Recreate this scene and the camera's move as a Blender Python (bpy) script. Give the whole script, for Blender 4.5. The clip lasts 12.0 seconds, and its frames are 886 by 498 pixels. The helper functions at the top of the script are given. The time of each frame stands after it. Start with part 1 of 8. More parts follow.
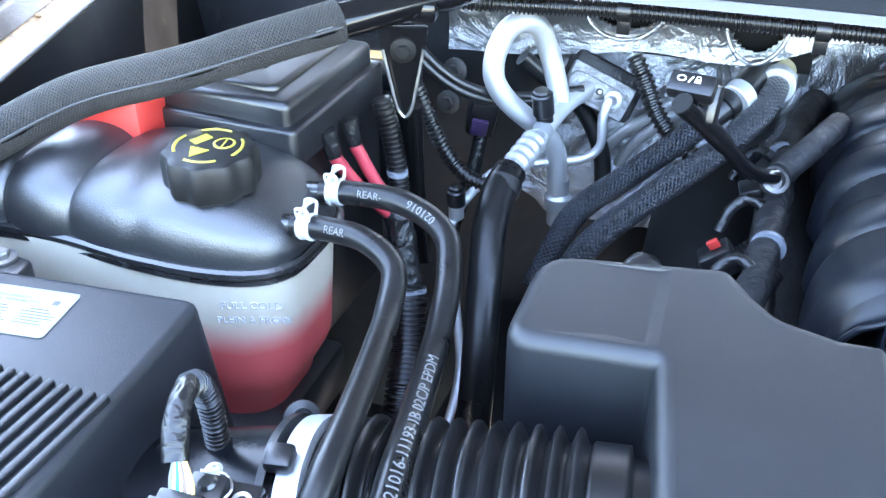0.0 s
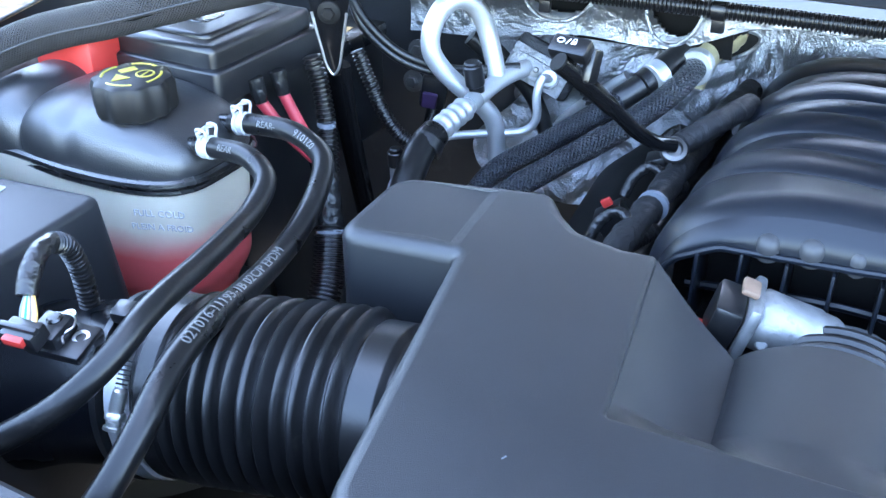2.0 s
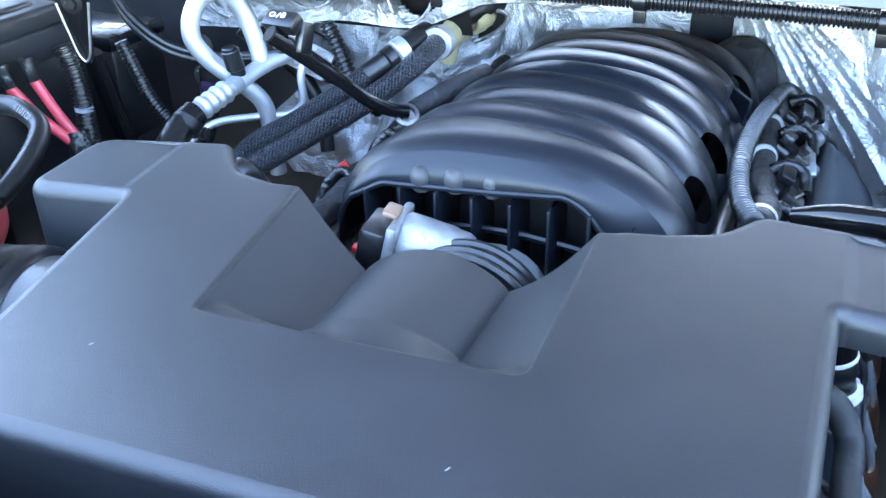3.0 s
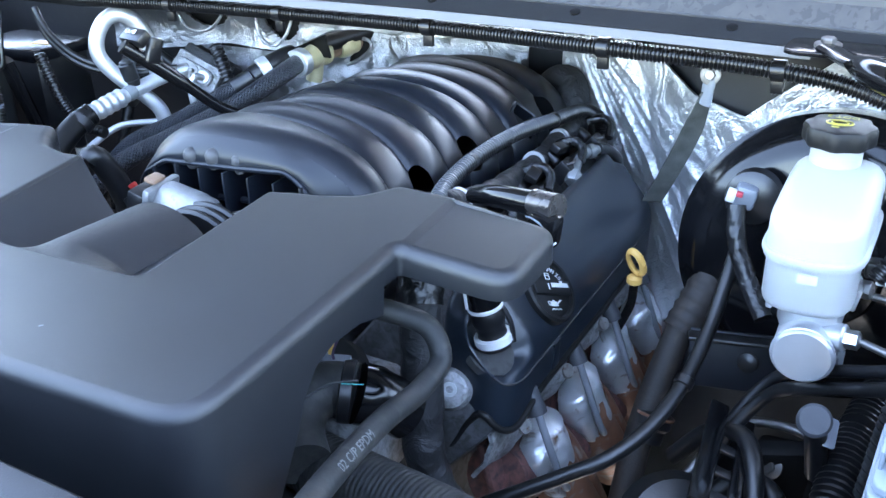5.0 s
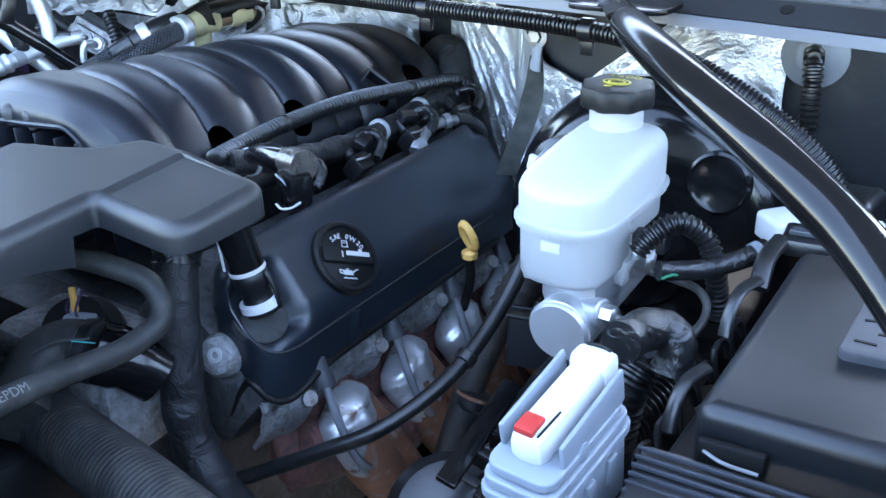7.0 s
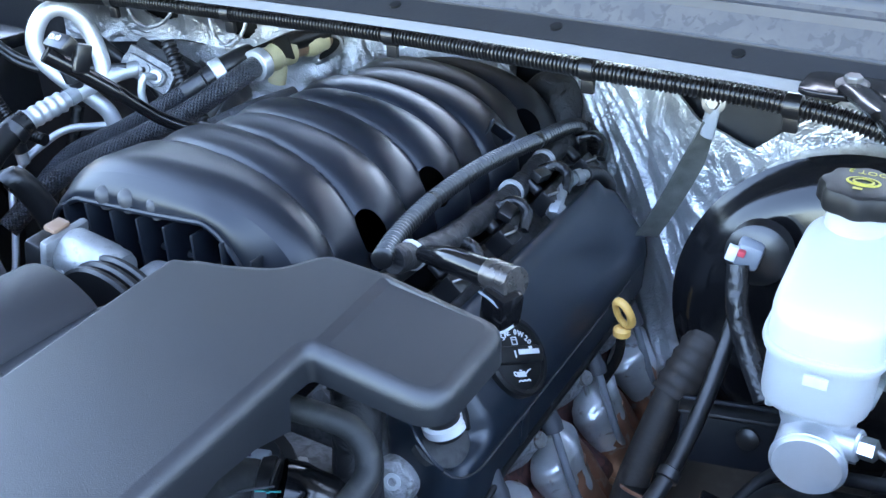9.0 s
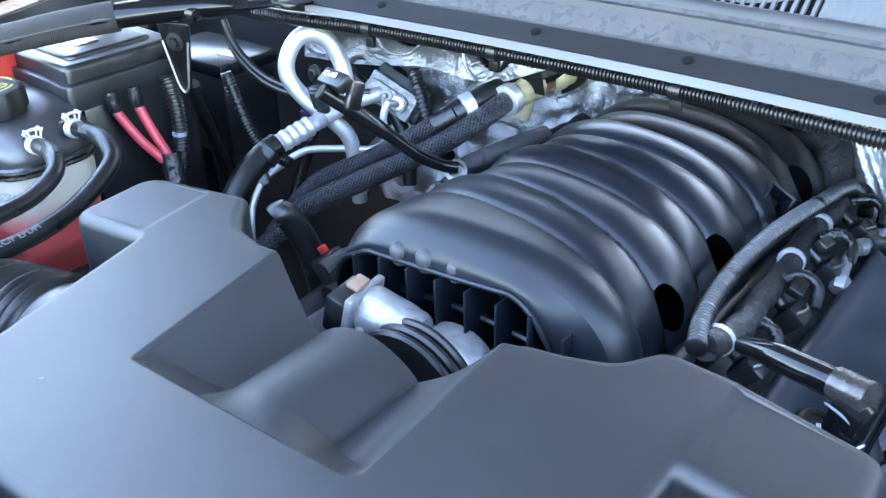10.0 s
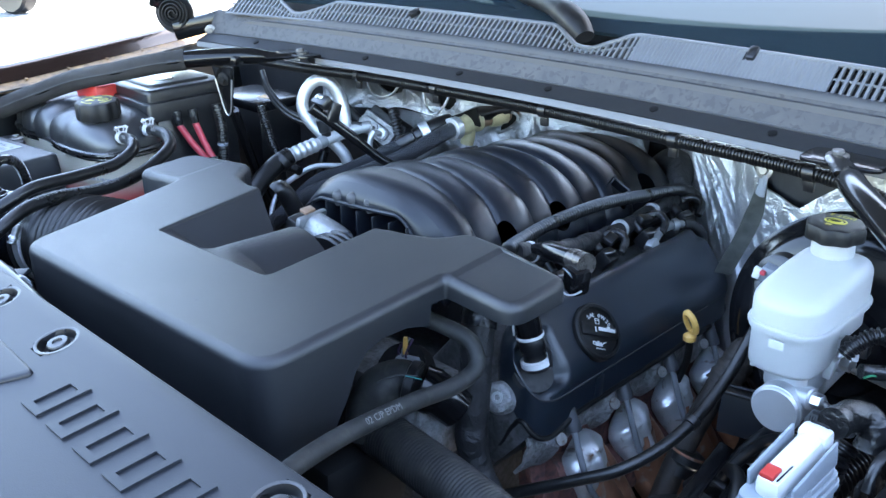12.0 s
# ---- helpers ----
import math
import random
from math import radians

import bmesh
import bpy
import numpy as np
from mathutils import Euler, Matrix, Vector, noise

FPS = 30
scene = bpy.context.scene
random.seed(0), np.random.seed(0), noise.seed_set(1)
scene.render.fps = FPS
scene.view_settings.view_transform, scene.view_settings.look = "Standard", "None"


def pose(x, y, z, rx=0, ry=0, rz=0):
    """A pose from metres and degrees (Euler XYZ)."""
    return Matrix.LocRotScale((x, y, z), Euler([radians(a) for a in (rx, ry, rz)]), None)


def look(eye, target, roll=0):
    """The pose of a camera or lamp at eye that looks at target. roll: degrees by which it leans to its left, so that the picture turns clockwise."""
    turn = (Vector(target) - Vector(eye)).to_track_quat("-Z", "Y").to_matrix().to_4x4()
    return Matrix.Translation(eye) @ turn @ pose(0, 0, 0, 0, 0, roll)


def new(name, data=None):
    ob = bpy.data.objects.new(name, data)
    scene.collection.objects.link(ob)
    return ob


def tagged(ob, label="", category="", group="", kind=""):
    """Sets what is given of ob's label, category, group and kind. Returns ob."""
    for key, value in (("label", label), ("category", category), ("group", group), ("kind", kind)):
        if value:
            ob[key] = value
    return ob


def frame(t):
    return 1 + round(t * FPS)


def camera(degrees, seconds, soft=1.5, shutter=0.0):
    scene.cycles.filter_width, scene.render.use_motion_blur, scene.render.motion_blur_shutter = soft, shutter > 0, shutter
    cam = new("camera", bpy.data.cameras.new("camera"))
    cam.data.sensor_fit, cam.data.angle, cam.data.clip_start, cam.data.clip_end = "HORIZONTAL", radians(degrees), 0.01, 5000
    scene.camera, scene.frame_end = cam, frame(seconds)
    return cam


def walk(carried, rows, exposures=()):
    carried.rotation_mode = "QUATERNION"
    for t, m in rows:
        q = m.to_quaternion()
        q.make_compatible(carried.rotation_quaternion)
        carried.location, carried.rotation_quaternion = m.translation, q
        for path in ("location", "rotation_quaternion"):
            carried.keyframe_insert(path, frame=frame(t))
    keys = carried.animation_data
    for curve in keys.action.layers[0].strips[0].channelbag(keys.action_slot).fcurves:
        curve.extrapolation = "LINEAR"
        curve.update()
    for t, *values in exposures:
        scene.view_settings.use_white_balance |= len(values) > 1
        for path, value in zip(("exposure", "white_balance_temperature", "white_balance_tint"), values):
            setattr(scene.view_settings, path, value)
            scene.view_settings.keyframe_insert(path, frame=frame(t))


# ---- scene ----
cam = camera(51.4, 12.0)
PATH = [
    (0, (-0.2218, -0.0091, 1.4870), (-0.8217, 1.5585, 0.3995), 0.03),
    (0.5, (-0.2298, -0.0259, 1.4824), (-0.9562, 1.5109, 0.4286), 0.19),
    (1, (-0.2060, -0.0309, 1.4659), (-0.9816, 1.4943, 0.4305), 0.21),
    (1.5, (-0.1389, -0.0412, 1.4541), (-0.9154, 1.4886, 0.4260), 0.52),
    (2, (-0.0221, -0.0473, 1.4600), (-0.8243, 1.4751, 0.4408), -0.10),
    (2.5, (0.0659, -0.0584, 1.4568), (-0.6971, 1.4921, 0.4500), -1.22),
    (3, (0.1983, -0.0462, 1.4327), (-0.5147, 1.5536, 0.4670), -1.63),
    (3.2, (0.2334, -0.0387, 1.4413), (-0.4713, 1.5574, 0.4637), -0.94),
    (4.8, (0.5169, -0.1074, 1.4511), (-0.3735, 1.4536, 0.5734), -2.00),
    (5, (0.5463, -0.0765, 1.4406), (-0.3439, 1.4891, 0.5708), -1.48),
    (5.5, (0.6116, 0.0035, 1.4217), (-0.3293, 1.5523, 0.5757), -1.12),
    (6, (0.6839, 0.0557, 1.4010), (-0.3174, 1.5734, 0.5680), -1.13),
    (6.5, (0.7447, 0.0779, 1.3916), (-0.2784, 1.5740, 0.5460), -1.47),
    (6.7, (0.7583, 0.0814, 1.3911), (-0.2821, 1.5616, 0.5388), -1.87),
    (8.3, (0.6502, 0.0491, 1.4301), (-0.2722, 1.5515, 0.4856), -2.31),
    (8.5, (0.6115, 0.0524, 1.4514), (-0.3129, 1.5558, 0.5105), -2.29),
    (9, (0.5239, 0.0855, 1.4630), (-0.3875, 1.5856, 0.5044), -1.47),
    (9.5, (0.4272, 0.0880, 1.4900), (-0.5642, 1.5258, 0.5154), -1.52),
    (10, (0.3686, 0.0477, 1.5188), (-0.7320, 1.3924, 0.5286), -1.48),
    (10.5, (0.3852, 0.0186, 1.5390), (-0.8351, 1.3042, 0.6127), -1.22),
    (11, (0.4699, -0.0070, 1.5408), (-0.8114, 1.2662, 0.6822), -0.88),
    (11.5, (0.6567, -0.0609, 1.5378), (-0.6450, 1.2334, 0.7438), -0.97),
    (12, (0.8043, -0.1573, 1.5229), (-0.5058, 1.1493, 0.7637), -0.99),
]
walk(cam, [(t, look(eye, target, roll)) for t, eye, target, roll in PATH],
     exposures=[(0, 5.04, 7150, 11), (0.5, 4.36, 7050, 11), (1.5, 4.25, 6600, 10), (2, 4.7, 6600, 10), (3, 4.85, 6550, 10), (5, 4.64, 7100, 12), (6, 4.6, 7050, 11), (6.5, 4.3, 6950, 11), (8.5, 4.5, 6750, 11), (9, 4.55, 6850, 11), (10, 4.77, 7100, 11), (10.5, 4.52, 7100, 12), (11, 4.0, 7000, 11), (11.5, 4.04, 6950, 10), (12, 4.08, 7000, 10)])

# ---- light ----
world = bpy.data.worlds.new("sky")
scene.world = world
world.use_nodes = True
wn = world.node_tree
sky = wn.nodes.new("ShaderNodeTexSky")
sky.sky_type = "NISHITA"
sky.sun_disc = False
sky.sun_elevation, sky.sun_rotation = radians(57), radians(0)
sky.air_density, sky.dust_density, sky.ozone_density = 1.0, 0.9, 1.2
wn.nodes["Background"].inputs["Strength"].default_value = 0.15
wn.links.new(sky.outputs["Color"], wn.nodes["Background"].inputs["Color"])

sun_data = bpy.data.lights.new("sun", "SUN")
sun_data.energy, sun_data.angle, sun_data.color = 4.0, radians(0.53), (1.0, 0.965, 0.92)
sun = new("sun", sun_data)
sun.matrix_world = look((0, 0, 12), (0, -5.45, 12 - 8.39))


# ---- materials ----
def material(name, colour, rough=0.5, metal=0.0, var=0.15, scale=12.0, grain=400.0, bump=0.08, rough_var=0.1,
             second=None, spots=(0.5, 0.7), spec=0.5, coat=0.0, crumple=0.0, crumple_scale=30.0):
    """A Principled surface: colour drifts at two scales, roughness drifts with it, and a fine grain gives relief."""
    m = bpy.data.materials.new(name)
    m.use_nodes = True
    nt = m.node_tree
    b = nt.nodes["Principled BSDF"]
    b.inputs["Metallic"].default_value = metal
    b.inputs["Specular IOR Level"].default_value = spec
    b.inputs["Coat Weight"].default_value = coat
    co = nt.nodes.new("ShaderNodeTexCoord")

    def noise_node(s, detail=4.0, dist=0.0):
        n = nt.nodes.new("ShaderNodeTexNoise")
        n.inputs["Scale"].default_value, n.inputs["Detail"].default_value = s, detail
        n.inputs["Distortion"].default_value = dist
        nt.links.new(co.outputs["Object"], n.inputs["Vector"])
        return n

    big, fine = noise_node(scale), noise_node(grain, 2.0)
    ramp = nt.nodes.new("ShaderNodeValToRGB")
    dark, light = [c * (1 - var) for c in colour], [min(1, c * (1 + var)) for c in colour]
    ramp.color_ramp.elements[0].position, ramp.color_ramp.elements[1].position = 0.3, 0.7
    ramp.color_ramp.elements[0].color, ramp.color_ramp.elements[1].color = (*dark, 1), (*light, 1)
    nt.links.new(big.outputs["Fac"], ramp.inputs["Fac"])
    out = ramp.outputs["Color"]
    if second:
        patch = noise_node(scale * 2.3, 6.0, 0.6)
        edge = nt.nodes.new("ShaderNodeMapRange")
        edge.inputs["From Min"].default_value, edge.inputs["From Max"].default_value = spots
        nt.links.new(patch.outputs["Fac"], edge.inputs["Value"])
        mix = nt.nodes.new("ShaderNodeMix")
        mix.data_type = "RGBA"
        nt.links.new(edge.outputs["Result"], mix.inputs["Factor"])
        nt.links.new(out, mix.inputs["A"])
        mix.inputs["B"].default_value = (*second, 1)
        out = mix.outputs["Result"]
    nt.links.new(out, b.inputs["Base Color"])
    rr = nt.nodes.new("ShaderNodeMapRange")
    rr.inputs["To Min"].default_value, rr.inputs["To Max"].default_value = max(0.02, rough - rough_var), min(1, rough + rough_var)
    nt.links.new(big.outputs["Fac"], rr.inputs["Value"])
    nt.links.new(rr.outputs["Result"], b.inputs["Roughness"])
    bn = nt.nodes.new("ShaderNodeBump")
    bn.inputs["Strength"].default_value, bn.inputs["Distance"].default_value = bump, 0.0006
    nt.links.new(fine.outputs["Fac"], bn.inputs["Height"])
    if crumple:
        cr = noise_node(crumple_scale, 5.0, 1.2)
        b2 = nt.nodes.new("ShaderNodeBump")
        b2.inputs["Strength"].default_value, b2.inputs["Distance"].default_value = crumple, 0.006
        nt.links.new(cr.outputs["Fac"], b2.inputs["Height"])
        nt.links.new(b2.outputs["Normal"], bn.inputs["Normal"])
    nt.links.new(bn.outputs["Normal"], b.inputs["Normal"])
    return m


def woven(name, colour, rough, across, along, depth=0.0008):
    """A braid: two crossing diagonal waves in the sleeve's own u, v (u round it, v in metres along it)."""
    m = material(name, colour, rough, var=0.3, scale=60)
    nt = m.node_tree
    b = nt.nodes["Principled BSDF"]
    uv = nt.nodes.new("ShaderNodeUVMap")
    sep = nt.nodes.new("ShaderNodeSeparateXYZ")
    nt.links.new(uv.outputs["UV"], sep.inputs["Vector"])

    def wave(sign):
        a, c, d = (nt.nodes.new("ShaderNodeMath") for _ in range(3))
        a.operation, c.operation, d.operation = "MULTIPLY", "MULTIPLY_ADD", "SINE"
        a.inputs[1].default_value = sign * across * 2 * math.pi
        nt.links.new(sep.outputs["X"], a.inputs[0])
        nt.links.new(sep.outputs["Y"], c.inputs[0])
        c.inputs[1].default_value = along * 2 * math.pi
        nt.links.new(a.outputs[0], c.inputs[2])
        nt.links.new(c.outputs[0], d.inputs[0])
        return d

    top = nt.nodes.new("ShaderNodeMath")
    top.operation = "MAXIMUM"
    nt.links.new(wave(1).outputs[0], top.inputs[0])
    nt.links.new(wave(-1).outputs[0], top.inputs[1])
    bn = nt.nodes.new("ShaderNodeBump")
    bn.inputs["Strength"].default_value, bn.inputs["Distance"].default_value = 1.0, depth
    nt.links.new(top.outputs[0], bn.inputs["Height"])
    nt.links.new(bn.outputs["Normal"], b.inputs["Normal"])
    return m


def milky(name, colour, clear, rough=0.35):
    """Thin cloudy plastic: some light goes straight through, some is scattered to both sides."""
    m = bpy.data.materials.new(name)
    m.use_nodes = True
    nt = m.node_tree
    b = nt.nodes["Principled BSDF"]
    b.inputs["Base Color"].default_value, b.inputs["Roughness"].default_value = (*colour, 1), rough
    tr, tl, m1, m2 = (nt.nodes.new("ShaderNode" + k) for k in ("BsdfTransparent", "BsdfTranslucent", "MixShader", "MixShader"))
    tl.inputs["Color"].default_value = (*colour, 1)
    co, nz, bn = nt.nodes.new("ShaderNodeTexCoord"), nt.nodes.new("ShaderNodeTexNoise"), nt.nodes.new("ShaderNodeBump")
    nz.inputs["Scale"].default_value = 60
    bn.inputs["Strength"].default_value, bn.inputs["Distance"].default_value = 0.15, 0.001
    nt.links.new(co.outputs["Object"], nz.inputs["Vector"])
    nt.links.new(nz.outputs["Fac"], bn.inputs["Height"])
    nt.links.new(bn.outputs["Normal"], b.inputs["Normal"])
    m1.inputs[0].default_value, m2.inputs[0].default_value = 0.35, clear
    nt.links.new(b.outputs[0], m1.inputs[1])
    nt.links.new(tl.outputs[0], m1.inputs[2])
    nt.links.new(m1.outputs[0], m2.inputs[1])
    nt.links.new(tr.outputs[0], m2.inputs[2])
    nt.links.new(m2.outputs[0], nt.nodes["Material Output"].inputs["Surface"])
    return m


M_COVER = material("textured grey-black plastic", (0.0080, 0.0091, 0.0113), 0.44, var=0.16, scale=9, grain=1600, bump=0.42, rough_var=0.08, spec=0.54, second=(0.0115, 0.0132, 0.0158), spots=(0.52, 0.85))
M_MANIF = material("satin black nylon", (0.0044, 0.0060, 0.0094), 0.36, spec=0.34, var=0.12, scale=14, grain=900, bump=0.06, rough_var=0.06)
M_BOX = material("moulded black plastic", (0.0058, 0.0060, 0.0070), 0.34, spec=0.65, var=0.2, scale=18, grain=500, bump=0.14, second=(0.016, 0.0158, 0.0155), spots=(0.56, 0.80))
M_SHINY = material("gloss black paint", (0.004, 0.004, 0.0045), 0.14, spec=0.38, var=0.2, scale=10, grain=300, bump=0.03, rough_var=0.05)
M_TANK = material("gloss black moulded plastic", (0.006, 0.006, 0.0066), 0.27, var=0.2, scale=25, grain=420, bump=0.12, rough_var=0.05, spec=1.0)
M_RUBBER = material("black rubber", (0.007, 0.007, 0.0075), 0.34, var=0.25, scale=30, grain=350, bump=0.15, second=(0.03, 0.029, 0.027), spots=(0.62, 0.8))
M_HOSE = material("dusty rubber hose", (0.0060, 0.0060, 0.0064), 0.30, spec=0.32, var=0.25, scale=30, grain=350, bump=0.2, second=(0.032, 0.030, 0.027), spots=(0.60, 0.80))
M_CONDUIT = material("ribbed black polyethylene", (0.0055, 0.0055, 0.006), 0.32, var=0.2, scale=20, grain=300, bump=0.05)
M_TAPE = material("wrinkled black tape", (0.009, 0.009, 0.0095), 0.24, var=0.25, scale=30, grain=200, bump=0.1, crumple=0.55, crumple_scale=70)
M_CLOTH = material("matt black cloth tape", (0.0088, 0.0090, 0.0105), 0.6, var=0.3, scale=30, grain=900, bump=0.3, crumple=0.8, crumple_scale=45)
# dirty black metal; also set into hollows to paint their shade
M_DARK = material("dirty black metal and shaded hollows", (0.004, 0.004, 0.0042), 0.6, spec=0.25, var=0.3, scale=12, grain=150, bump=0.2)
M_ALU = material("dull aluminium tube", (0.52, 0.53, 0.54), 0.48, 0.75, var=0.1, scale=20, grain=500, bump=0.15)
M_CAST = material("sand-cast aluminium", (0.27, 0.27, 0.275), 0.55, 0.45, var=0.35, scale=60, grain=220, bump=1.0, second=(0.165, 0.16, 0.155), spots=(0.46, 0.66), crumple=0.5, crumple_scale=120)
M_STEEL = material("zinc-plated steel", (0.55, 0.55, 0.54), 0.35, 1.0, var=0.15, scale=60, grain=300, bump=0.1)
M_BOLT = material("dark plated bolt", (0.16, 0.155, 0.15), 0.4, 0.8, var=0.25, scale=80, grain=300, bump=0.1)
M_SHIELD = material("heat-stained steel shield", (0.56, 0.565, 0.575), 0.40, 0.70, var=0.22, scale=22, grain=140, bump=0.25, rough_var=0.12, second=(0.16, 0.090, 0.060), spots=(0.60, 0.72), crumple=0.12, crumple_scale=60)
M_RUST = material("rusty cast iron", (0.120, 0.050, 0.042), 0.75, 0.1, var=0.5, scale=50, grain=160, bump=0.9, second=(0.035, 0.022, 0.022), spots=(0.45, 0.7))
M_DUST = material("dusty grey seat", (0.034, 0.034, 0.034), 0.75, var=0.4, scale=45, grain=300, bump=0.4, second=(0.018, 0.018, 0.018), spots=(0.5, 0.7))
M_BLOCK = material("oily dark castings", (0.080, 0.081, 0.085), 0.6, 0.35, var=0.3, scale=60, grain=200, bump=0.9, second=(0.045, 0.044, 0.043), spots=(0.42, 0.66))
M_OLDHOSE = material("dusty old radiator hose", (0.017, 0.0175, 0.0175), 0.58, spec=0.35, var=0.3, scale=30, grain=350, bump=0.3, second=(0.040, 0.039, 0.035), spots=(0.48, 0.75))
M_STUD = material("weathered steel", (0.27, 0.26, 0.25), 0.5, 0.7, var=0.3, scale=90, grain=300, bump=0.4, second=(0.13, 0.08, 0.06), spots=(0.55, 0.72))
M_HEATED = material("heat-browned steel", (0.26, 0.125, 0.075), 0.5, 0.45, var=0.35, scale=25, grain=200, bump=0.4, second=(0.30, 0.27, 0.25), spots=(0.58, 0.74))
M_BOOT = material("dull grey-black boot rubber", (0.035, 0.037, 0.042), 0.6, var=0.2, scale=60, grain=300, bump=0.2)
M_SILTBOOT = material("brown-dusted rubber", (0.0150, 0.0115, 0.0095), 0.65, var=0.35, scale=30, grain=300, bump=0.5, second=(0.034, 0.024, 0.017), spots=(0.52, 0.72))
M_LEAD = material("grey wire jacket", (0.15, 0.158, 0.172), 0.5, var=0.15, scale=40)
M_RED = material("red plastic", (0.42, 0.028, 0.022), 0.45, var=0.1, scale=20, grain=300, bump=0.1)
M_REDWIRE = material("pink-red cable jacket", (0.38, 0.035, 0.05), 0.42, var=0.12, scale=40)
M_YELLOW = material("yellow plastic", (0.60, 0.34, 0.09), 0.45, var=0.12, scale=40, grain=300)
M_YMARK = material("yellow print", (0.30, 0.26, 0.03), 0.5, var=0.1, scale=80)
M_WMARK = material("white print", (0.5, 0.5, 0.5), 0.5, var=0.1, scale=80)
M_DIMMARK = material("worn white print", (0.11, 0.11, 0.11), 0.55, var=0.3, scale=90)
M_WHITE = material("white plastic", (0.55, 0.55, 0.545), 0.4, var=0.05, scale=30, grain=300)
M_GREY = material("pale grey plastic", (0.16, 0.175, 0.20), 0.45, var=0.08, scale=30, grain=300)
M_PALE = material("pale grey moulded plastic", (0.21, 0.238, 0.268), 0.45, var=0.08, scale=30, grain=300)
M_LID = material("smooth satin black lid", (0.0062, 0.0074, 0.0096), 0.38, spec=0.50, var=0.25, scale=12, grain=900, bump=0.08, rough_var=0.05, second=(0.014, 0.0142, 0.0145), spots=(0.55, 0.8))
M_CREAM = material("aged cream nylon", (0.48, 0.42, 0.25), 0.4, var=0.15, scale=40)
M_TAN = material("tan nylon", (0.17, 0.105, 0.070), 0.45, var=0.15, scale=40)
M_LABEL = material("paper label", (0.185, 0.195, 0.20), 0.4, var=0.08, scale=25)
M_INK = material("dark label print", (0.06, 0.06, 0.065), 0.6, var=0.3, scale=200)
M_STRIP = material("pale grey painted flange", (0.115, 0.122, 0.135), 0.45, var=0.06, scale=9)
M_RIBS = material("blue-grey ribbed plastic", (0.030, 0.034, 0.042), 0.42, var=0.12, scale=20, grain=300, bump=0.1)
M_WALL = material("painted steel bulkhead", (0.011, 0.012, 0.0145), 0.5, var=0.25, scale=14, grain=160, bump=0.4, second=(0.022, 0.023, 0.026), spots=(0.56, 0.70))
M_COWL = material("dusty black cowl", (0.010, 0.0105, 0.012), 0.5, var=0.25, scale=8, grain=250, bump=0.2)
M_MOTTLED = material("weathered cowl plastic", (0.0265, 0.0236, 0.0216), 0.5, var=0.3, scale=46, grain=250, bump=0.2, second=(0.0120, 0.0104, 0.0094), spots=(0.53, 0.58))
M_SEAL = material("grey weatherstrip rubber", (0.030, 0.030, 0.032), 0.6, var=0.2, scale=15, grain=400, bump=0.2)
M_GRILLE = material("grey-black grille plastic", (0.092, 0.096, 0.103), 0.5, var=0.12, scale=12)
M_PAINT = material("bronze-brown car paint", (0.016, 0.0070, 0.0050), 0.22, 0.2, var=0.1, scale=10, grain=900, bump=0.05, coat=0.1)
M_GROUND = material("sunlit concrete", (0.165, 0.165, 0.166), 0.9, var=0.2, scale=0.8, grain=60, bump=0.4, second=(0.145, 0.145, 0.146), spots=(0.5, 0.75))
M_SHROUD = material("grey-black shield plastic", (0.0068, 0.0081, 0.0115), 0.45, spec=0.33, var=0.1, scale=8, grain=900, bump=0.2, rough_var=0.05)
M_WOVEN = woven("woven sleeve", (0.0230, 0.0208, 0.0200), 0.75, 28, 370, 0.0013)
M_BRAID = woven("braided hose jacket", (0.016, 0.0185, 0.0245), 0.34, 14, 215, 0.0018)
M_MILK = milky("cloudy white plastic", (0.57, 0.575, 0.56), 0.24)
M_TANKLOW = milky("cloudy natural plastic with coolant behind it", (0.62, 0.60, 0.54), 0.10)
_nt = M_TANKLOW.node_tree
_co, _sp, _mr, _nz, _ad, _mx = (_nt.nodes.new("ShaderNode" + k) for k in ("TexCoord", "SeparateXYZ", "MapRange", "TexNoise", "Math", "Mix"))
_mx.data_type, _nz.inputs["Scale"].default_value = "RGBA", 35
_ad.operation, _ad.inputs[1].default_value = "MULTIPLY_ADD", 0.012
_nt.links.new(_co.outputs["Object"], _sp.inputs["Vector"])
_nt.links.new(_co.outputs["Object"], _nz.inputs["Vector"])
_nt.links.new(_nz.outputs["Fac"], _ad.inputs[0])
_nt.links.new(_sp.outputs["Z"], _ad.inputs[2])
_nt.links.new(_ad.outputs[0], _mr.inputs["Value"])
_mr.inputs["From Min"].default_value, _mr.inputs["From Max"].default_value = 1.060, 1.090
_nt.links.new(_mr.outputs["Result"], _mx.inputs["Factor"])
_mx.inputs["A"].default_value, _mx.inputs["B"].default_value = (0.70, 0.13, 0.13, 1), (0.74, 0.68, 0.55, 1)
_nt.links.new(_mx.outputs["Result"], _nt.nodes["Principled BSDF"].inputs["Base Color"])
_nt.links.new(_mx.outputs["Result"], _nt.nodes["Translucent BSDF"].inputs["Color"])
M_COOLANT = material("pink coolant", (0.50, 0.06, 0.065), 0.3, var=0.15, scale=20)
M_LINING = material("dark hood lining", (0.042, 0.042, 0.045), 0.85, var=0.2, scale=6)
M_GLASS = material("dark windscreen", (0.010, 0.017, 0.022), 0.05, var=0.1, scale=3, bump=0.0, rough_var=0.01, spec=0.11)


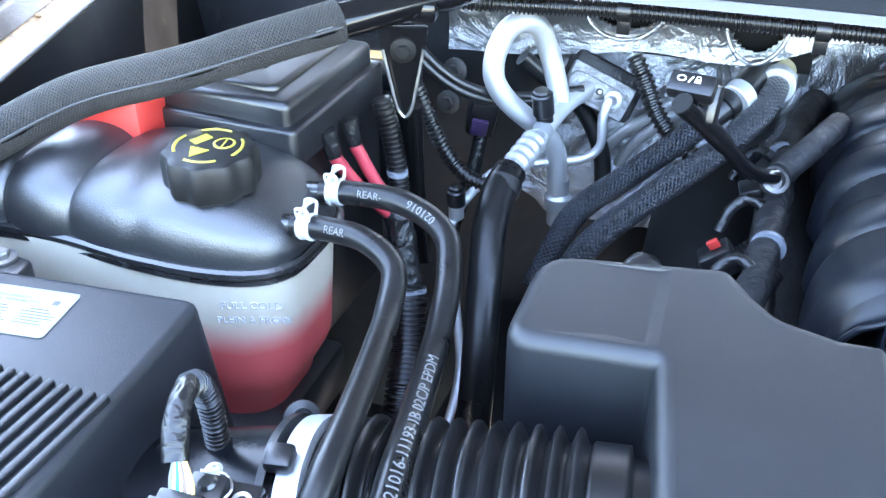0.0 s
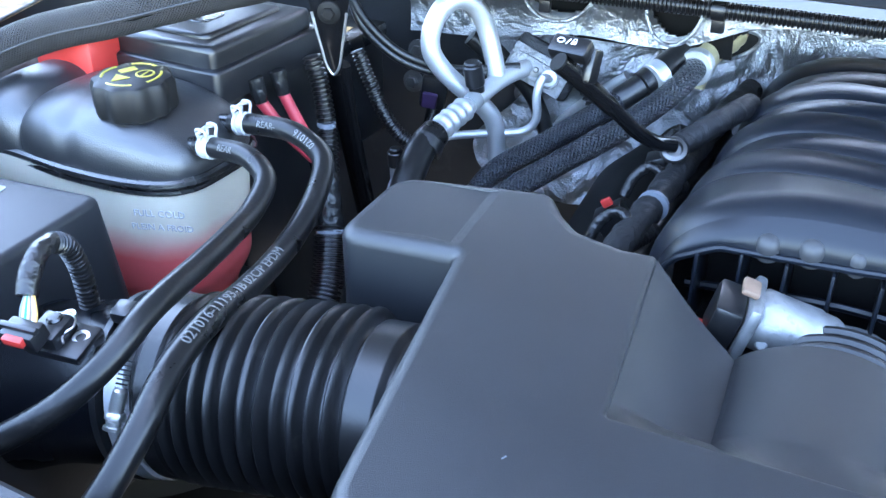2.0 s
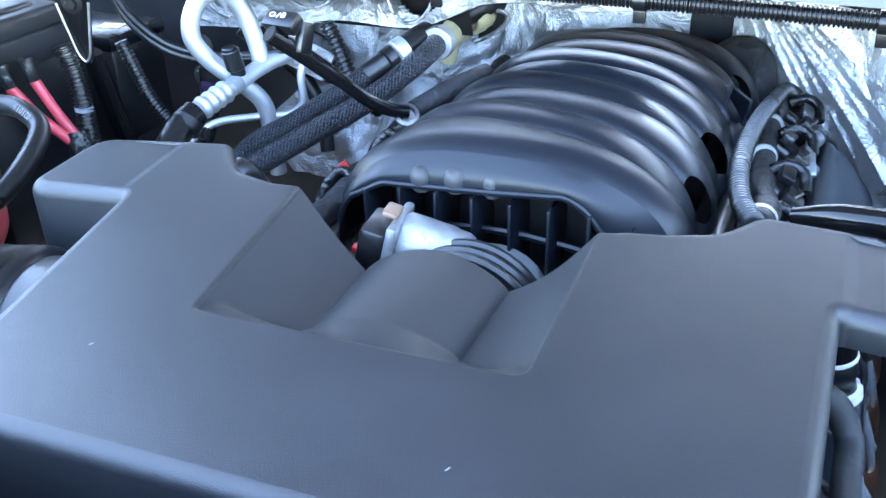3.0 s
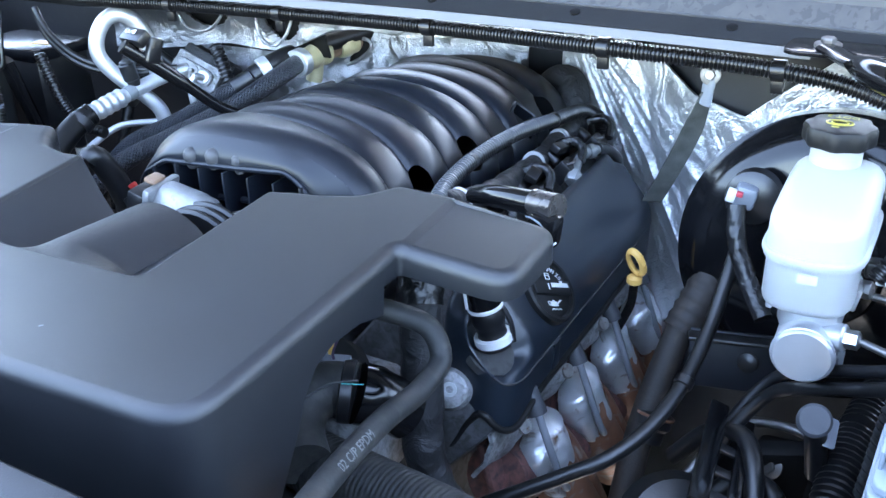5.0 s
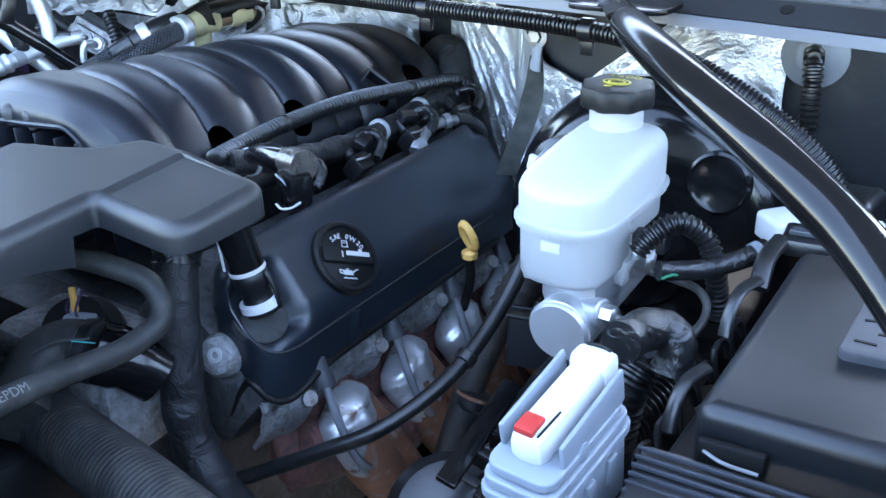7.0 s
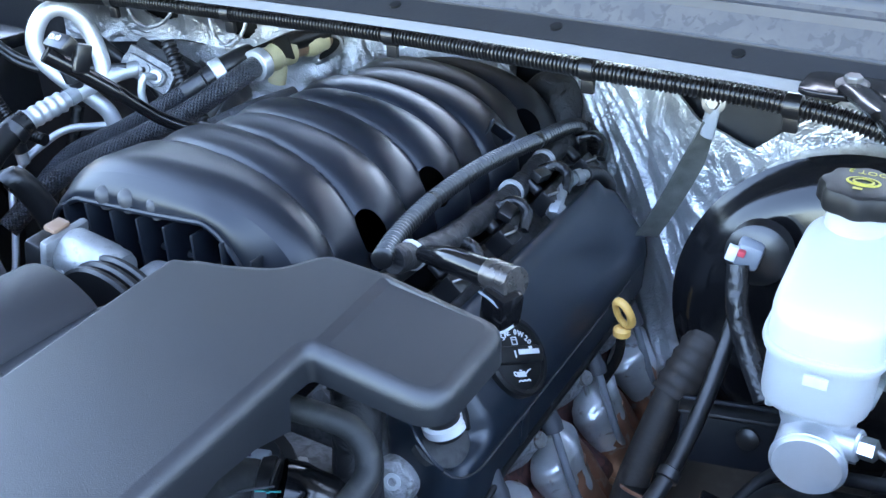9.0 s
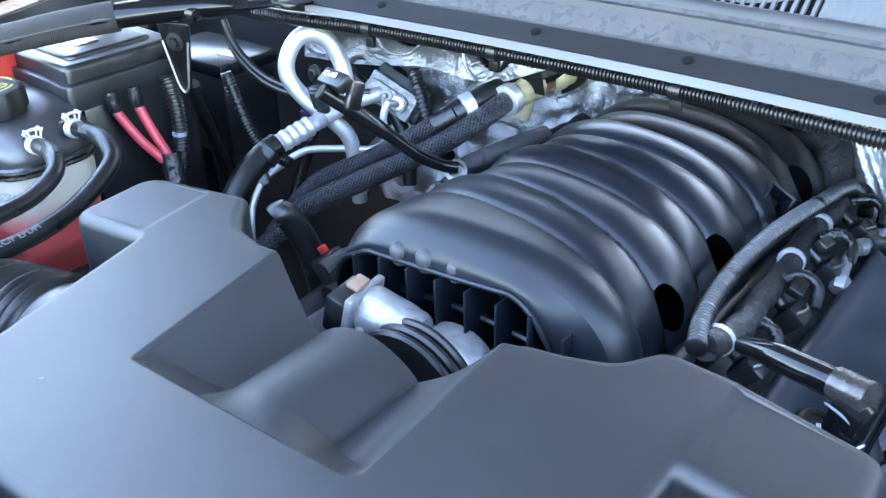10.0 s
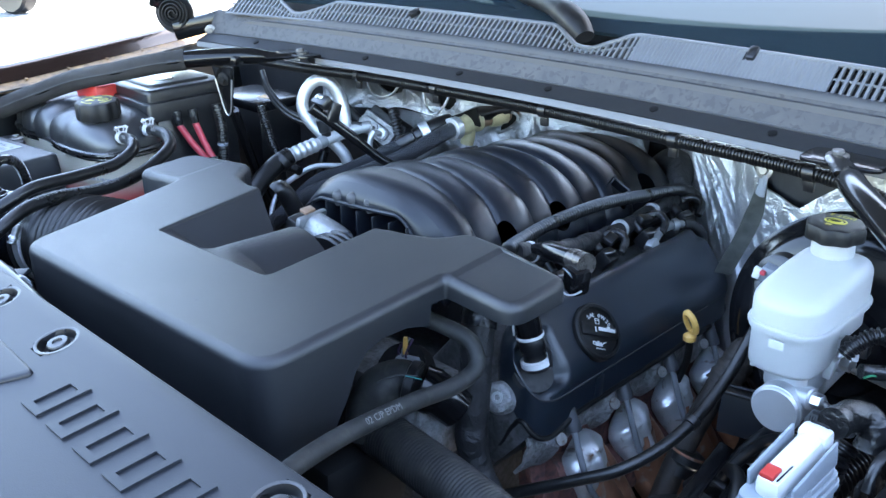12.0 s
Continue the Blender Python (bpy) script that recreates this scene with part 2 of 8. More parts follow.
def foil(name, colour):
    """Quilted foil: small pressed cells, soft crumples and sharp creases."""
    m = material(name, colour, 0.36, 0.95, var=0.12, scale=18, rough_var=0.12)
    nt = m.node_tree
    co = nt.nodes.new("ShaderNodeTexCoord")
    last = None
    for kind, scale, strength, dist in (("crumple", 18, 0.85, 0.013), ("crease", 26, 0.60, 0.005), ("cell", 420, 0.6, 0.0010)):
        if kind == "crumple":
            t = nt.nodes.new("ShaderNodeTexNoise")
            t.inputs["Detail"].default_value, t.inputs["Distortion"].default_value = 6, 1.6
            out = t.outputs["Fac"]
        else:
            t = nt.nodes.new("ShaderNodeTexVoronoi")
            t.feature = "DISTANCE_TO_EDGE" if kind == "crease" else "F1"
            out = t.outputs["Distance"]
        t.inputs["Scale"].default_value = scale
        nt.links.new(co.outputs["Object"], t.inputs["Vector"])
        b = nt.nodes.new("ShaderNodeBump")
        b.inputs["Strength"].default_value, b.inputs["Distance"].default_value = strength, dist
        nt.links.new(out, b.inputs["Height"])
        if last:
            nt.links.new(last.outputs["Normal"], b.inputs["Normal"])
        last = b
    nt.links.new(last.outputs["Normal"], nt.nodes["Principled BSDF"].inputs["Normal"])
    return m


# one foil in two tones: the curtain's stronger light is in its colour
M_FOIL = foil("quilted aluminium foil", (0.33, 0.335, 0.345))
M_FOIL_LIT = foil("quilted foil in a lit tone", (0.60, 0.605, 0.615))
M_FOIL_LIT.node_tree.nodes["Principled BSDF"].inputs["Metallic"].default_value = 0.85
M_STRAP = material("tarnished braid", (0.075, 0.08, 0.075), 0.6, 0.3, var=0.3, scale=60, grain=700, bump=0.6)
M_TEAL = material("teal paint mark", (0.015, 0.30, 0.28), 0.5)
M_GREEN = material("green wire jacket", (0.01, 0.16, 0.07), 0.45)
# road dust on paint, base raised in place of sun the hood blocks
M_SILT = material("golden road dust with sun in its tone", (0.190, 0.110, 0.044), 0.48, 0.35, var=0.4, scale=40, grain=500, bump=0.8, second=(0.030, 0.014, 0.008), spots=(0.50, 0.72))
M_PURPLE = material("violet plastic", (0.035, 0.018, 0.055), 0.4, var=0.15, scale=40)
M_DIECAST = material("die-cast aluminium", (0.26, 0.265, 0.27), 0.42, 0.7, var=0.18, scale=60, grain=300, bump=0.5, second=(0.18, 0.18, 0.18), spots=(0.58, 0.78))
M_CAP = material("matt black lettered plastic", (0.006, 0.006, 0.0062), 0.5, spec=0.3, var=0.15, scale=30, grain=500, bump=0.1)
# base lighter than M_TANK: part of the sky's sheen is in the colour
M_TANKTOP = material("hazy black plastic lightened for sky sheen", (0.0095, 0.0099, 0.0112), 0.34, var=0.15, scale=25, grain=900, bump=0.55, rough_var=0.06, spec=1.0)
M_CLAMP = material("grey-white clamp coating", (0.36, 0.365, 0.37), 0.4, var=0.12, scale=60)
M_DUCT = material("smooth black duct plastic", (0.0032, 0.0037, 0.0050), 0.26, spec=0.32, var=0.2, scale=16, grain=500, bump=0.1, rough_var=0.06)
M_SLEEVE = material("browned silver sleeve", (0.085, 0.078, 0.073), 0.28, 0.75, var=0.4, scale=90, grain=300, bump=0.3, second=(0.08, 0.07, 0.065), spots=(0.45, 0.6))
M_VALVE = material("satin black cover paint", (0.0075, 0.0120, 0.0185), 0.40, spec=0.6, var=0.2, scale=16, grain=600, bump=0.16, rough_var=0.06, second=(0.012, 0.012, 0.0125), spots=(0.6, 0.78))


# ---- building tools ----
from mathutils.geometry import delaunay_2d_cdt

WORLD = {}


def thing(name, label, category, at=(0, 0, 0), group="", kind=""):
    ob = new(name)
    ob.empty_display_size = 0.02
    ob.location = at
    WORLD[ob.name] = Matrix.Translation(at)
    return tagged(ob, label, category, group, kind)


def finish(bm, name, mat, sharp=38):
    """bmesh to mesh, smooth but for edges sharper than the given angle."""
    bmesh.ops.remove_doubles(bm, verts=bm.verts, dist=1e-6)
    bmesh.ops.recalc_face_normals(bm, faces=bm.faces)
    lim = radians(sharp)
    for e in bm.edges:
        if len(e.link_faces) == 2 and e.calc_face_angle(0) > lim:
            e.smooth = False
    for p in bm.faces:
        p.smooth = True
    me = bpy.data.meshes.new(name)
    bm.to_mesh(me)
    bm.free()
    me.materials.append(mat)
    return me


def part(name, bm, mat, parent, label="", sharp=38):
    ob = new(name, finish(bm, name, mat, sharp))
    ob.parent = parent
    ob.matrix_parent_inverse = WORLD.get(parent.name, Matrix()).inverted()
    return tagged(ob, label)


def solo(name, bm, mat, label, category, group="", kind="", sharp=38):
    return tagged(new(name, finish(bm, name, mat, sharp)), label, category, group, kind)


def join(*bms):
    out = bms[0]
    for b in bms[1:]:
        me = bpy.data.meshes.new("tmp")
        b.to_mesh(me)
        b.free()
        out.from_mesh(me)
        bpy.data.meshes.remove(me)
    return out


def moved(bm, m):
    bmesh.ops.transform(bm, matrix=m, verts=bm.verts)
    return bm


def axes_to(axis, origin=(0, 0, 0), up=(0, 0, 1)):
    """A frame whose z runs along axis."""
    z = Vector(axis).normalized()
    x = Vector(up).cross(z)
    if x.length < 1e-4:
        x = Vector((1, 0, 0))
    x.normalize()
    y = z.cross(x)
    m = Matrix((x, y, z)).transposed().to_4x4()
    m.translation = origin
    return m


def spline(pts, step=0.006):
    """Points of a smooth curve through pts, about step apart."""
    p = [Vector(q) for q in pts]
    p = [2 * p[0] - p[1]] + p + [2 * p[-1] - p[-2]]
    out = []
    for a, b, c, d in zip(p, p[1:], p[2:], p[3:]):
        n = max(2, int((c - b).length / step))
        ta = max((b - a).length, 1e-6) ** 0.5
        tb = max((c - b).length, 1e-6) ** 0.5
        tc = max((d - c).length, 1e-6) ** 0.5
        m1 = (c - b) + tb * ((b - a) / ta - (c - a) / (ta + tb))
        m2 = (c - b) + tb * ((d - c) / tc - (d - b) / (tb + tc))
        for i in range(n):
            s = i / n
            out.append((2 * s**3 - 3 * s**2 + 1) * b + (s**3 - 2 * s**2 + s) * m1 + (-2 * s**3 + 3 * s**2) * c + (s**3 - s**2) * m2)
    out.append(p[-2])
    return out


def frames_along(path):
    """Position, normal, binormal and length so far at each point, carried along without twist."""
    t = (path[1] - path[0]).normalized()
    n = t.cross(Vector((0.13, 0.21, 0.97))).normalized()
    out, far = [], 0.0
    for i, q in enumerate(path):
        t2 = (path[min(i + 1, len(path) - 1)] - path[max(i - 1, 0)]).normalized()
        n = (n - t2 * n.dot(t2)).normalized()
        if i:
            far += (q - path[i - 1]).length
        out.append((q, n, t2.cross(n), far))
    return out


def tube(pts, r, segs=12, step=0.006, ridge=None, caps=True, flat=1.0, ends=None):
    """A swept round tube. r: radius; ridge(s): factor on it at s metres along; ends: radius factors by share of the length."""
    rows = frames_along(spline(pts, step))
    total = rows[-1][3]
    bm = bmesh.new()
    uv = bm.loops.layers.uv.new("UVMap")
    rings = []
    for q, n, b, s in rows:
        k = r * (ridge(s) if ridge else 1.0)
        if ends:
            k *= float(np.interp(s / total, [e[0] for e in ends], [e[1] for e in ends]))
        rings.append([bm.verts.new(q + k * (math.cos(a) * n + flat * math.sin(a) * b)) for a in (2 * math.pi * j / segs for j in range(segs))])
    for i in range(len(rings) - 1):
        for j in range(segs):
            k = (j + 1) % segs
            face = bm.faces.new((rings[i][j], rings[i][k], rings[i + 1][k], rings[i + 1][j]))
            for loop, (u, v) in zip(face.loops, ((j, i), (j + 1, i), (j + 1, i + 1), (j, i + 1))):
                loop[uv].uv = (u / segs, rows[v][3])
    if caps:
        bm.faces.new(rings[0][::-1])
        bm.faces.new(rings[-1])
    return bm


def ribs(pitch=0.0042, depth=0.13):
    """Convoluted conduit: square-topped rings."""
    return lambda s: 1.0 + depth * (1 if math.sin(2 * math.pi * s / pitch) > 0 else -1)


def conduit(pts, r, pitch=0.0045, segs=10):
    return tube(pts, r, segs, pitch / 4, ribs(pitch))


def lathe(profile, origin, axis, segs=32, shape=None, up=(0, 0, 1)):
    """A turned form: (radius, height) pairs along axis. shape(angle, i): factor on the radius."""
    bm = bmesh.new()
    rings = []
    for i, (r, h) in enumerate(profile):
        rings.append([bm.verts.new((r * (shape(a, i) if shape else 1) * math.cos(a), r * (shape(a, i) if shape else 1) * math.sin(a), h))
                      for a in (2 * math.pi * j / segs for j in range(segs))])
    for lo, hi in zip(rings, rings[1:]):
        for j in range(segs):
            k = (j + 1) % segs
            bm.faces.new((lo[j], lo[k], hi[k], hi[j]))
    bm.faces.new(rings[0][::-1])
    bm.faces.new(rings[-1])
    return moved(bm, axes_to(axis, origin, up))


def rod(a, b, r, segs=16, edge=0.0015):
    a, b = Vector(a), Vector(b)
    h = (b - a).length
    e = min(edge, r * 0.4, h * 0.4)
    return lathe([(r - e, 0), (r, e), (r, h - e), (r - e, h)], a, b - a, segs)


def box(size, at=(0, 0, 0), turn=(0, 0, 0), edge=0.003, taper=1.0, segs=2):
    """A bevelled block; taper: how much narrower its top is."""
    bm = bmesh.new()
    bmesh.ops.create_cube(bm, size=1)
    for v in bm.verts:
        k = taper if v.co.z > 0 else 1.0
        v.co = Vector((v.co.x * size[0] * k, v.co.y * size[1] * k, v.co.z * size[2]))
    if edge:
        bmesh.ops.bevel(bm, geom=list(bm.edges), offset=min(edge, min(size) * 0.45), segments=segs, affect="EDGES", profile=0.5)
    return moved(bm, pose(*at, *turn))


def rounded(pts, r, n=5):
    """A polygon with its corners rounded; r: one radius or one for each corner."""
    out = []
    for i, p in enumerate(pts):
        a, b, c = Vector(pts[i - 1]), Vector(p), Vector(pts[(i + 1) % len(pts)])
        rad = r[i] if isinstance(r, (list, tuple)) else r
        u, w = (a - b).normalized(), (c - b).normalized()
        half = u.angle(w) / 2
        if rad <= 0 or half > 1.54:
            out.append(b)
            continue
        d = min(rad / math.tan(half), 0.48 * (a - b).length, 0.48 * (c - b).length)
        s, e = b + u * d, b + w * d
        for k in range(n + 1):
            t = k / n
            out.append((1 - t) ** 2 * s + 2 * t * (1 - t) * b + t**2 * e)
    return out


def offset(pts, d):
    """A counter-clockwise polygon moved inwards by d."""
    out = []
    for i, p in enumerate(pts):
        a, b, c = pts[i - 1], p, pts[(i + 1) % len(pts)]
        t1, t2 = (b - a).normalized(), (c - b).normalized()
        n1, n2 = Vector((-t1.y, t1.x)), Vector((-t2.y, t2.x))
        m = (n1 + n2).normalized()
        out.append(b + m * d / max(0.5, m.dot(n1)))
    return out


def slab(pts, z0, z1, edge=0.004, draft=0.0, segs=3, bottom=True):
    """A polygon raised from z0 (one value or one for each point) to z1 with a rounded upper edge."""
    low = z0 if isinstance(z0, list) else [z0] * len(pts)
    bm = bmesh.new()
    rings = [[bm.verts.new((q.x, q.y, z)) for q, z in zip(offset(pts, -draft), low)]]
    rings.append([bm.verts.new((q.x, q.y, z1 - edge)) for q in pts])
    for k in range(1, segs + 1):
        a = k / segs * math.pi / 2
        rings.append([bm.verts.new((q.x, q.y, z1 - edge + edge * math.sin(a))) for q in offset(pts, edge * (1 - math.cos(a)))])
    n = len(pts)
    for lo, hi in zip(rings, rings[1:]):
        for j in range(n):
            k = (j + 1) % n
            bm.faces.new((lo[j], lo[k], hi[k], hi[j]))
    flat, _, tris, source, _, _ = delaunay_2d_cdt([v.co.xy for v in rings[-1]], [], [list(range(n))], 1, 1e-7)
    top = [rings[-1][s[0]] if s else bm.verts.new((p.x, p.y, z1)) for p, s in zip(flat, source)]
    for tri in tris:
        if len({top[i] for i in tri}) == 3:
            bm.faces.new([top[i] for i in tri])
    if bottom:
        bmesh.ops.triangulate(bm, faces=[bm.faces.new(rings[0][::-1])])
    return bm


def sheet(fn, nu, nv, thick=0.0):
    """A surface from fn(u, v), 0 to 1 each, with a thickness along its own normals."""
    bm = bmesh.new()
    grid = [[bm.verts.new(fn(i / nu, j / nv)) for j in range(nv + 1)] for i in range(nu + 1)]
    for i in range(nu):
        for j in range(nv):
            bm.faces.new((grid[i][j], grid[i + 1][j], grid[i + 1][j + 1], grid[i][j + 1]))
    if thick:
        bm.normal_update()
        bmesh.ops.solidify(bm, geom=list(bm.faces), thickness=thick)
    return bm


def bolt(at, axis, r=0.006, washer=True):
    """A hexagon flange bolt."""
    hexa = lathe([(r, 0.001), (r, r * 0.9), (r * 0.86, r * 1.05)], at, axis, 6)
    return join(hexa, lathe([(r * 1.75, -0.001), (r * 1.75, 0.0014), (r * 1.2, 0.0026)], at, axis, 18)) if washer else hexa


def letters(text, size, depth=0.0004):
    """Raised characters in the xy plane, as a bmesh, from the built-in font."""
    cu = bpy.data.curves.new("letters", "FONT")
    cu.body, cu.size, cu.extrude, cu.resolution_u = text, size, depth, 2
    ob = bpy.data.objects.new("letters", cu)
    scene.collection.objects.link(ob)
    bpy.context.view_layer.update()
    me = bpy.data.meshes.new_from_object(ob.evaluated_get(bpy.context.evaluated_depsgraph_get()))
    bm = bmesh.new()
    bm.from_mesh(me)
    bpy.data.objects.remove(ob)
    bpy.data.curves.remove(cu)
    bpy.data.meshes.remove(me)
    return bm


def print_on_tube(pts, r, text, start, size, angle, flip=False):
    """Characters wrapped on a tube, from start metres along it, about the given angle."""
    rows = frames_along(spline(pts, 0.006))
    bm = letters(text, size, 0.0002)
    for k in range(-1, 7):
        bmesh.ops.bisect_plane(bm, geom=list(bm.verts) + list(bm.edges) + list(bm.faces), plane_co=(0, size * 0.12 * k, 0), plane_no=(0, 1, 0))
    far = [w[3] for w in rows]
    for v in bm.verts:
        s = start - v.co.x if flip else start + v.co.x
        a = angle + (1 if flip else -1) * (v.co.y - size * 0.35) / r
        i = int(np.searchsorted(far, s))
        i = max(1, min(i, len(rows) - 1))
        k = (s - far[i - 1]) / max(1e-6, far[i] - far[i - 1])
        q = rows[i - 1][0].lerp(rows[i][0], k)
        n, b = rows[i - 1][1].lerp(rows[i][1], k), rows[i - 1][2].lerp(rows[i][2], k)
        v.co = q + (r * 1.012 + v.co.z) * (math.cos(a) * n + math.sin(a) * b).normalized()
    return bm


def angle_to(pts, share, towards):
    """The angle round a tube, at a share of its length, that faces a given point."""
    rows = frames_along(spline(pts, 0.006))
    q, n, b, _ = rows[int(share * (len(rows) - 1))]
    d = Vector(towards) - q
    return math.atan2(d.dot(b), d.dot(n))


# ---- ground and the car's own shell ----
def ground_at(u, v):
    return Vector(((u - 0.5) * 160, (v - 0.5) * 160, 0))


solo("ground", sheet(ground_at, 2, 2), M_GROUND, "pale sunlit concrete parking ground", "ground", kind="structure")


def bow(x):
    return -0.11 * x * x


COWL = [(0.806, 1.2290), (0.806, 1.238), (0.8065, 1.2395), (0.834, 1.2515), (0.844, 1.270), (0.856, 1.290), (0.868, 1.296)]


def cowl_strip(a, b, x0=-0.74, x1=0.74, n=40):
    def fn(u, v):
        x = x0 + (x1 - x0) * u
        i = v * (b - a)
        j = min(int(i), b - a - 1)
        p, q, k = COWL[a + j], COWL[a + j + 1], i - j
        return Vector((x, p[0] + (q[0] - p[0]) * k + bow(x), p[1] + (q[1] - p[1]) * k))
    return sheet(fn, n, b - a, 0.002)


cowl = thing("cowl_panel", "dusty black cowl panel with pale flange below the windscreen", "cowl panel", (0, 0.83, 1.24), kind="structure")
part("flange", cowl_strip(0, 1, -0.435, 0.435), M_STRIP, cowl, "pale grey front flange")
part("flange", cowl_strip(0, 1, -0.74, -0.475, 12), M_STRIP, cowl, "pale grey front flange")
part("flange", cowl_strip(0, 1, 0.475, 0.74, 12), M_STRIP, cowl, "pale grey front flange")
part("ledge", cowl_strip(2, 3), M_COWL, cowl, "smooth black ledge")
part("edge_bead", tube([(x, 0.8335 + bow(x), 1.2522) for x in (-0.74 + 1.48 * i / 40 for i in range(41))], 0.0017, 6, 0.03), M_SEAL, cowl, "thin pale edge bead")
part("face", cowl_strip(3, 5), M_MOTTLED, cowl, "weathered mottled face")
for x in (-0.60, -0.335, -0.135, 0.03, 0.20, 0.36, 0.58):
    part("clip_slot", lathe([(0.0055, -0.001), (0.0055, 0.001), (0.003, 0.0014)], (x, 0.822 + bow(x), 1.2469), (0, -0.35, 1), 14), M_DARK, cowl, "small oval push clip")


def seal_at(u, v):
    x = -0.74 + 1.48 * u
    a = v * math.pi
    bump = [(0.845, 1.272), (0.846, 1.279), (0.852, 1.281), (0.853, 1.288), (0.858, 1.293), (0.866, 1.292), (0.870, 1.288)]
    i = v * 6
    j = min(int(i), 5)
    p, q, k = bump[j], bump[j + 1], i - j
    drop = 0.012 * max(0, -x - 0.62) / 0.12
    return Vector((x, p[0] + (q[0] - p[0]) * k + bow(x), p[1] + (q[1] - p[1]) * k - drop))


solo("hood_seal", sheet(seal_at, 50, 12, 0.003), M_SEAL, "grey ridged rubber weatherstrip along the cowl", "weatherstrip", kind="structure", sharp=60)


def gbow(x):
    return -0.16 * x * x


def grille_line(x, top):
    y, z = (0.900, 1.318) if top else (0.868, 1.289)
    dip = 0.0
    if top:
        for c, w in ((0.048, 0.055), (-0.535, 0.06)):
            d = abs(x - c)
            dip = max(dip, max(0, 1 - max(0, d - 0.012) / w))
    k = 0.72 * dip
    return Vector((x, y + (0.868 - y) * k + gbow(x), z + (1.289 - z) * k))


grille = thing("cowl_grille", "grey slotted air-intake grille below the windscreen", "grille", (0, 0.88, 1.3), kind="structure")
# dark sheet whose colour gives the slots their shade
part("backing", sheet(lambda u, v: grille_line(-0.7 + 1.4 * u, False).lerp(grille_line(-0.7 + 1.4 * u, True), v) + Vector((0, 0.012, -0.008)), 120, 2), M_DARK, grille, "dark sheet painting the shade behind the slots")
part("rim", join(tube([grille_line(-0.7 + 1.4 * i / 90, True) for i in range(91)], 0.0035, 8, 0.012), tube([grille_line(-0.7 + 1.4 * i / 40, False) for i in range(41)], 0.0025, 6, 0.03)), M_GRILLE, grille, "grey rounded rim")
louvre = finish(box((0.0036, 0.0105, 0.004), edge=0), "louvre", M_GRILLE)
x = -0.69
while x < 0.69:
    if not 0.125 < x < 0.395:
        a, b = grille_line(x, False), grille_line(x, True)
        lean = b - a
        ob = new("louvre", louvre)
        ob.parent = grille
        ob.matrix_parent_inverse = WORLD[grille.name].inverted()
        ob.matrix_basis = Matrix.Translation(a.lerp(b, 0.5)) @ Euler((math.atan2(lean.z, lean.y), 0, 0)).to_matrix().to_4x4() @ Matrix.Diagonal((1, lean.length * 0.98 / 0.0105, 1, 1))
    x += 0.0092
part("crossbar", tube([grille_line(-0.7 + 1.4 * i / 60, False).lerp(grille_line(-0.7 + 1.4 * i / 60, True), 0.52) for i in range(61)], 0.0016, 5, 0.025), M_GRILLE, grille)
part("blank_panel", sheet(lambda u, v: grille_line(0.125 + 0.27 * u, False).lerp(grille_line(0.125 + 0.27 * u, True), v) + Vector((0, -0.001, 0.002 + 0.0006 * math.sin(u * 2 * math.pi * 46))), 276, 3, 0.003), M_GRILLE, grille, "closed ribbed grille section")
# no cut in the rim: a dark block paints the notch's shade
part("notch", box((0.022, 0.020, 0.008), (0.290, 0.884, 1.3125), (40, 0, 0), 0.002), M_DARK, grille, "dark block painting a shaded notch in the rim")
part("notch_clip", box((0.012, 0.020, 0.012), (0.290, 0.882, 1.3155), (40, 0, 0), 0.003), M_BOX, grille, "black retaining clip")
part("notch_clip", box((0.014, 0.02, 0.010), (-0.29, 0.880, 1.314), (20, 0, 0)), M_DARK, grille)


def screen_at(u, v):
    x = -0.78 + 1.56 * u
    return Vector((x, 0.905 + 0.95 * v - 0.18 * x * x, 1.315 + 0.46 * v))


solo("windscreen", sheet(screen_at, 24, 12, 0.005), M_GLASS, "dark sloping windscreen glass reflecting the sky", "windscreen", kind="structure")


def cabin_at(u, v):
    x = -0.78 + 1.56 * u
    return Vector((x, 0.93 + 1.0 * v - 0.18 * x * x, 1.27 + 0.46 * v))


# no cabin is built; a dark sheet paints its shade
solo("dashboard_backing", sheet(cabin_at, 8, 4, 0.02), M_DARK, "dark sheet painting the unlit cabin behind the windscreen", "cabin", kind="structure")


# the open hood over the bay
def hood_at(u, v):
    x = -0.99 + 1.98 * u
    y = 0.97 - 0.58 * v
    return Vector((x, y - 0.04 * x * x, 1.405 + 0.98 * v + 0.03 * math.sin(v * math.pi)))


hood = thing("open_hood", "raised car hood with a dark underside over the engine bay", "hood", (0, 0.9, 1.44), kind="structure")
part("lining", sheet(hood_at, 16, 12, 0.012), M_LINING, hood, "dark matt hood lining")
part("skin", sheet(lambda u, v: hood_at(u, v) + Vector((0, 0.024, 0.020)), 16, 12, 0.004), M_PAINT, hood, "bronze painted outer skin")


# fenders
def flange_x(y):
    """Distance of the bolt line from the car's centre line."""
    return float(np.interp(y, [-0.45, 0.40, 0.46, 1.25], [0.762, 0.797, 0.806, 1.045]))


def strip_at(side, prof):
    def fn(u, v):
        y = -0.45 + 1.7 * u
        i = v * (len(prof) - 1)
        j = min(int(i), len(prof) - 2)
        p, q, k = prof[j], prof[j + 1], i - j
        return Vector((side * (flange_x(y) + p[0] + (q[0] - p[0]) * k), y, p[1] + (q[1] - p[1]) * k + 0.02 * (y - 0.5)))
    return fn


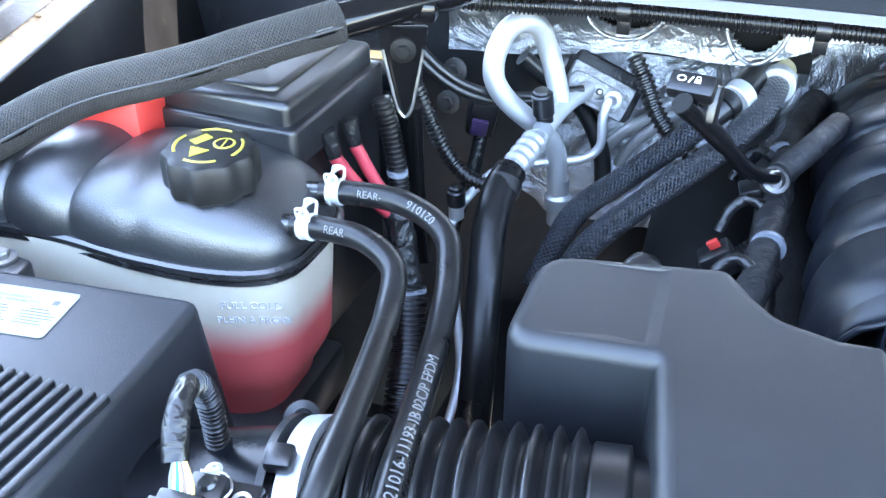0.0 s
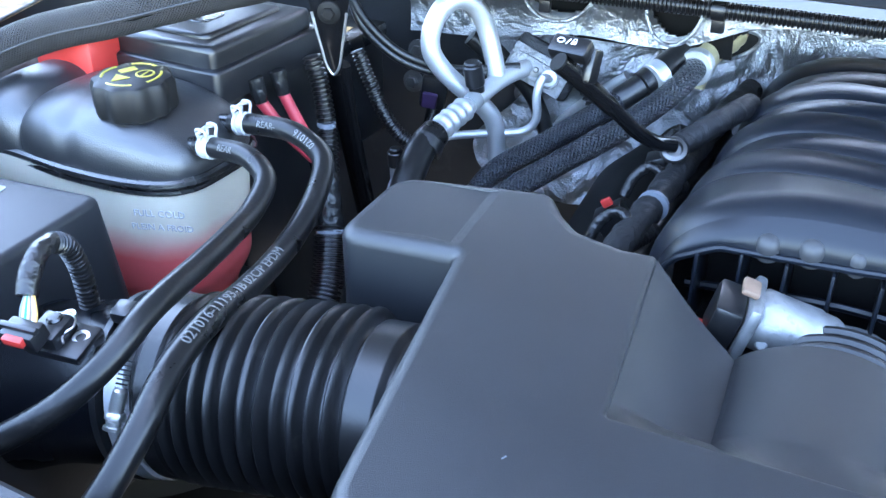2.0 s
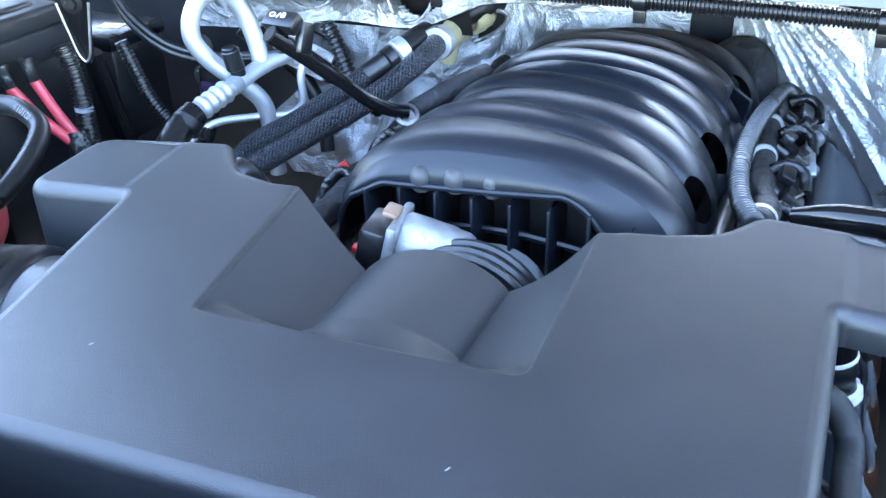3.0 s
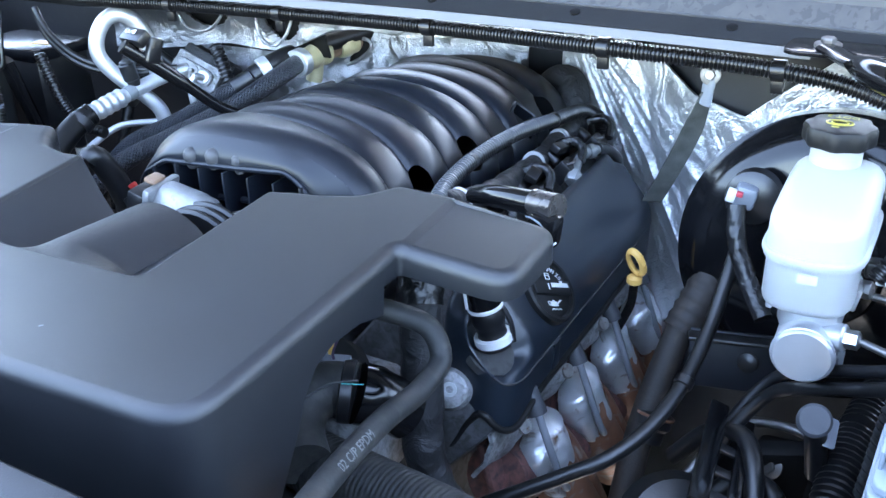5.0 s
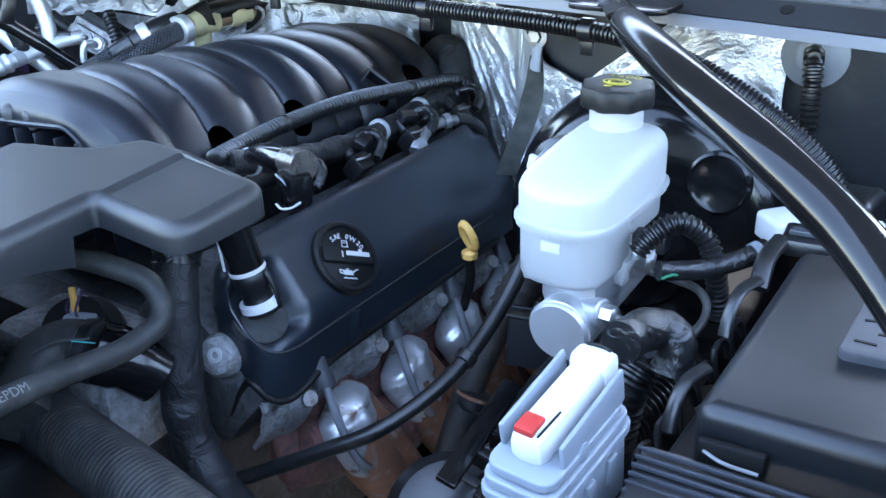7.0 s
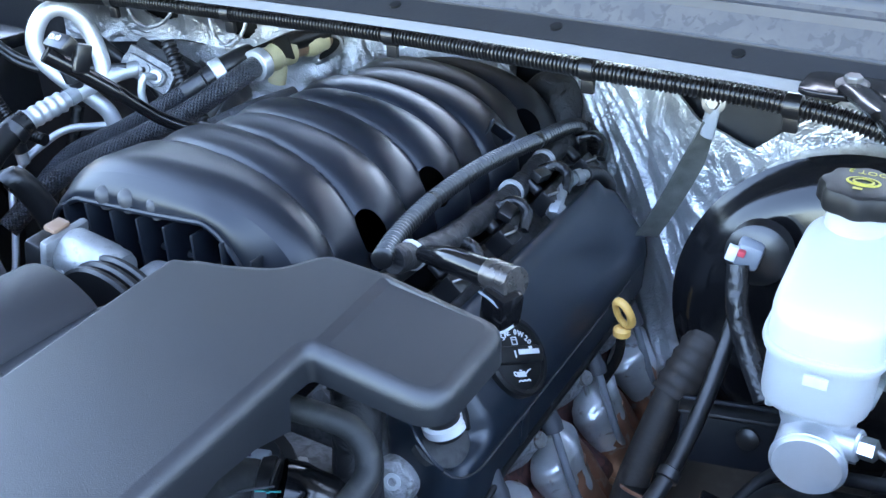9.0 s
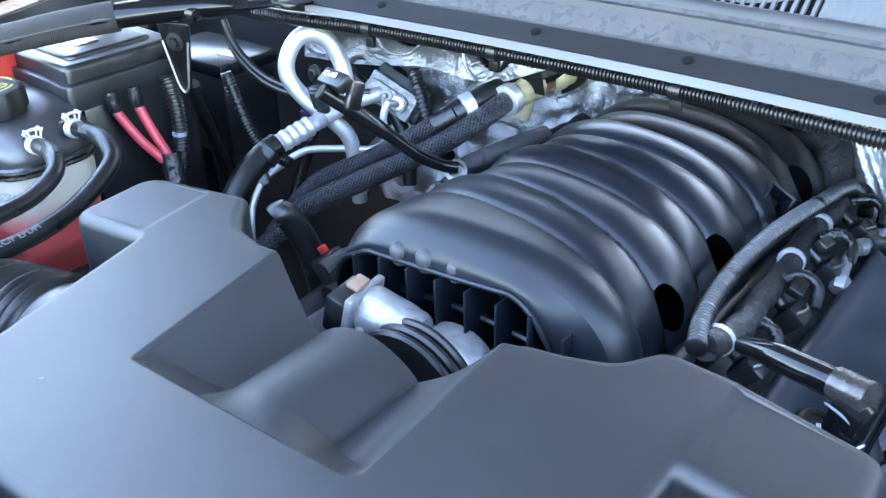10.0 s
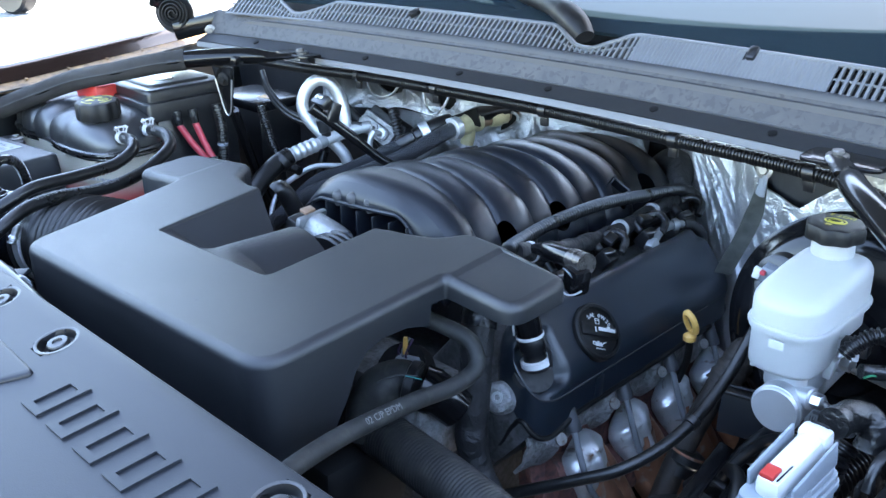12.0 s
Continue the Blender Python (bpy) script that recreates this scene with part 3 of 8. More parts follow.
for side, name in ((-1, "left"), (1, "right")):
    fen = thing("fender", "bronze-brown car fender with a dusty bolted inner flange", "fender", (side * 0.85, 0.3, 1.1), kind="structure")
    part("skin", sheet(strip_at(side, [(0.010, 1.2060), (0.016, 1.214), (0.024, 1.226), (0.034, 1.231), (0.046, 1.229), (0.058, 1.218), (0.082, 1.17), (0.10, 0.85)]), 40, 14, 0.003), M_PAINT, fen, "bronze metallic paint")
    part("flange", sheet(strip_at(side, [(-0.020, 1.196), (-0.019, 1.1995), (-0.008, 1.2015), (0.004, 1.2030), (0.011, 1.2055)]), 60, 8, 0.002), M_SILT, fen, "flange under golden dust")
    part("sealer", tube([strip_at(side, [(-0.021, 1.199), (-0.021, 1.199)])(i / 24, 0) for i in range(25)], 0.0016, 8, 0.03), M_SEAL, fen, "thin seam sealer bead")
    for k in range(9):
        y = 0.02 + 0.0865 * k
        part("flange_bolt", bolt((side * (flange_x(y) + 0.006), y, 1.2045 + 0.02 * (y - 0.5)), (-side * 0.5, 0, 1), 0.0034, False), M_SILT, fen, "dust-covered flange bolt")

    def inner_at(u, v, side=side):
        y = -0.45 + 1.75 * u
        top = flange_x(y) + float(np.interp(y, [0.2, 0.36, 0.55, 0.62], [-0.01, 0.045, 0.045, -0.018]))
        return Vector((side * (top - float(np.interp(y, [0.55, 0.65], [0.02, 0.10])) * v), y, 1.196 + 0.02 * (y - 0.5) - 0.78 * v))

    part("inner_panel", sheet(inner_at, 40, 6, 0.004), M_BOX, fen, "black inner fender panel")


# firewall with foil insulation
def wall_y(x):
    return float(np.interp(x, [-0.8, -0.6, -0.42, -0.33, -0.28, 0.06, 0.14, 0.24, 0.31, 0.36, 0.60, 0.66, 0.8],
                           [0.93, 0.93, 0.955, 0.985, 1.09, 1.10, 1.045, 0.985, 0.915, 0.895, 0.905, 0.93, 0.93]))


def foil_at(x0, x1, z0, z1, dy=0.0, amp=0.006, seed=0):
    def fn(u, v):
        x = x0 + (x1 - x0) * u
        z0x = z0(x) if callable(z0) else z0
        z1x = z1(x) if callable(z1) else z1
        z = z0x + (z1x - z0x) * v
        w = amp * noise.noise((x * 14 + seed, z * 9, seed)) + amp * 0.5 * noise.noise((x * 45 + z * 20, z * 25 + seed, 3.1))
        return Vector((x, wall_y(x) + dy + w, z))
    return fn


solo("firewall", sheet(foil_at(-1.0, 1.0, 0.45, 1.235, 0.02, 0.002), 70, 20, 0.004), M_WALL, "dark painted steel firewall behind the engine", "firewall", kind="structure")


def left_foil(u, v):
    z = 0.93 + 0.23 * v
    x = -0.40 + 0.43 * u - (0.06 + 0.03 * math.sin(z * 40)) * (1 - u)
    y = float(np.interp(x, [-0.47, -0.36, -0.26, -0.12, 0.03], [0.965, 0.968, 0.985, 1.06, 1.09])) - 0.22 * (1.16 - z)
    w = 0.012 * noise.noise((x * 14, z * 10, 2.0)) + 0.006 * noise.noise((x * 40, z * 34, 5.0))
    return Vector((x, y + w, z))


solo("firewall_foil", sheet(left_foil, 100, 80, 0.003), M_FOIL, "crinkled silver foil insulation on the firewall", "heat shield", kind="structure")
right_low = lambda x: float(np.interp(x, [0.08, 0.30, 0.37, 0.63], [0.80, 0.82, 1.06, 1.08]))  # noqa: E731
right_top = lambda x: float(np.interp(x, [0.08, 0.12, 0.20, 0.25, 0.305, 0.366, 0.384, 0.427, 0.46, 0.556], [1.205, 1.195, 1.176, 1.164, 1.144, 1.136, 1.152, 1.186, 1.212, 1.214]))  # noqa: E731


def drape(u, v):
    """The foil curtain beside the booster: deep upright folds where it turns the corner."""
    p = foil_at(0.08, 0.556, right_low, right_top, 0.0, 0.007, 5.0)(u, v)
    p.y -= 0.03 * (1.15 - p.z)
    fan = math.atan2(1.235 - p.z, p.x - 0.06)
    far = math.hypot(1.235 - p.z, p.x - 0.06)
    k = max(0.0, 1 - abs(fan - 0.86) / 0.36) * min(1.0, far / 0.12)
    wander = 1.6 * noise.noise((p.x * 7, p.z * 7, 0.0))
    p.y -= 0.0062 * k * (1 - abs(math.sin(fan * 46 + wander)) ** 0.6) + 0.0040 * k * math.sin(fan * 31 + 1)
    return p


solo("firewall_foil", sheet(drape, 340, 130, 0.003), M_FOIL_LIT, "silver quilted foil curtain beside the brake booster", "heat shield", kind="structure")


def upper_foil(u, v):
    x = -0.56 + 0.62 * u
    lo = float(np.interp(x, [-0.56, -0.454, -0.363, -0.245, -0.205, -0.169, -0.11, 0.06], [1.120, 1.136, 1.142, 1.150, 1.163, 1.175, 1.184, 1.186])) + 0.004 * math.sin(x * 31)
    z = lo + (1.222 - lo) * v
    w = 0.006 * noise.noise((x * 12, z * 12, 7.0))
    return Vector((x, 0.90 - 0.045 * v + 0.02 * math.sin(v * math.pi) + w - 0.03 * x * x, z))


strip = sheet(upper_foil, 150, 36, 0.0)
HOLES = [(-0.371, 1.205, 0.042, 0.037), (-0.245, 1.205, 0.030, 0.045)]
cut = [f for f in strip.faces if any(((f.calc_center_median().x - hx) / hw) ** 2 + max(0.0, (hz - f.calc_center_median().z) / hh) ** 2 < 1 for hx, hz, hw, hh in HOLES)]
bmesh.ops.delete(strip, geom=cut, context="FACES")
strip.normal_update()
bmesh.ops.solidify(strip, geom=list(strip.faces), thickness=0.003)
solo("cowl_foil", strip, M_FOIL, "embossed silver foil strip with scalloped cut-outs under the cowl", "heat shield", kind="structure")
for hx, hz, hw, hh in HOLES:
    edge_pts = [(hx + 1.02 * hw * math.cos(a), 0.885 - 0.03 * hx * hx + 0.012 * math.sin(a), hz + 1.02 * hh * math.sin(a)) for a in (math.pi + math.pi * i / 16 for i in range(17))]
    solo("foil_edge", tube(edge_pts, 0.0022, 8, 0.006), M_FOIL, "folded silver edge round the foil cut-out", "foil edge", kind="structure")

# black sheet added behind the cut-outs; its colour is their shade
solo("cutout_shade", sheet(lambda u, v: Vector((-0.44 + 0.25 * u, 0.925 - 0.03 * v, 1.135 + 0.10 * v)), 12, 6, 0.003), M_DARK, "black sheet painting the shade behind the foil cut-outs", "cowl drain", kind="structure")

pipe_hole = thing("pipe_opening", "dark rimmed opening in the foil round the heater pipes", "opening", (-0.2, 1.0, 1.12), kind="structure")
hole_axis = Vector((0.1009, 0.0, 0.0401)).normalized()
HOLEM = Matrix((hole_axis, Vector((0, -1, 0.12)).normalized().cross(hole_axis).normalized(), Vector((0, -1, 0.12)).normalized())).transposed().to_4x4()
HOLEM.translation = (-0.2250, 1.003, 1.1197)
oval = [Vector((0.054 * math.cos(t * math.pi / 16), 0.0170 * math.sin(t * math.pi / 16))) for t in range(32)]
# the foil is not cut here; a black plate paints the opening's shade
part("hollow", moved(slab(oval, -0.004, 0.0, 0.0005), HOLEM), M_DARK, pipe_hole, "black plate painting the shade of the opening")
part("rim", moved(tube([(p.x, p.y, 0.001) for p in oval + oval[:1]], 0.0026, 8, 0.006), HOLEM), M_FOIL, pipe_hole, "folded foil rim")

# floor of the bay and cross members
# panels added to keep the bright ground out of the bay's reflections
solo("bay_floor", join(box((2.0, 0.55, 0.02), (0, 0.02, 0.50)), box((0.72, 0.90, 0.02), (-0.64, 0.74, 0.50)), box((0.56, 0.90, 0.02), (0.03, 0.74, 0.50)), box((0.62, 0.90, 0.02), (0.69, 0.74, 0.50))), M_DARK, "dirty dark panels added below the engine against ground light", "splash panel", kind="structure")
solo("frame_rail", join(box((0.09, 1.3, 0.14), (-0.47, 0.35, 0.68), edge=0.012), box((0.09, 1.3, 0.14), (0.47, 0.35, 0.66), edge=0.012), box((1.4, 0.08, 0.12), (0, -0.02, 0.9), edge=0.01)), M_DARK, "dark steel frame rails and cross member", "frame rail", kind="structure")


# radiator top shield at the front of the car
def shield_z(y):
    return 1.165 - 0.22 * max(0.0, 0.115 - y) - 1.2 * max(0.0, -0.06 - y)


shield = thing("radiator_shield", "grey-black textured plastic shield over the radiator with raised emblem", "radiator cover", (0.2, 0.0, 1.15))
CLIPS = (-0.215, -0.031, 0.090, 0.401, 0.56)
panel = sheet(lambda u, v: Vector((-0.70 + 1.4 * u, 0.124 - 0.42 * v, shield_z(0.124 - 0.42 * v) - 0.006 * (1 if v < 1e-6 else 0))), 280, 84)
wells = [f for f in panel.faces if any(math.hypot(w.co.x - x, w.co.y - 0.097) < 0.0150 for w in f.verts for x in CLIPS)]
bmesh.ops.delete(panel, geom=wells, context="FACES")
panel.normal_update()
bmesh.ops.solidify(panel, geom=list(panel.faces), thickness=0.004)
part("panel", panel, M_SHROUD, shield)
part("rear_lip", sheet(lambda u, v: Vector((-0.70 + 1.4 * u, 0.124 + 0.003 * v, 1.164 - 0.03 * v)), 10, 2, 0.003), M_SHROUD, shield)
for x in CLIPS:
    ring = lathe([(0.0002, -0.0078), (0.0145, -0.0076), (0.0164, 0.0000), (0.0174, 0.0005), (0.0192, 0.0004), (0.0197, -0.0006), (0.0197, -0.009)], (x, 0.097, 1.1650), (0, -0.2, 1), 28)
    clip = part("push_clip", ring, M_BOX, shield, "round recessed plastic push clip")
    part("clip_head", lathe([(0.0098, -0.008), (0.0098, -0.0025), (0.0085, -0.0008), (0.0045, -0.0006), (0.004, -0.0022)], (x, 0.097, 1.1650), (0, -0.2, 1), 24), M_BOX, clip)
def hollow(pts, wide, z0, z1):
    """A raised outline: a closed band of the given width along a polygon."""
    bm = bmesh.new()
    loops = [[bm.verts.new((p.x, p.y, z)) for p in ring] for ring, z in ((pts, z0), (offset(pts, 0.0004), z1), (offset(pts, wide - 0.0004), z1), (offset(pts, wide), z0))]
    for lo, hi in zip(loops, loops[1:]):
        for a in range(len(pts)):
            b = (a + 1) % len(pts)
            bm.faces.new((lo[a], lo[b], hi[b], hi[a]))
    bm.normal_update()
    return bm


# raised emblem panel and plain raised emblem shapes
part("raised_pad", moved(slab(rounded([Vector((-0.09, -0.02)), Vector((0.060, -0.02)), Vector((0.122, 0.068)), Vector((-0.06, 0.075))], 0.006), -0.02, 0.006, 0.003), pose(0, 0, 1.1405, 12.4, 0, 0)), M_SHROUD, shield, "raised pad beside the emblem")
for k in range(8):
    x = 0.166 + 0.0435 * k
    ring_ = [Vector((x - 0.0185, 0.0430)), Vector((x + 0.0095, 0.0430)), Vector((x + 0.0185, 0.0850)), Vector((x - 0.0095, 0.0850))]
    part("emblem_shape", moved(hollow(ring_, 0.0074, -0.006, 0.0054), pose(0, 0, 1.1405, 12.4, 0, 0)), M_SHROUD, shield, "plain raised emblem outline", sharp=30)



# ---- the engine: intake, covers, heads ----
TOP = 1.150
V2 = lambda *p: [Vector(q) for q in p]  # noqa: E731
SCOOP = dict(fl=(-0.116, 0.307), fr=(0.081, 0.3135), bl=(-0.134, 0.456), br=(0.078, 0.460))
RES = V2((-0.213, 0.186), (0.224, 0.204), (0.2255, 0.423), (0.318, 0.415), (0.317, 0.500), (0.225, 0.514), (0.171, 0.517), (0.150, 0.487), (0.118, 0.476), (0.092, 0.471), SCOOP["br"],
         SCOOP["fr"], SCOOP["fl"], SCOOP["bl"], (-0.158, 0.459), (-0.190, 0.466), (-0.207, 0.482), (-0.224, 0.505), (-0.258, 0.4985), (-0.342, 0.488), (-0.342, 0.398), (-0.253, 0.405))
RES_R = [0.032, 0.036, 0.005, 0.022, 0.018, 0.02, 0.02, 0.03, 0.03, 0.02, 0.006, 0.010, 0.003, 0.004, 0.02, 0.02, 0.02, 0.014, 0.02, 0.03, 0.018, 0.004]


def rise(y):
    """The lid climbs a little towards the windscreen."""
    return 0.06 * (y - 0.29)


def skirt(p):
    """How low the side of the resonator reaches."""
    if p.x > 0.18 and p.y > 0.40:
        return 1.1345
    if p.x > 0.17:
        return float(np.interp(p.y, [0.20, 0.255, 0.272, 0.283, 0.296, 0.305, 0.320, 0.340, 0.370, 0.430], [1.030, 1.036, 1.042, 1.060, 1.080, 1.100, 1.116, 1.122, 1.121, 1.104]))
    if p.y > 0.455 and p.x > -0.2:
        return 1.09
    if p.x < -0.2 and p.y > 0.39:
        return 1.045
    return 1.0


res = thing("intake_resonator", "matt grey-black plastic intake resonator box over the engine front", "air resonator", (0, 0.35, 1.1))
outline = rounded(RES, RES_R, 6)
dense = []
for p, q in zip(outline, outline[1:] + outline[:1]):
    n = 60 if min(p.x, q.x) > 0.2 and max(p.y, q.y) < 0.43 and (q - p).length > 0.1 else 1
    dense += [p.lerp(q, i / n) for i in range(n)]
outline = dense


def edge_radius(p):
    """Crisp round the scoop, soft outside."""
    inside = -0.150 < p.x < 0.086 and 0.300 < p.y < 0.475
    return 0.0035 if inside else 0.0095


CREASES = (((-0.2545, 0.413), (-0.2585, 0.492), -1), ((0.2255, 0.430), (0.2235, 0.507), 1))


def wing_drop(x, y):
    """The wings lie a little lower than the lid, past a soft crease."""
    for (x0, y0), (x1, y1), side in CREASES:
        k = (y - y0) / (y1 - y0)
        d = side * (x - (x0 + (x1 - x0) * k))
        if d > -0.004 and y > 0.385:
            t = min(1.0, max(0.0, d / 0.006))
            return 0.0022 * t * t * (3 - 2 * t) + 0.012 * max(0.0, d - 0.006)
    return 0.0


def lid_body():
    low = [skirt(p) for p in outline]
    rad = [edge_radius(p) for p in outline]
    bm = bmesh.new()
    n = len(outline)
    inward = [q - p for p, q in zip(outline, offset(outline, 1.0))]
    rings = [[bm.verts.new((p.x, p.y, z)) for p, z in zip(outline, low)]]
    rings.append([bm.verts.new((p.x, p.y, TOP - r)) for p, r in zip(outline, rad)])
    for k in range(1, 6):
        a = k / 5 * math.pi / 2
        rings.append([bm.verts.new((p.x + m.x * r * (1 - math.cos(a)), p.y + m.y * r * (1 - math.cos(a)), TOP - r + r * math.sin(a))) for p, m, r in zip(outline, inward, rad)])
    for lo, hi in zip(rings, rings[1:]):
        for j in range(n):
            k = (j + 1) % n
            bm.faces.new((lo[j], lo[k], hi[k], hi[j]))
    flat = [v.co.xy for v in rings[-1]]
    extra = []
    for (x0, y0), (x1, y1), side in CREASES:
        for d in (-0.001, 0.003, 0.007, 0.030):
            for k in range(7):
                t = 0.06 + 0.88 * k / 6
                extra.append(Vector((x0 + (x1 - x0) * t + side * d, y0 + (y1 - y0) * t)))
    verts, _, tris, source, _, _ = delaunay_2d_cdt(flat + extra, [], [list(range(n))], 1, 1e-7)
    top = [rings[-1][s_[0]] if s_ and s_[0] < n else bm.verts.new((p.x, p.y, TOP)) for p, s_ in zip(verts, source)]
    for tri in tris:
        if len({top[i] for i in tri}) == 3:
            bm.faces.new([top[i] for i in tri])
    for v in bm.verts:
        if v.co.z > TOP - 0.012:
            v.co.z += rise(v.co.y) - wing_drop(v.co.x, v.co.y)
    return bm


def scoop(u, v):
    """The hollow over the throttle: a slanted facet, a half-round hump over the duct, and a fluted wall."""
    P = {k: Vector((*q, TOP - 0.0030 + rise(q[1]))) for k, q in SCOOP.items()}
    g1, g2, g3, g4 = Vector((-0.068, 0.347, 1.119)), Vector((-0.074, 0.434, 1.114)), Vector((0.032, 0.347, 1.124)), Vector((0.032, 0.428, 1.124))
    front = P["fl"].lerp(P["fr"], u)
    w = max(0.0, (v - 0.16) / 0.84)
    a, d = P["fl"].lerp(P["bl"], 0.10 + 0.90 * w), P["fr"].lerp(P["br"], 0.12 + 0.88 * w)
    b, c = g1.lerp(g2, w), g3.lerp(g4, w)
    if u < 0.32:
        k = u / 0.32
        p = a.lerp(b, k)
        p.z -= 0.003 * math.sin(math.pi * k)
    elif u < 0.80:
        k = (u - 0.32) / 0.48
        p = b.lerp(c, k)
        p.z += (0.0265 - 0.003 * w) * math.sin(math.pi * k) ** 0.72
        p.y -= 0.012 * math.sin(math.pi * k) * (1 - w)
    else:
        k = (u - 0.80) / 0.20
        p = c.lerp(d, k)
        p.z -= 0.006 * math.sin(math.pi * k)
    if v < 0.16:
        k = v / 0.16
        k = k * k * (3 - 2 * k) * 0.5 + k * 0.5
        p = front.lerp(p, k)
    return p


res_body = part("body", join(lid_body(), sheet(scoop, 100, 50)), M_COVER, res, "textured moulded body", sharp=34)
for face in res_body.data.polygons:
    if face.normal.z > 0.995 and face.area > 2e-6 and face.center.z > TOP - 0.008 and not (-0.13 < face.center.x < 0.08 and 0.31 < face.center.y < 0.5):
        face.use_smooth = False
part("snorkel_throat", box((0.10, 0.11, 0.05), (-0.02, 0.37, 1.065), edge=0.01), M_BOX, res)
for q in ((-0.150, 0.258), (0.070, 0.240)):
    part("paint_chip", box((0.0030, 0.0008, 0.0003), (q[0], q[1], TOP + 0.0002 + rise(q[1])), (0, 0, 65), edge=0), M_GREY, res, "tiny pale scuff")

# intake manifold: arched runners, cross-wise, stepping down to the rear
XC, HW, P0 = -0.018, 0.150, 0.534


def manif(th, y):
    """Crossing runners: every second rib is broad at one side and narrow at the other; the creases lean back to the left."""
    c, s = math.cos(th), math.sin(th)
    x = XC + HW * math.copysign(abs(c) ** 0.80, c)
    z = 1.062 - 0.070 * (y - P0) + 0.112 * max(0, s) ** 0.72
    side = max(-1.0, min(1.0, (x - XC) / 0.13))
    yy = y - 0.19 * (0.110 - x) * min(1.0, max(0.0, (y - 0.555) / 0.05))
    share = 0.50 + 0.09 * side
    q = (yy - 0.592) / 0.107
    k = q - math.floor(q)
    own = 1 - share
    if k < own:
        t, sunk = k / own, max(0.0, side)
    else:
        t, sunk = (k - own) / share, max(0.0, -side)
    wave = 1 - math.sqrt(max(0.0, 1 - (0.985 * (2 * t - 1)) ** 2))
    depth = 0.0145 - 0.002 * abs(side)
    low = max(0.0, math.sin(math.pi * t)) ** 0.5
    d = depth * wave + sunk ** 1.6 * 0.0085 * low
    if yy < 0.592:
        d = depth * (1 - math.sqrt(max(0.0, 1 - 0.97 * max(0.0, (yy - 0.566) / 0.026) ** 2)))
    n = Vector((c * 0.8, 0, max(0.05, s))).normalized()
    front = max(0.0, 1 - (y - 0.546) / 0.026)
    tail = max(0.0, (y - 1.000) / 0.034)
    return Vector((x, y, z)) - n * (d + 0.010 * front**2 + 0.030 * tail**2)


man = thing("intake_manifold", "satin black plastic intake manifold with arched runners", "intake manifold", (-0.02, 0.78, 1.05))
POCKETS = [Vector(q) for q in ((0.113, 0.643, 1.106), (0.107, 0.752, 1.101), (0.107, 0.878, 1.094), (0.101, 0.968, 1.085))]
shell_bm = sheet(lambda u, v: manif(math.pi * u, 0.546 + 0.488 * v), 110, 380)
gone, HOLE_AT = [], {}
for q in POCKETS:
    at = min((f.calc_center_median() for f in shell_bm.faces), key=lambda c: (c - q).length)
    HOLE_AT[tuple(q)] = at
    for f in shell_bm.faces:
        c = f.calc_center_median() - at
        if c.x > -0.05 and (c.y / 0.0125) ** 2 + (Vector((c.x, c.z)).length / 0.021) ** 2 < 1:
            gone.append(f)
bmesh.ops.delete(shell_bm, geom=list(set(gone)), context="FACES")
for v in shell_bm.verts:
    for q in POCKETS:
        if v.is_boundary and 0.56 < v.co.y < 1.02 and (v.co - q).length < 0.035:
            off = v.co - HOLE_AT[tuple(q)]
            size = math.sqrt((off.y / 0.0125) ** 2 + (math.hypot(off.x, off.z) / 0.021) ** 2)
            if 0.6 < size < 1.6:
                v.co = HOLE_AT[tuple(q)] + off / size
part("runner_shell", shell_bm, M_MANIF, man, "ribbed arched runners", sharp=60)


def lip(u, v):
    p = manif(math.pi * u, 0.546)
    x = XC + (p.x - XC) * 0.965
    z = float(np.interp(x, [-0.165, -0.158, -0.138, -0.110, -0.02, 0.036, 0.052, 0.070, 0.100, 0.13], [1.05, 1.092, 1.118, 1.134, 1.140, 1.145, 1.139, 1.115, 1.07, 1.03]))
    q = p.lerp(Vector((x, 0.533, min(z, p.z - 0.004))), v)
    q.y -= 0.004 * math.sin(math.pi * v)
    return q


part("front_face", sheet(lip, 64, 8, 0.002), M_MANIF, man, "flat front face")
rim_pts = [lip(i / 40, 1.0) + Vector((0, -0.001, -0.001)) for i in range(3, 38)]
part("front_lip", tube(rim_pts, 0.0026, 8, 0.01), M_MANIF, man, "raised lip")
# near-black block: the cavity's shade under the lip is in its colour
part("recess_shade", box((0.26, 0.012, 0.11), (XC, 0.580, 1.075), edge=0.004), M_DARK, man, "near-black block painting the shade under the lip")
for k in range(8):
    x = XC - 0.105 + 0.030 * k
    h = 1.134 - 0.30 * max(0, abs(x - XC) - 0.08)
    part("rib", box((0.0026, 0.046, h - 1.03), (x, 0.549, (h + 1.03) / 2), edge=0.0008), M_MANIF, man)
for z in (1.096, 1.062):
    part("cross_rib", tube([(XC - 0.115, 0.556, z - 0.012), (XC, 0.548, z + 0.004), (XC + 0.115, 0.556, z - 0.012)], 0.0035, 8), M_MANIF, man)
for x, y, z, r in ((-0.078, 0.5375, 1.140, 0.0088), (-0.050, 0.5375, 1.1430, 0.0088), (-0.021, 0.5385, 1.1415, 0.0066)):
    part("boss", lathe([(r, -0.008), (r, 0.002), (r * 0.93, 0.005), (r * 0.72, 0.0078), (r * 0.38, 0.0095)], (x, y, z), (0, -0.35, 0.94), 24), M_SEAL, man, "small dusty rounded boss")
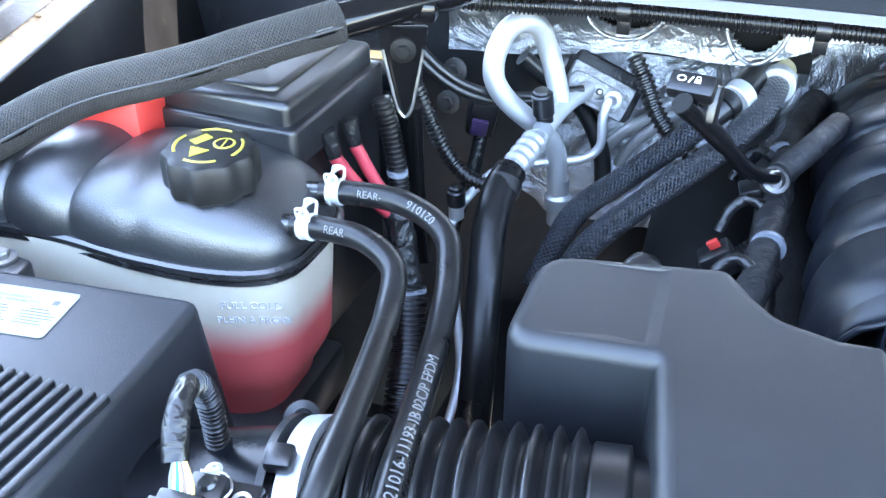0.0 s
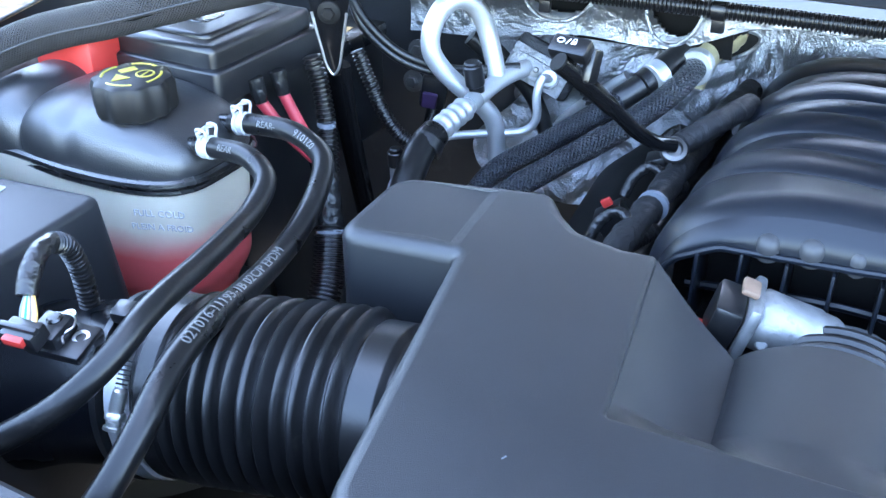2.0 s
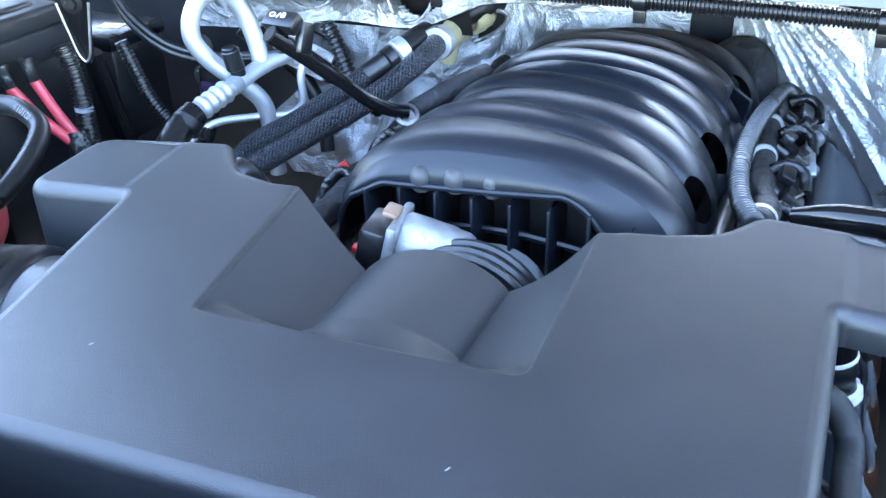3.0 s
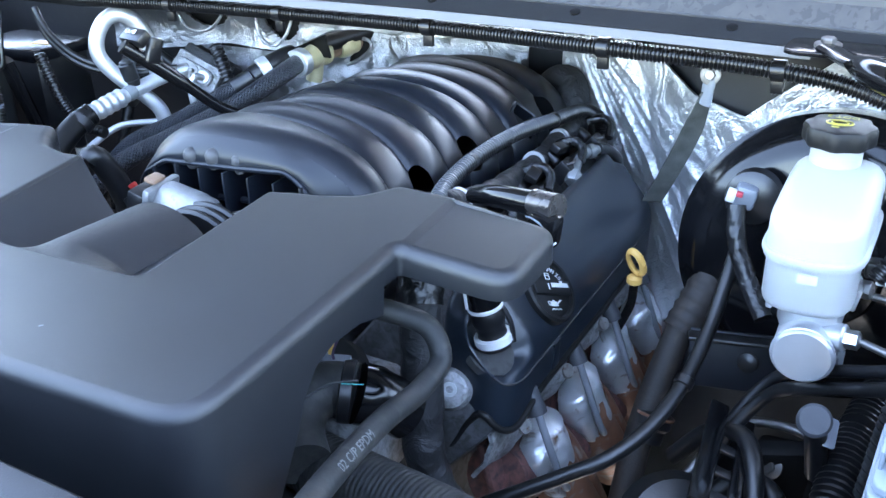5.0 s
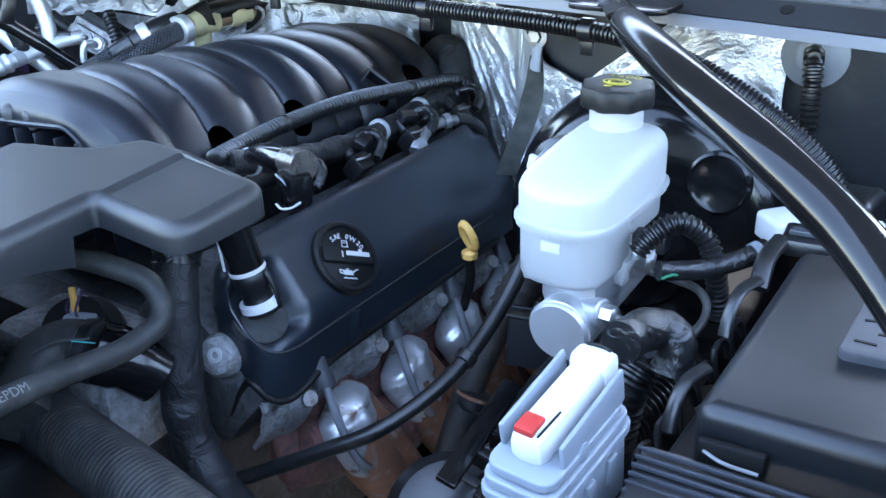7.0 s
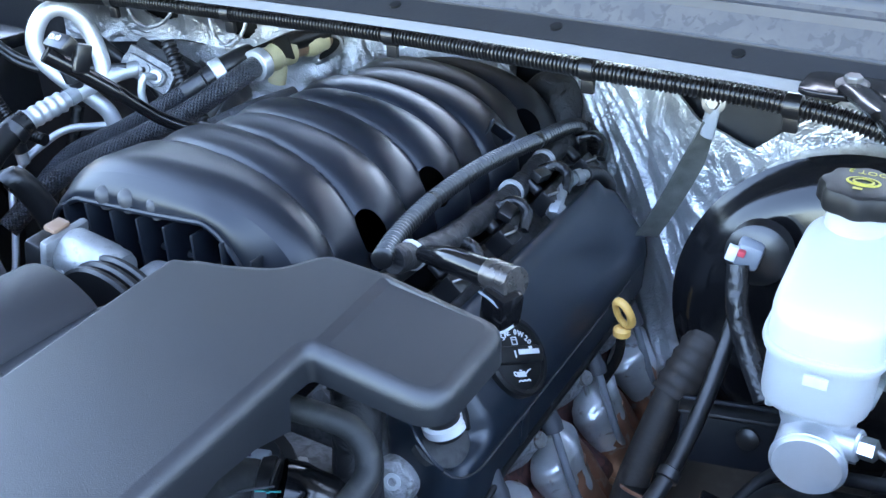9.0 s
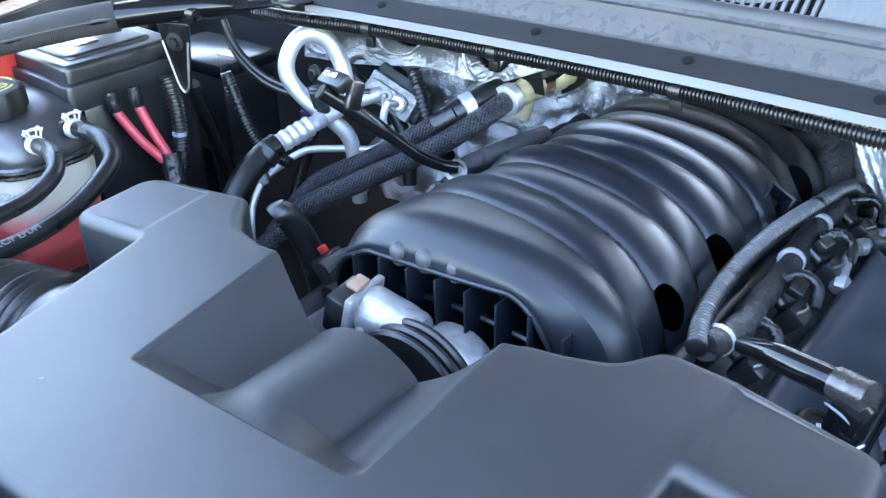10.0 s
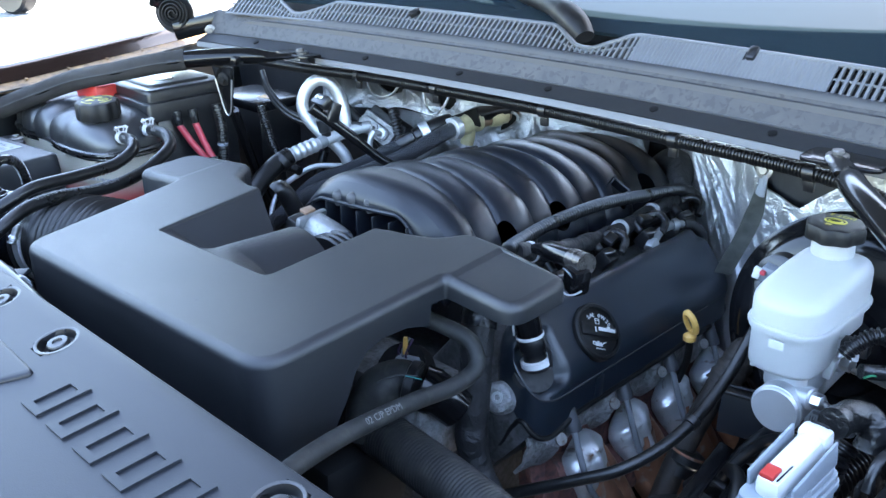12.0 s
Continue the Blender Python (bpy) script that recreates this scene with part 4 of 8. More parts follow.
# near-black blocks behind the holes paint the pockets' inner shade
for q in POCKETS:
    part("pocket_shade", box((0.012, 0.040, 0.06), (q.x - 0.034, q.y, q.z - 0.012), (0, -25, 0), 0.003), M_DARK, man, "near-black block painting the shade inside the pocket")
part("rear_cover", box((0.27, 0.02, 0.10), (XC, 1.03, 1.04), edge=0.008), M_MANIF, man)
part("sensor_cup", lathe([(0.018, 0), (0.021, 0.006), (0.022, 0.026), (0.0205, 0.0275), (0.0175, 0.0265), (0.016, 0.004)], (0.098, 0.884, 1.094), (0.7, -0.5, 0.5), 4), M_MANIF, man, "open square sensor cup")
# near-black plate paints the shade inside the cup
part("cup_shade", lathe([(0.0155, 0.0045), (0.015, 0.006)], (0.098, 0.884, 1.094), (0.7, -0.5, 0.5), 4), M_DARK, man)
part("base", box((0.25, 0.47, 0.06), (XC, 0.78, 1.015), (-4, 0, 0), 0.01), M_BOX, man)

# throttle body
tb = thing("throttle_body", "cast aluminium throttle body with motor housing", "throttle body", (-0.0240, 0.50, 1.08))
part("motor", lathe([(0.0185, 0), (0.0208, 0.003), (0.0208, 0.038), (0.0198, 0.040), (0.0198, 0.048), (0.0175, 0.053), (0.008, 0.054), (0.008, 0.057), (0.006, 0.058)], (-0.0740, 0.4890, 1.1130), (0.96, 0.12, -0.24), 28), M_DIECAST, tb, "silver motor housing")
part("flange", box((0.008, 0.048, 0.044), (-0.0770, 0.4870, 1.1110), (0, 14, 7), 0.003), M_DIECAST, tb)
part("connector", box((0.020, 0.040, 0.036), (-0.0920, 0.4850, 1.1090), (0, 14, 7), 0.004), M_BOX, tb, "black connector cap")
part("spring_cap", box((0.012, 0.018, 0.005), (-0.0780, 0.4860, 1.1355), (0, 14, 7), 0.002), M_TAN, tb, "copper-tinted top clip")
part("bore", lathe([(0.038, 0), (0.040, 0.004), (0.040, 0.026), (0.036, 0.030)], (-0.012, 0.508, 1.056), (0, 1, 0.06), 36), M_DIECAST, tb, "round bore casting")
part("arm", tube([(-0.026, 0.486, 1.112), (-0.004, 0.484, 1.110), (0.018, 0.484, 1.100), (0.036, 0.484, 1.086), (0.050, 0.486, 1.080)], 0.0062, 12, flat=0.55), M_DIECAST, tb, "curved casting arm")
for q in ((-0.0640, 0.4735, 1.1040), (-0.0360, 0.4740, 1.0960)):
    part("lug", lathe([(0.0042, 0), (0.0042, 0.004), (0.003, 0.005)], q, (0, -0.9, 0.4), 14), M_DIECAST, tb)
part("bolt", bolt((0.044, 0.492, 1.086), (0, -1, 0.3), 0.0048), M_STEEL, tb)
for dy in (0.0, 0.010, 0.020):
    part("rubber_ring", lathe([(0.055, 0), (0.0575, 0.002), (0.0575, 0.005), (0.055, 0.007)], (-0.014, 0.462 + dy, 1.066), (0, 1, 0), 40), M_RUBBER, tb, "black rubber bellows ring")
part("red_seal", box((0.006, 0.008, 0.005), (-0.1070, 0.4800, 1.1020), (0, 14, 7), 0.001), M_RED, tb, "red plug seal")

# block and heads
block = thing("engine_block", "dirty cast aluminium engine block and cylinder heads", "engine", (0, 0.75, 0.8))
part("cylinder_head", box((0.15, 0.50, 0.10), (0.165, 0.775, 0.945), (0, 40, 0), 0.01), M_BLOCK, block)
part("cylinder_head", box((0.15, 0.50, 0.10), (-0.22, 0.775, 0.945), (0, -40, 0), 0.01), M_BLOCK, block)
part("crankcase", box((0.34, 0.50, 0.36), (-0.02, 0.78, 0.78), edge=0.02), M_BLOCK, block)
part("front_cover", box((0.26, 0.06, 0.24), (-0.02, 0.505, 0.86), edge=0.015), M_BLOCK, block)
part("water_pump", box((0.16, 0.09, 0.10), (0.10, 0.470, 0.945), (0, 0, 0), 0.018), M_CAST, block, "cast water pump housing")
part("thermostat_housing", lathe([(0.034, 0), (0.034, 0.012), (0.026, 0.016), (0.026, 0.03)], (0.135, 0.450, 1.000), (0.3, -0.5, 0.8), 24), M_DARK, block, "black thermostat outlet")
for q in ((0.175, 0.462, 1.0), (0.155, 0.482, 0.99), (0.12, 0.43, 0.995)):
    part("pump_bolt", bolt(q, (0.1, -0.3, 1), 0.006), M_STEEL, block)

# valve cover, tilted outboard, with a dished seat at its front end
VCN = Vector((0.79, 0, 0.61)).normalized()
VCE = Vector((0.61, 0, -0.79)).normalized()
VCO = Vector((0.238, 0.729, 1.0277))
VC_PLAN = rounded(V2((-0.072, -0.199), (0.042, -0.203), (0.042, 0.219), (-0.072, 0.214)), [0.030, 0.040, 0.020, 0.020], 9)


def plan_at(u):
    """A point of the cover's outline in its own slanted plane, and the way inwards."""
    far = [0.0]
    ring_ = VC_PLAN + VC_PLAN[:1]
    for p, q in zip(ring_, ring_[1:]):
        far.append(far[-1] + (q - p).length)
    d = (u % 1.0) * far[-1]
    return Vector((float(np.interp(d, far, [p.x for p in ring_])), float(np.interp(d, far, [p.y for p in ring_]))))


def smooth(t):
    t = min(1.0, max(0.0, t))
    return t * t * (3 - 2 * t)


def cover_at(u, v):
    p = plan_at(u)
    mid = Vector((0.0, min(0.15, max(-0.15, p.y))))
    inward = (mid - p).normalized()
    drop = 0.0
    r = 0.016 + 0.030 * smooth((-0.02 - p.x) / 0.04)
    if v < 0.5:
        p = mid.lerp(p + inward * r, (v / 0.5) ** 0.8)
    elif v < 0.72:
        t = (v - 0.5) / 0.22 * math.pi / 2
        p = p + inward * r * (1 - math.sin(t))
        drop = r * (1 - math.cos(t)) * (1 + 0.3 * (r - 0.016) / 0.03)
    else:
        k = (v - 0.72) / 0.28
        drop = r * (1 + 0.3 * (r - 0.016) / 0.03) + k * (0.040 + 0.016 * smooth((-0.12 - p.y) / 0.08) + 0.06 * smooth((0.01 - p.x) / 0.05))
        p = p - inward * 0.0016 * smooth(1 - abs(k - 0.05) / 0.05)
    dish = smooth((-0.140 - p.y) / 0.022) * smooth((p.x + 0.024) / 0.014) * smooth((0.044 - p.x) / 0.010) * (1 - smooth((v - 0.55) / 0.25))
    return VCO + VCE * p.x + Vector((0, p.y, 0)) - VCN * (0.019 * dish) - Vector((0.03, 0, 1)) * drop


vc = thing("valve_cover", "satin black valve cover with a round oil filler cap", "valve cover", (0.222, 0.73, 1.0))
part("cover", sheet(cover_at, 260, 60), M_VALVE, vc, "satin black moulded shell", sharp=60)
part("parting_edge", tube([cover_at(0.02 + 0.30 * i / 40, 0.735) + Vector((0.0008, 0, 0)) for i in range(12, 60)], 0.0011, 6, 0.02), M_SEAL, vc, "light grey parting edge")
part("gasket_rim", tube([cover_at((0.86 + 0.62 * i / 60) % 1.0, 1.0) + Vector((0.001, -0.001, 0)) for i in range(61)], 0.0034, 10, 0.01), M_CAP, vc, "black gasket rim")
part("side_rib", box((0.003, 0.016, 0.030), (0.2625, 0.640, 0.955), (0, 3, 0), 0.0015), M_VALVE, vc, "low rib on the side wall")
part("vent_port", lathe([(0.0245, -0.006), (0.0245, 0.002), (0.0225, 0.0032), (0.016, 0.0032)], (0.2350, 0.5500, 1.0005), (0.62, -0.12, 0.77), 30), M_DUST, vc, "dusty seat round the vent port")
CAPC = Vector((0.2520, 0.6500, 1.0215))
capn = VCN
ring = lathe([(0.0350, -0.016), (0.0350, 0.002), (0.0330, 0.0045), (0.0300, 0.0045), (0.0290, 0.0000)], CAPC - capn * 0.004, capn, 48)
cap = part("oil_cap", ring, M_CAP, vc, "round black oil filler cap with white symbols")
part("cap_face", lathe([(0.0292, -0.004), (0.0292, 0.0010), (0.028, 0.0018)], CAPC - capn * 0.004, capn, 40), M_CAP, cap)
ey = Vector((0, 1, 0))
ed = VCN.cross(ey)
ed = -ed if ed.x < 0 else ed
ex_ = (ey * math.cos(radians(29)) + ed * math.sin(radians(29))).normalized()
CM = Matrix((ex_, capn.cross(ex_), capn)).transposed().to_4x4()
CM.translation = CAPC - capn * 0.0019
part("grip_bar", moved(box((0.056, 0.0150, 0.0060), (0, 0.000, 0.0012), edge=0.0025), CM), M_CAP, cap)
for k, ch in enumerate("SAE 0W-20"):
    if ch != " ":
        a = radians(128 - 12.0 * k)
        part("print", moved(letters(ch, 0.0072), CM @ pose(0.0225 * math.cos(a), 0.0205 * math.sin(a), 0.0004, 0, 0, math.degrees(a) - 90) @ pose(-0.002, -0.003, 0)), M_WMARK, cap, "white oil grade print")
for bx, by, w, h in ((0.010, 0.0015, 0.026, 0.0042), (-0.0075, 0.0, 0.0014, 0.006), (0.013, 0.0045, 0.004, 0.003)):
    part("emblem", moved(box((w, h, 0.0006), (bx, by, 0.0044), edge=0), CM), M_WMARK, cap, "plain white emblem bar")
pump = join(box((0.0008, 0.0062, 0.0006), (-0.0035, 0.0122, 0.0005), edge=0), box((0.0008, 0.0062, 0.0006), (0.0025, 0.0122, 0.0005), edge=0), box((0.0068, 0.0008, 0.0006), (-0.0005, 0.0092, 0.0005), edge=0),
            box((0.0060, 0.0008, 0.0006), (-0.0005, 0.0152, 0.0005), edge=0), box((0.0042, 0.0007, 0.0006), (-0.0005, 0.0132, 0.0005), edge=0))
part("symbol", moved(pump, CM), M_WMARK, cap, "white pump symbol")
can = join(slab(V2((-0.006, -0.0185), (0.004, -0.0185), (0.003, -0.0140), (-0.0075, -0.0140)), 0, 0.0008, 0.0002), tube([(0.003, -0.0165, 0.0006), (0.0075, -0.0135, 0.0006), (0.0105, -0.0128, 0.0006)], 0.0007, 6, 0.002),
           tube([(-0.0070, -0.0145, 0.0006), (-0.0105, -0.0140, 0.0006), (-0.0098, -0.0170, 0.0006), (-0.0062, -0.0175, 0.0006)], 0.0006, 6, 0.002), box((0.003, 0.0010, 0.0006), (-0.002, -0.0130, 0.0005), edge=0))
part("symbol", moved(can, CM), M_WMARK, cap, "white oil can symbol")
part("symbol", moved(tube([(-0.007 + 0.0024 * k, -0.0222 + 0.0010 * (k % 2), 0.0005) for k in range(7)], 0.0006, 6, 0.001), CM), M_WMARK, cap, "white wave symbol")
part("front_stud", lathe([(0.015, -0.008), (0.019, 0.004), (0.0195, 0.020), (0.016, 0.027), (0.008, 0.029)], (0.206, 0.538, 0.962), (0.25, -0.80, 0.42), 22), M_CAST, vc, "round grey threaded boss")
part("front_stud_nut", lathe([(0.0068, -0.004), (0.0068, 0.0010), (0.0036, 0.0012), (0.003, -0.001)], (0.2135, 0.5138, 0.9755), (0.25, -0.80, 0.42), 18), M_CLAMP, vc, "pale nut")

def crown(u, v):
    k, a = 2 * u - 1, math.pi * v
    y = 0.212 * math.copysign(1 - (1 - abs(k)) ** 2.2, k)
    end = max(0.0, 1 - abs(y / 0.2121) ** 16) ** 0.35
    c = math.cos(a)
    return Vector((-0.062 * (0.75 + 0.25 * end) * math.copysign(abs(c) ** 0.5, c), y, -0.045 + 0.081 * end * max(0.0, math.sin(a)) ** 0.52))


VL = pose(-0.258, 0.745, 0.972, 4.5, -43, 0)
vcl = thing("valve_cover", "black valve cover of the far bank under hoses and harness", "valve cover", (-0.258, 0.73, 0.97))
part("cover", moved(sheet(crown, 60, 48), VL), M_DARK, vcl, sharp=45)
part("rim", moved(slab(rounded(V2((-0.074, -0.222), (0.074, -0.222), (0.074, 0.222), (-0.074, 0.222)), 0.02, 5), -0.055, -0.040, 0.004), VL), M_BOX, vcl)

# exhaust manifold with heat shields and plug wires
ex = thing("exhaust_manifold", "rusty exhaust manifold under dented steel heat shields", "exhaust manifold", (0.28, 0.78, 0.8))
part("log", tube([(0.232, 0.570, 0.842), (0.245, 0.68, 0.805), (0.254, 0.85, 0.775), (0.258, 0.98, 0.69)], 0.034, 18, ridge=lambda s: 1 + 0.05 * math.sin(s * 60)), M_RUST, ex, "rust-brown iron log")


def head_edge_at(u, v):
    """Rough casting under the cover, with swellings round the studs."""
    y = 0.528 + 0.405 * u
    a = v * math.pi
    near = min(abs(y - (0.573 + 0.106 * k)) for k in range(4))
    bulge = 0.010 * math.exp(-(near / 0.016) ** 2)
    rough = 0.003 * noise.noise((y * 60, v * 6, 0.3)) + 0.0015 * noise.noise((y * 170, v * 15, 1.3))
    out = 0.010 + bulge + rough
    return Vector((0.240 + out * math.sin(a) * 1.0 - 0.014 * v, y, 0.940 - 0.066 * v - 0.010 * math.exp(-(near / 0.02) ** 2) * v))


part("head_edge", sheet(head_edge_at, 160, 18, 0.004), M_CAST, ex, "rough cast aluminium head edge", sharp=70)
part("flange", box((0.010, 0.42, 0.085), (0.2335, 0.760, 0.852), (0, -14, 0), 0.004), M_RUST, ex, "rusty manifold flange")
for k in range(4):
    y = 0.575 + 0.106 * k
    part("flange_stud", tube([(0.240, y + 0.006, 0.898), (0.254, y, 0.909), (0.262, y - 0.003, 0.914)], 0.0074, 14, 0.0011, ridge=lambda s: 1 + 0.10 * math.sin(s * 2400)), M_STUD, ex, "ribbed steel stud")
for k in range(4):
    y = 0.627 + 0.0985 * k
    part("port", tube([(0.205, y + 0.02, 0.885), (0.232, y + 0.012, 0.868), (0.245, y + 0.03, 0.815)], 0.023, 12), M_RUST, ex)

    def shell(u, v, y=y, k=k):
        mid = [(0.2465, y, 0.890), (0.259, y - 0.010, 0.862), (0.277, y - 0.002, 0.820), (0.287, y + 0.026, 0.775), (0.288, y + 0.062, 0.725)]
        f = v * 2.55
        i = min(3, int(f))
        c = Vector(mid[i]).lerp(Vector(mid[i + 1]), f - i)
        full = min(1.0, (v + 0.003) / 0.26) ** 0.5
        w = (0.0285 + 0.004 * math.sin(v * 5)) * full * (1 - 0.30 * max(0.0, v - 0.55))
        a = math.pi * (u * 1.16 - 0.08)
        side, out = Vector((0.10, 0.96, 0.22)), Vector((0.80, -0.32, 0.30))
        ridge_ = 0.0035 * math.exp(-((u - 0.62) / 0.05) ** 2) * full
        dent = 0.0035 * noise.noise((u * 3 + y * 40, v * 5, 1.0)) + 0.0014 * noise.noise((u * 9 + y * 40, v * 13, 4.0))
        lip = 0.004 * (1 if u < 0.04 or u > 0.96 else 0)
        return c + side * (-math.cos(a) * w * (1 + lip)) + out * (math.sin(a) * full * (0.019 + 0.009 * math.sin(math.pi * min(1, v * 1.3))) + (dent + ridge_) * full)

    part("heat_shield", sheet(shell, 44, 52, 0.0014), M_SHIELD, ex, "dented heat-stained steel shield", sharp=60)
    part("runner", tube([(0.262, y - 0.004, 0.852), (0.270, y - 0.001, 0.825), (0.281, y + 0.022, 0.778), (0.283, y + 0.060, 0.725)], 0.0275, 18), M_HEATED, ex, "heat-browned runner below the shield")
    part("shield_rivet", bolt((0.2790, y - 0.008, 0.862), (0.86, -0.35, 0.30), 0.0048), M_RUST, ex, "rusty shield bolt")
    part("rust_band", tube([(0.246, y + 0.030, 0.872), (0.268, y + 0.030, 0.845), (0.288, y + 0.042, 0.800), (0.298, y + 0.066, 0.745)], 0.0150, 14, ends=[(0, 0.5), (0.3, 1), (1, 1.1)], flat=0.6), M_HEATED, ex, "orange-brown heated pipe")
part("heel_plate", box((0.004, 0.020, 0.024), (0.262, 0.728, 0.846), (10, 40, 10), 0.001), M_STUD, ex, "small folded tab")
part("heel_plate", box((0.004, 0.020, 0.026), (0.262, 0.826, 0.850), (10, 40, 10), 0.001), M_STUD, ex, "small folded tab")
for k in range(4):
    y = 0.588 + 0.106 * k
    z = 0.921 - 0.004 * k
    w = thing("plug_wire", "grey spark plug wire with a rubber boot", "spark plug wire", (0.25, y, 0.93), group="plug wires on the cylinder head")
    part("boot", tube([(0.250, y + 0.006, z + 0.034), (0.258, y + 0.003, z + 0.016), (0.267, y, z - 0.002)], 0.0092, 14, ends=[(0, 0.75), (0.25, 0.9), (0.75, 1.0), (0.80, 1.12), (1, 1.05)]), M_BOOT, w, "dull rubber boot")
    part("lead", tube([(0.267, y, z), (0.282, y - 0.002, z - 0.038), (0.291, y + 0.004, z - 0.072), (0.292, y + 0.020, z - 0.096), (0.283, y + 0.034, z - 0.100), (0.272, y + 0.040, z - 0.090)], 0.0040, 12), M_LEAD, w)
dip = thing("dipstick", "yellow plastic oil dipstick handle on a dark tube", "dipstick", (0.29, 0.786, 0.98))
part("handle", tube([(0.2895 + 0.0085 * math.cos(t * math.pi / 8) - 0.003 * math.sin(t * math.pi / 8), 0.795 - 0.003 * math.cos(t * math.pi / 8) - 0.004 * math.sin(t * math.pi / 8), 0.991 + 0.0145 * math.sin(t * math.pi / 8)) for t in range(17)], 0.0030, 10, 0.003, flat=1.4), M_YELLOW, dip, "yellow loop handle")
part("stopper", lathe([(0.005, 0), (0.0085, 0.002), (0.0085, 0.008), (0.005, 0.011)], (0.288, 0.799, 0.963), (0, 0, 1), 18), M_YELLOW, dip)
part("tube", tube([(0.288, 0.799, 0.966), (0.284, 0.806, 0.935), (0.262, 0.822, 0.88)], 0.0050, 10), M_DARK, dip)


# ---- coolant tank corner ----
tank = thing("coolant_tank", "coolant surge tank with glossy black top and pink coolant inside", "coolant tank", (-0.66, 0.47, 1.0))
TA, TB = Vector((-0.555, 0.484)), Vector((-0.797, 0.484))
GROOVES = (0.002, -0.056, -0.112)


def barrel(w):
    """Swelling of the lobes between the creases, 1 at the fullest."""
    if w > GROOVES[0]:
        s = min(1.0, (w - GROOVES[0]) / 0.050)
        return 1 - 0.24 * (1 - math.sqrt(1 - 0.97 * (1 - s) ** 2)) - 0.045 * math.exp(-((w - 0.062) / 0.012) ** 2)
    lows = list(GROOVES) + [-0.19]
    for hi, lo in zip(lows, lows[1:]):
        if w >= lo:
            s = 2 * (w - lo) / (hi - lo) - 1
            return 1 - 0.24 * (1 - math.sqrt(1 - 0.97 * s * s))
    return 1.0


def tank_pt(u, s):
    """Outline of the tank in plan: u round it, s its size."""
    a = 2 * math.pi * u
    mid, half = (TA + TB) / 2, (TA - TB).length / 2
    c, si = math.cos(a), math.sin(a)
    lx = (half + 0.048) * math.copysign(abs(c) ** 0.52, c)
    ly = 0.069 * math.copysign(abs(si) ** 0.52, si)
    lobe = 1 - 0.5 * (1 - barrel(lx))
    d = (TA - TB).normalized()
    n = Vector((-d.y, d.x))
    return mid + d * lx * s + n * ly * s * lobe


def dome(u, v):
    far = (TA - TB).length / 2 + 0.048
    k = 2 * u - 1
    w = far * math.copysign(1 - (1 - abs(k)) ** 1.6, k)
    end = max(0.0, 1 - abs(w / far) ** 3.85)
    a = math.pi * v
    c = math.cos(a)
    wide = 0.069 * end ** 0.26 * (1 - 0.5 * (1 - barrel(w)))
    tall = 0.0535 * (end ** 0.42 if w > 0 else max(0.0, 1 - abs(w / far) ** 5) ** 0.40) * barrel(w)
    mid = (TA + TB) / 2
    return Vector((mid.x + w, mid.y - wide * math.copysign(abs(c) ** 0.72, c), 1.130 + tall * max(0.0, math.sin(a)) ** 0.62))


part("top_cover", sheet(dome, 220, 48), M_TANKTOP, tank, "glossy black lobed upper half", sharp=70)
part("seam", join(tube([(*tank_pt(i / 60, 1.012), 1.130) for i in range(61)], 0.0042, 8, 0.01), tube([(*tank_pt(i / 60, 1.0), 1.123) for i in range(61)], 0.003, 8, 0.01)), M_TANK, tank, "welded rim between the halves")


def lower(inset, z0, z1):
    def fn(u, v):
        z = z0 + (z1 - z0) * v
        s = (0.985 - 0.10 * (1.12 - z) / 0.2) * (1 - 0.10 * smooth((1.030 - z) / 0.045))
        p = tank_pt(u, s)
        d = (p - (TA + TB) / 2).normalized() * inset
        return Vector((p.x - d.x, p.y - d.y, z))
    return fn


part("lower_half", sheet(lower(0.0, 0.985, 1.128), 90, 24), M_TANKLOW, tank, "cloudy translucent lower half")
part("coolant", join(sheet(lower(0.006, 0.988, 1.068), 90, 12), slab([Vector(lower(0.006, 0.988, 1.068)(i / 60, 1.0)[:2]) for i in range(60)], 1.062, 1.0685, 0.001), slab([Vector(lower(0.006, 0.988, 1.068)(i / 60, 0.0)[:2]) for i in range(60)], 0.985, 0.988, 0.001)), M_COOLANT, tank, "pink coolant filling the lower part")
part("tank_bracket", box((0.30, 0.13, 0.05), (-0.675, 0.484, 0.960), edge=0.008), M_BOX, tank, "black tank bracket")
part("bracket_knob", lathe([(0.014, 0), (0.014, 0.006), (0.008, 0.008), (0.007, 0.004)], (-0.500, 0.425, 1.010), (0.5, -0.6, 0.6), 20), M_BOX, tank, "black plastic fastener")
part("full_mark", join(moved(letters("FULL COLD", 0.0085), pose(-0.552, 0.4183, 1.102, 90, 0, 20)), moved(letters("PLEIN A FROID", 0.0080), pose(-0.556, 0.4178, 1.089, 90, 0, 20))), M_CLAMP, tank, "faint white fill mark")
TC = Vector((-0.575, 0.464, 1.1755))
scal = lambda a, i: 1 + 0.045 * math.cos(10 * a)  # noqa: E731
tcap = part("cap", lathe([(0.0315, 0), (0.0325, 0.004), (0.0325, 0.022), (0.0305, 0.0265), (0.027, 0.028)], TC, (0.02, -0.03, 1), 80, scal), M_CAP, tank, "scalloped black cap with yellow warning marks")
part("neck", lathe([(0.029, -0.012), (0.029, 0.003)], TC, (0.02, -0.03, 1), 30), M_TANK, tank)
KM = axes_to((0.02, -0.03, 1), TC + Vector((0, 0, 0.0282))) @ pose(0, 0, 0, 0, 0, 205)
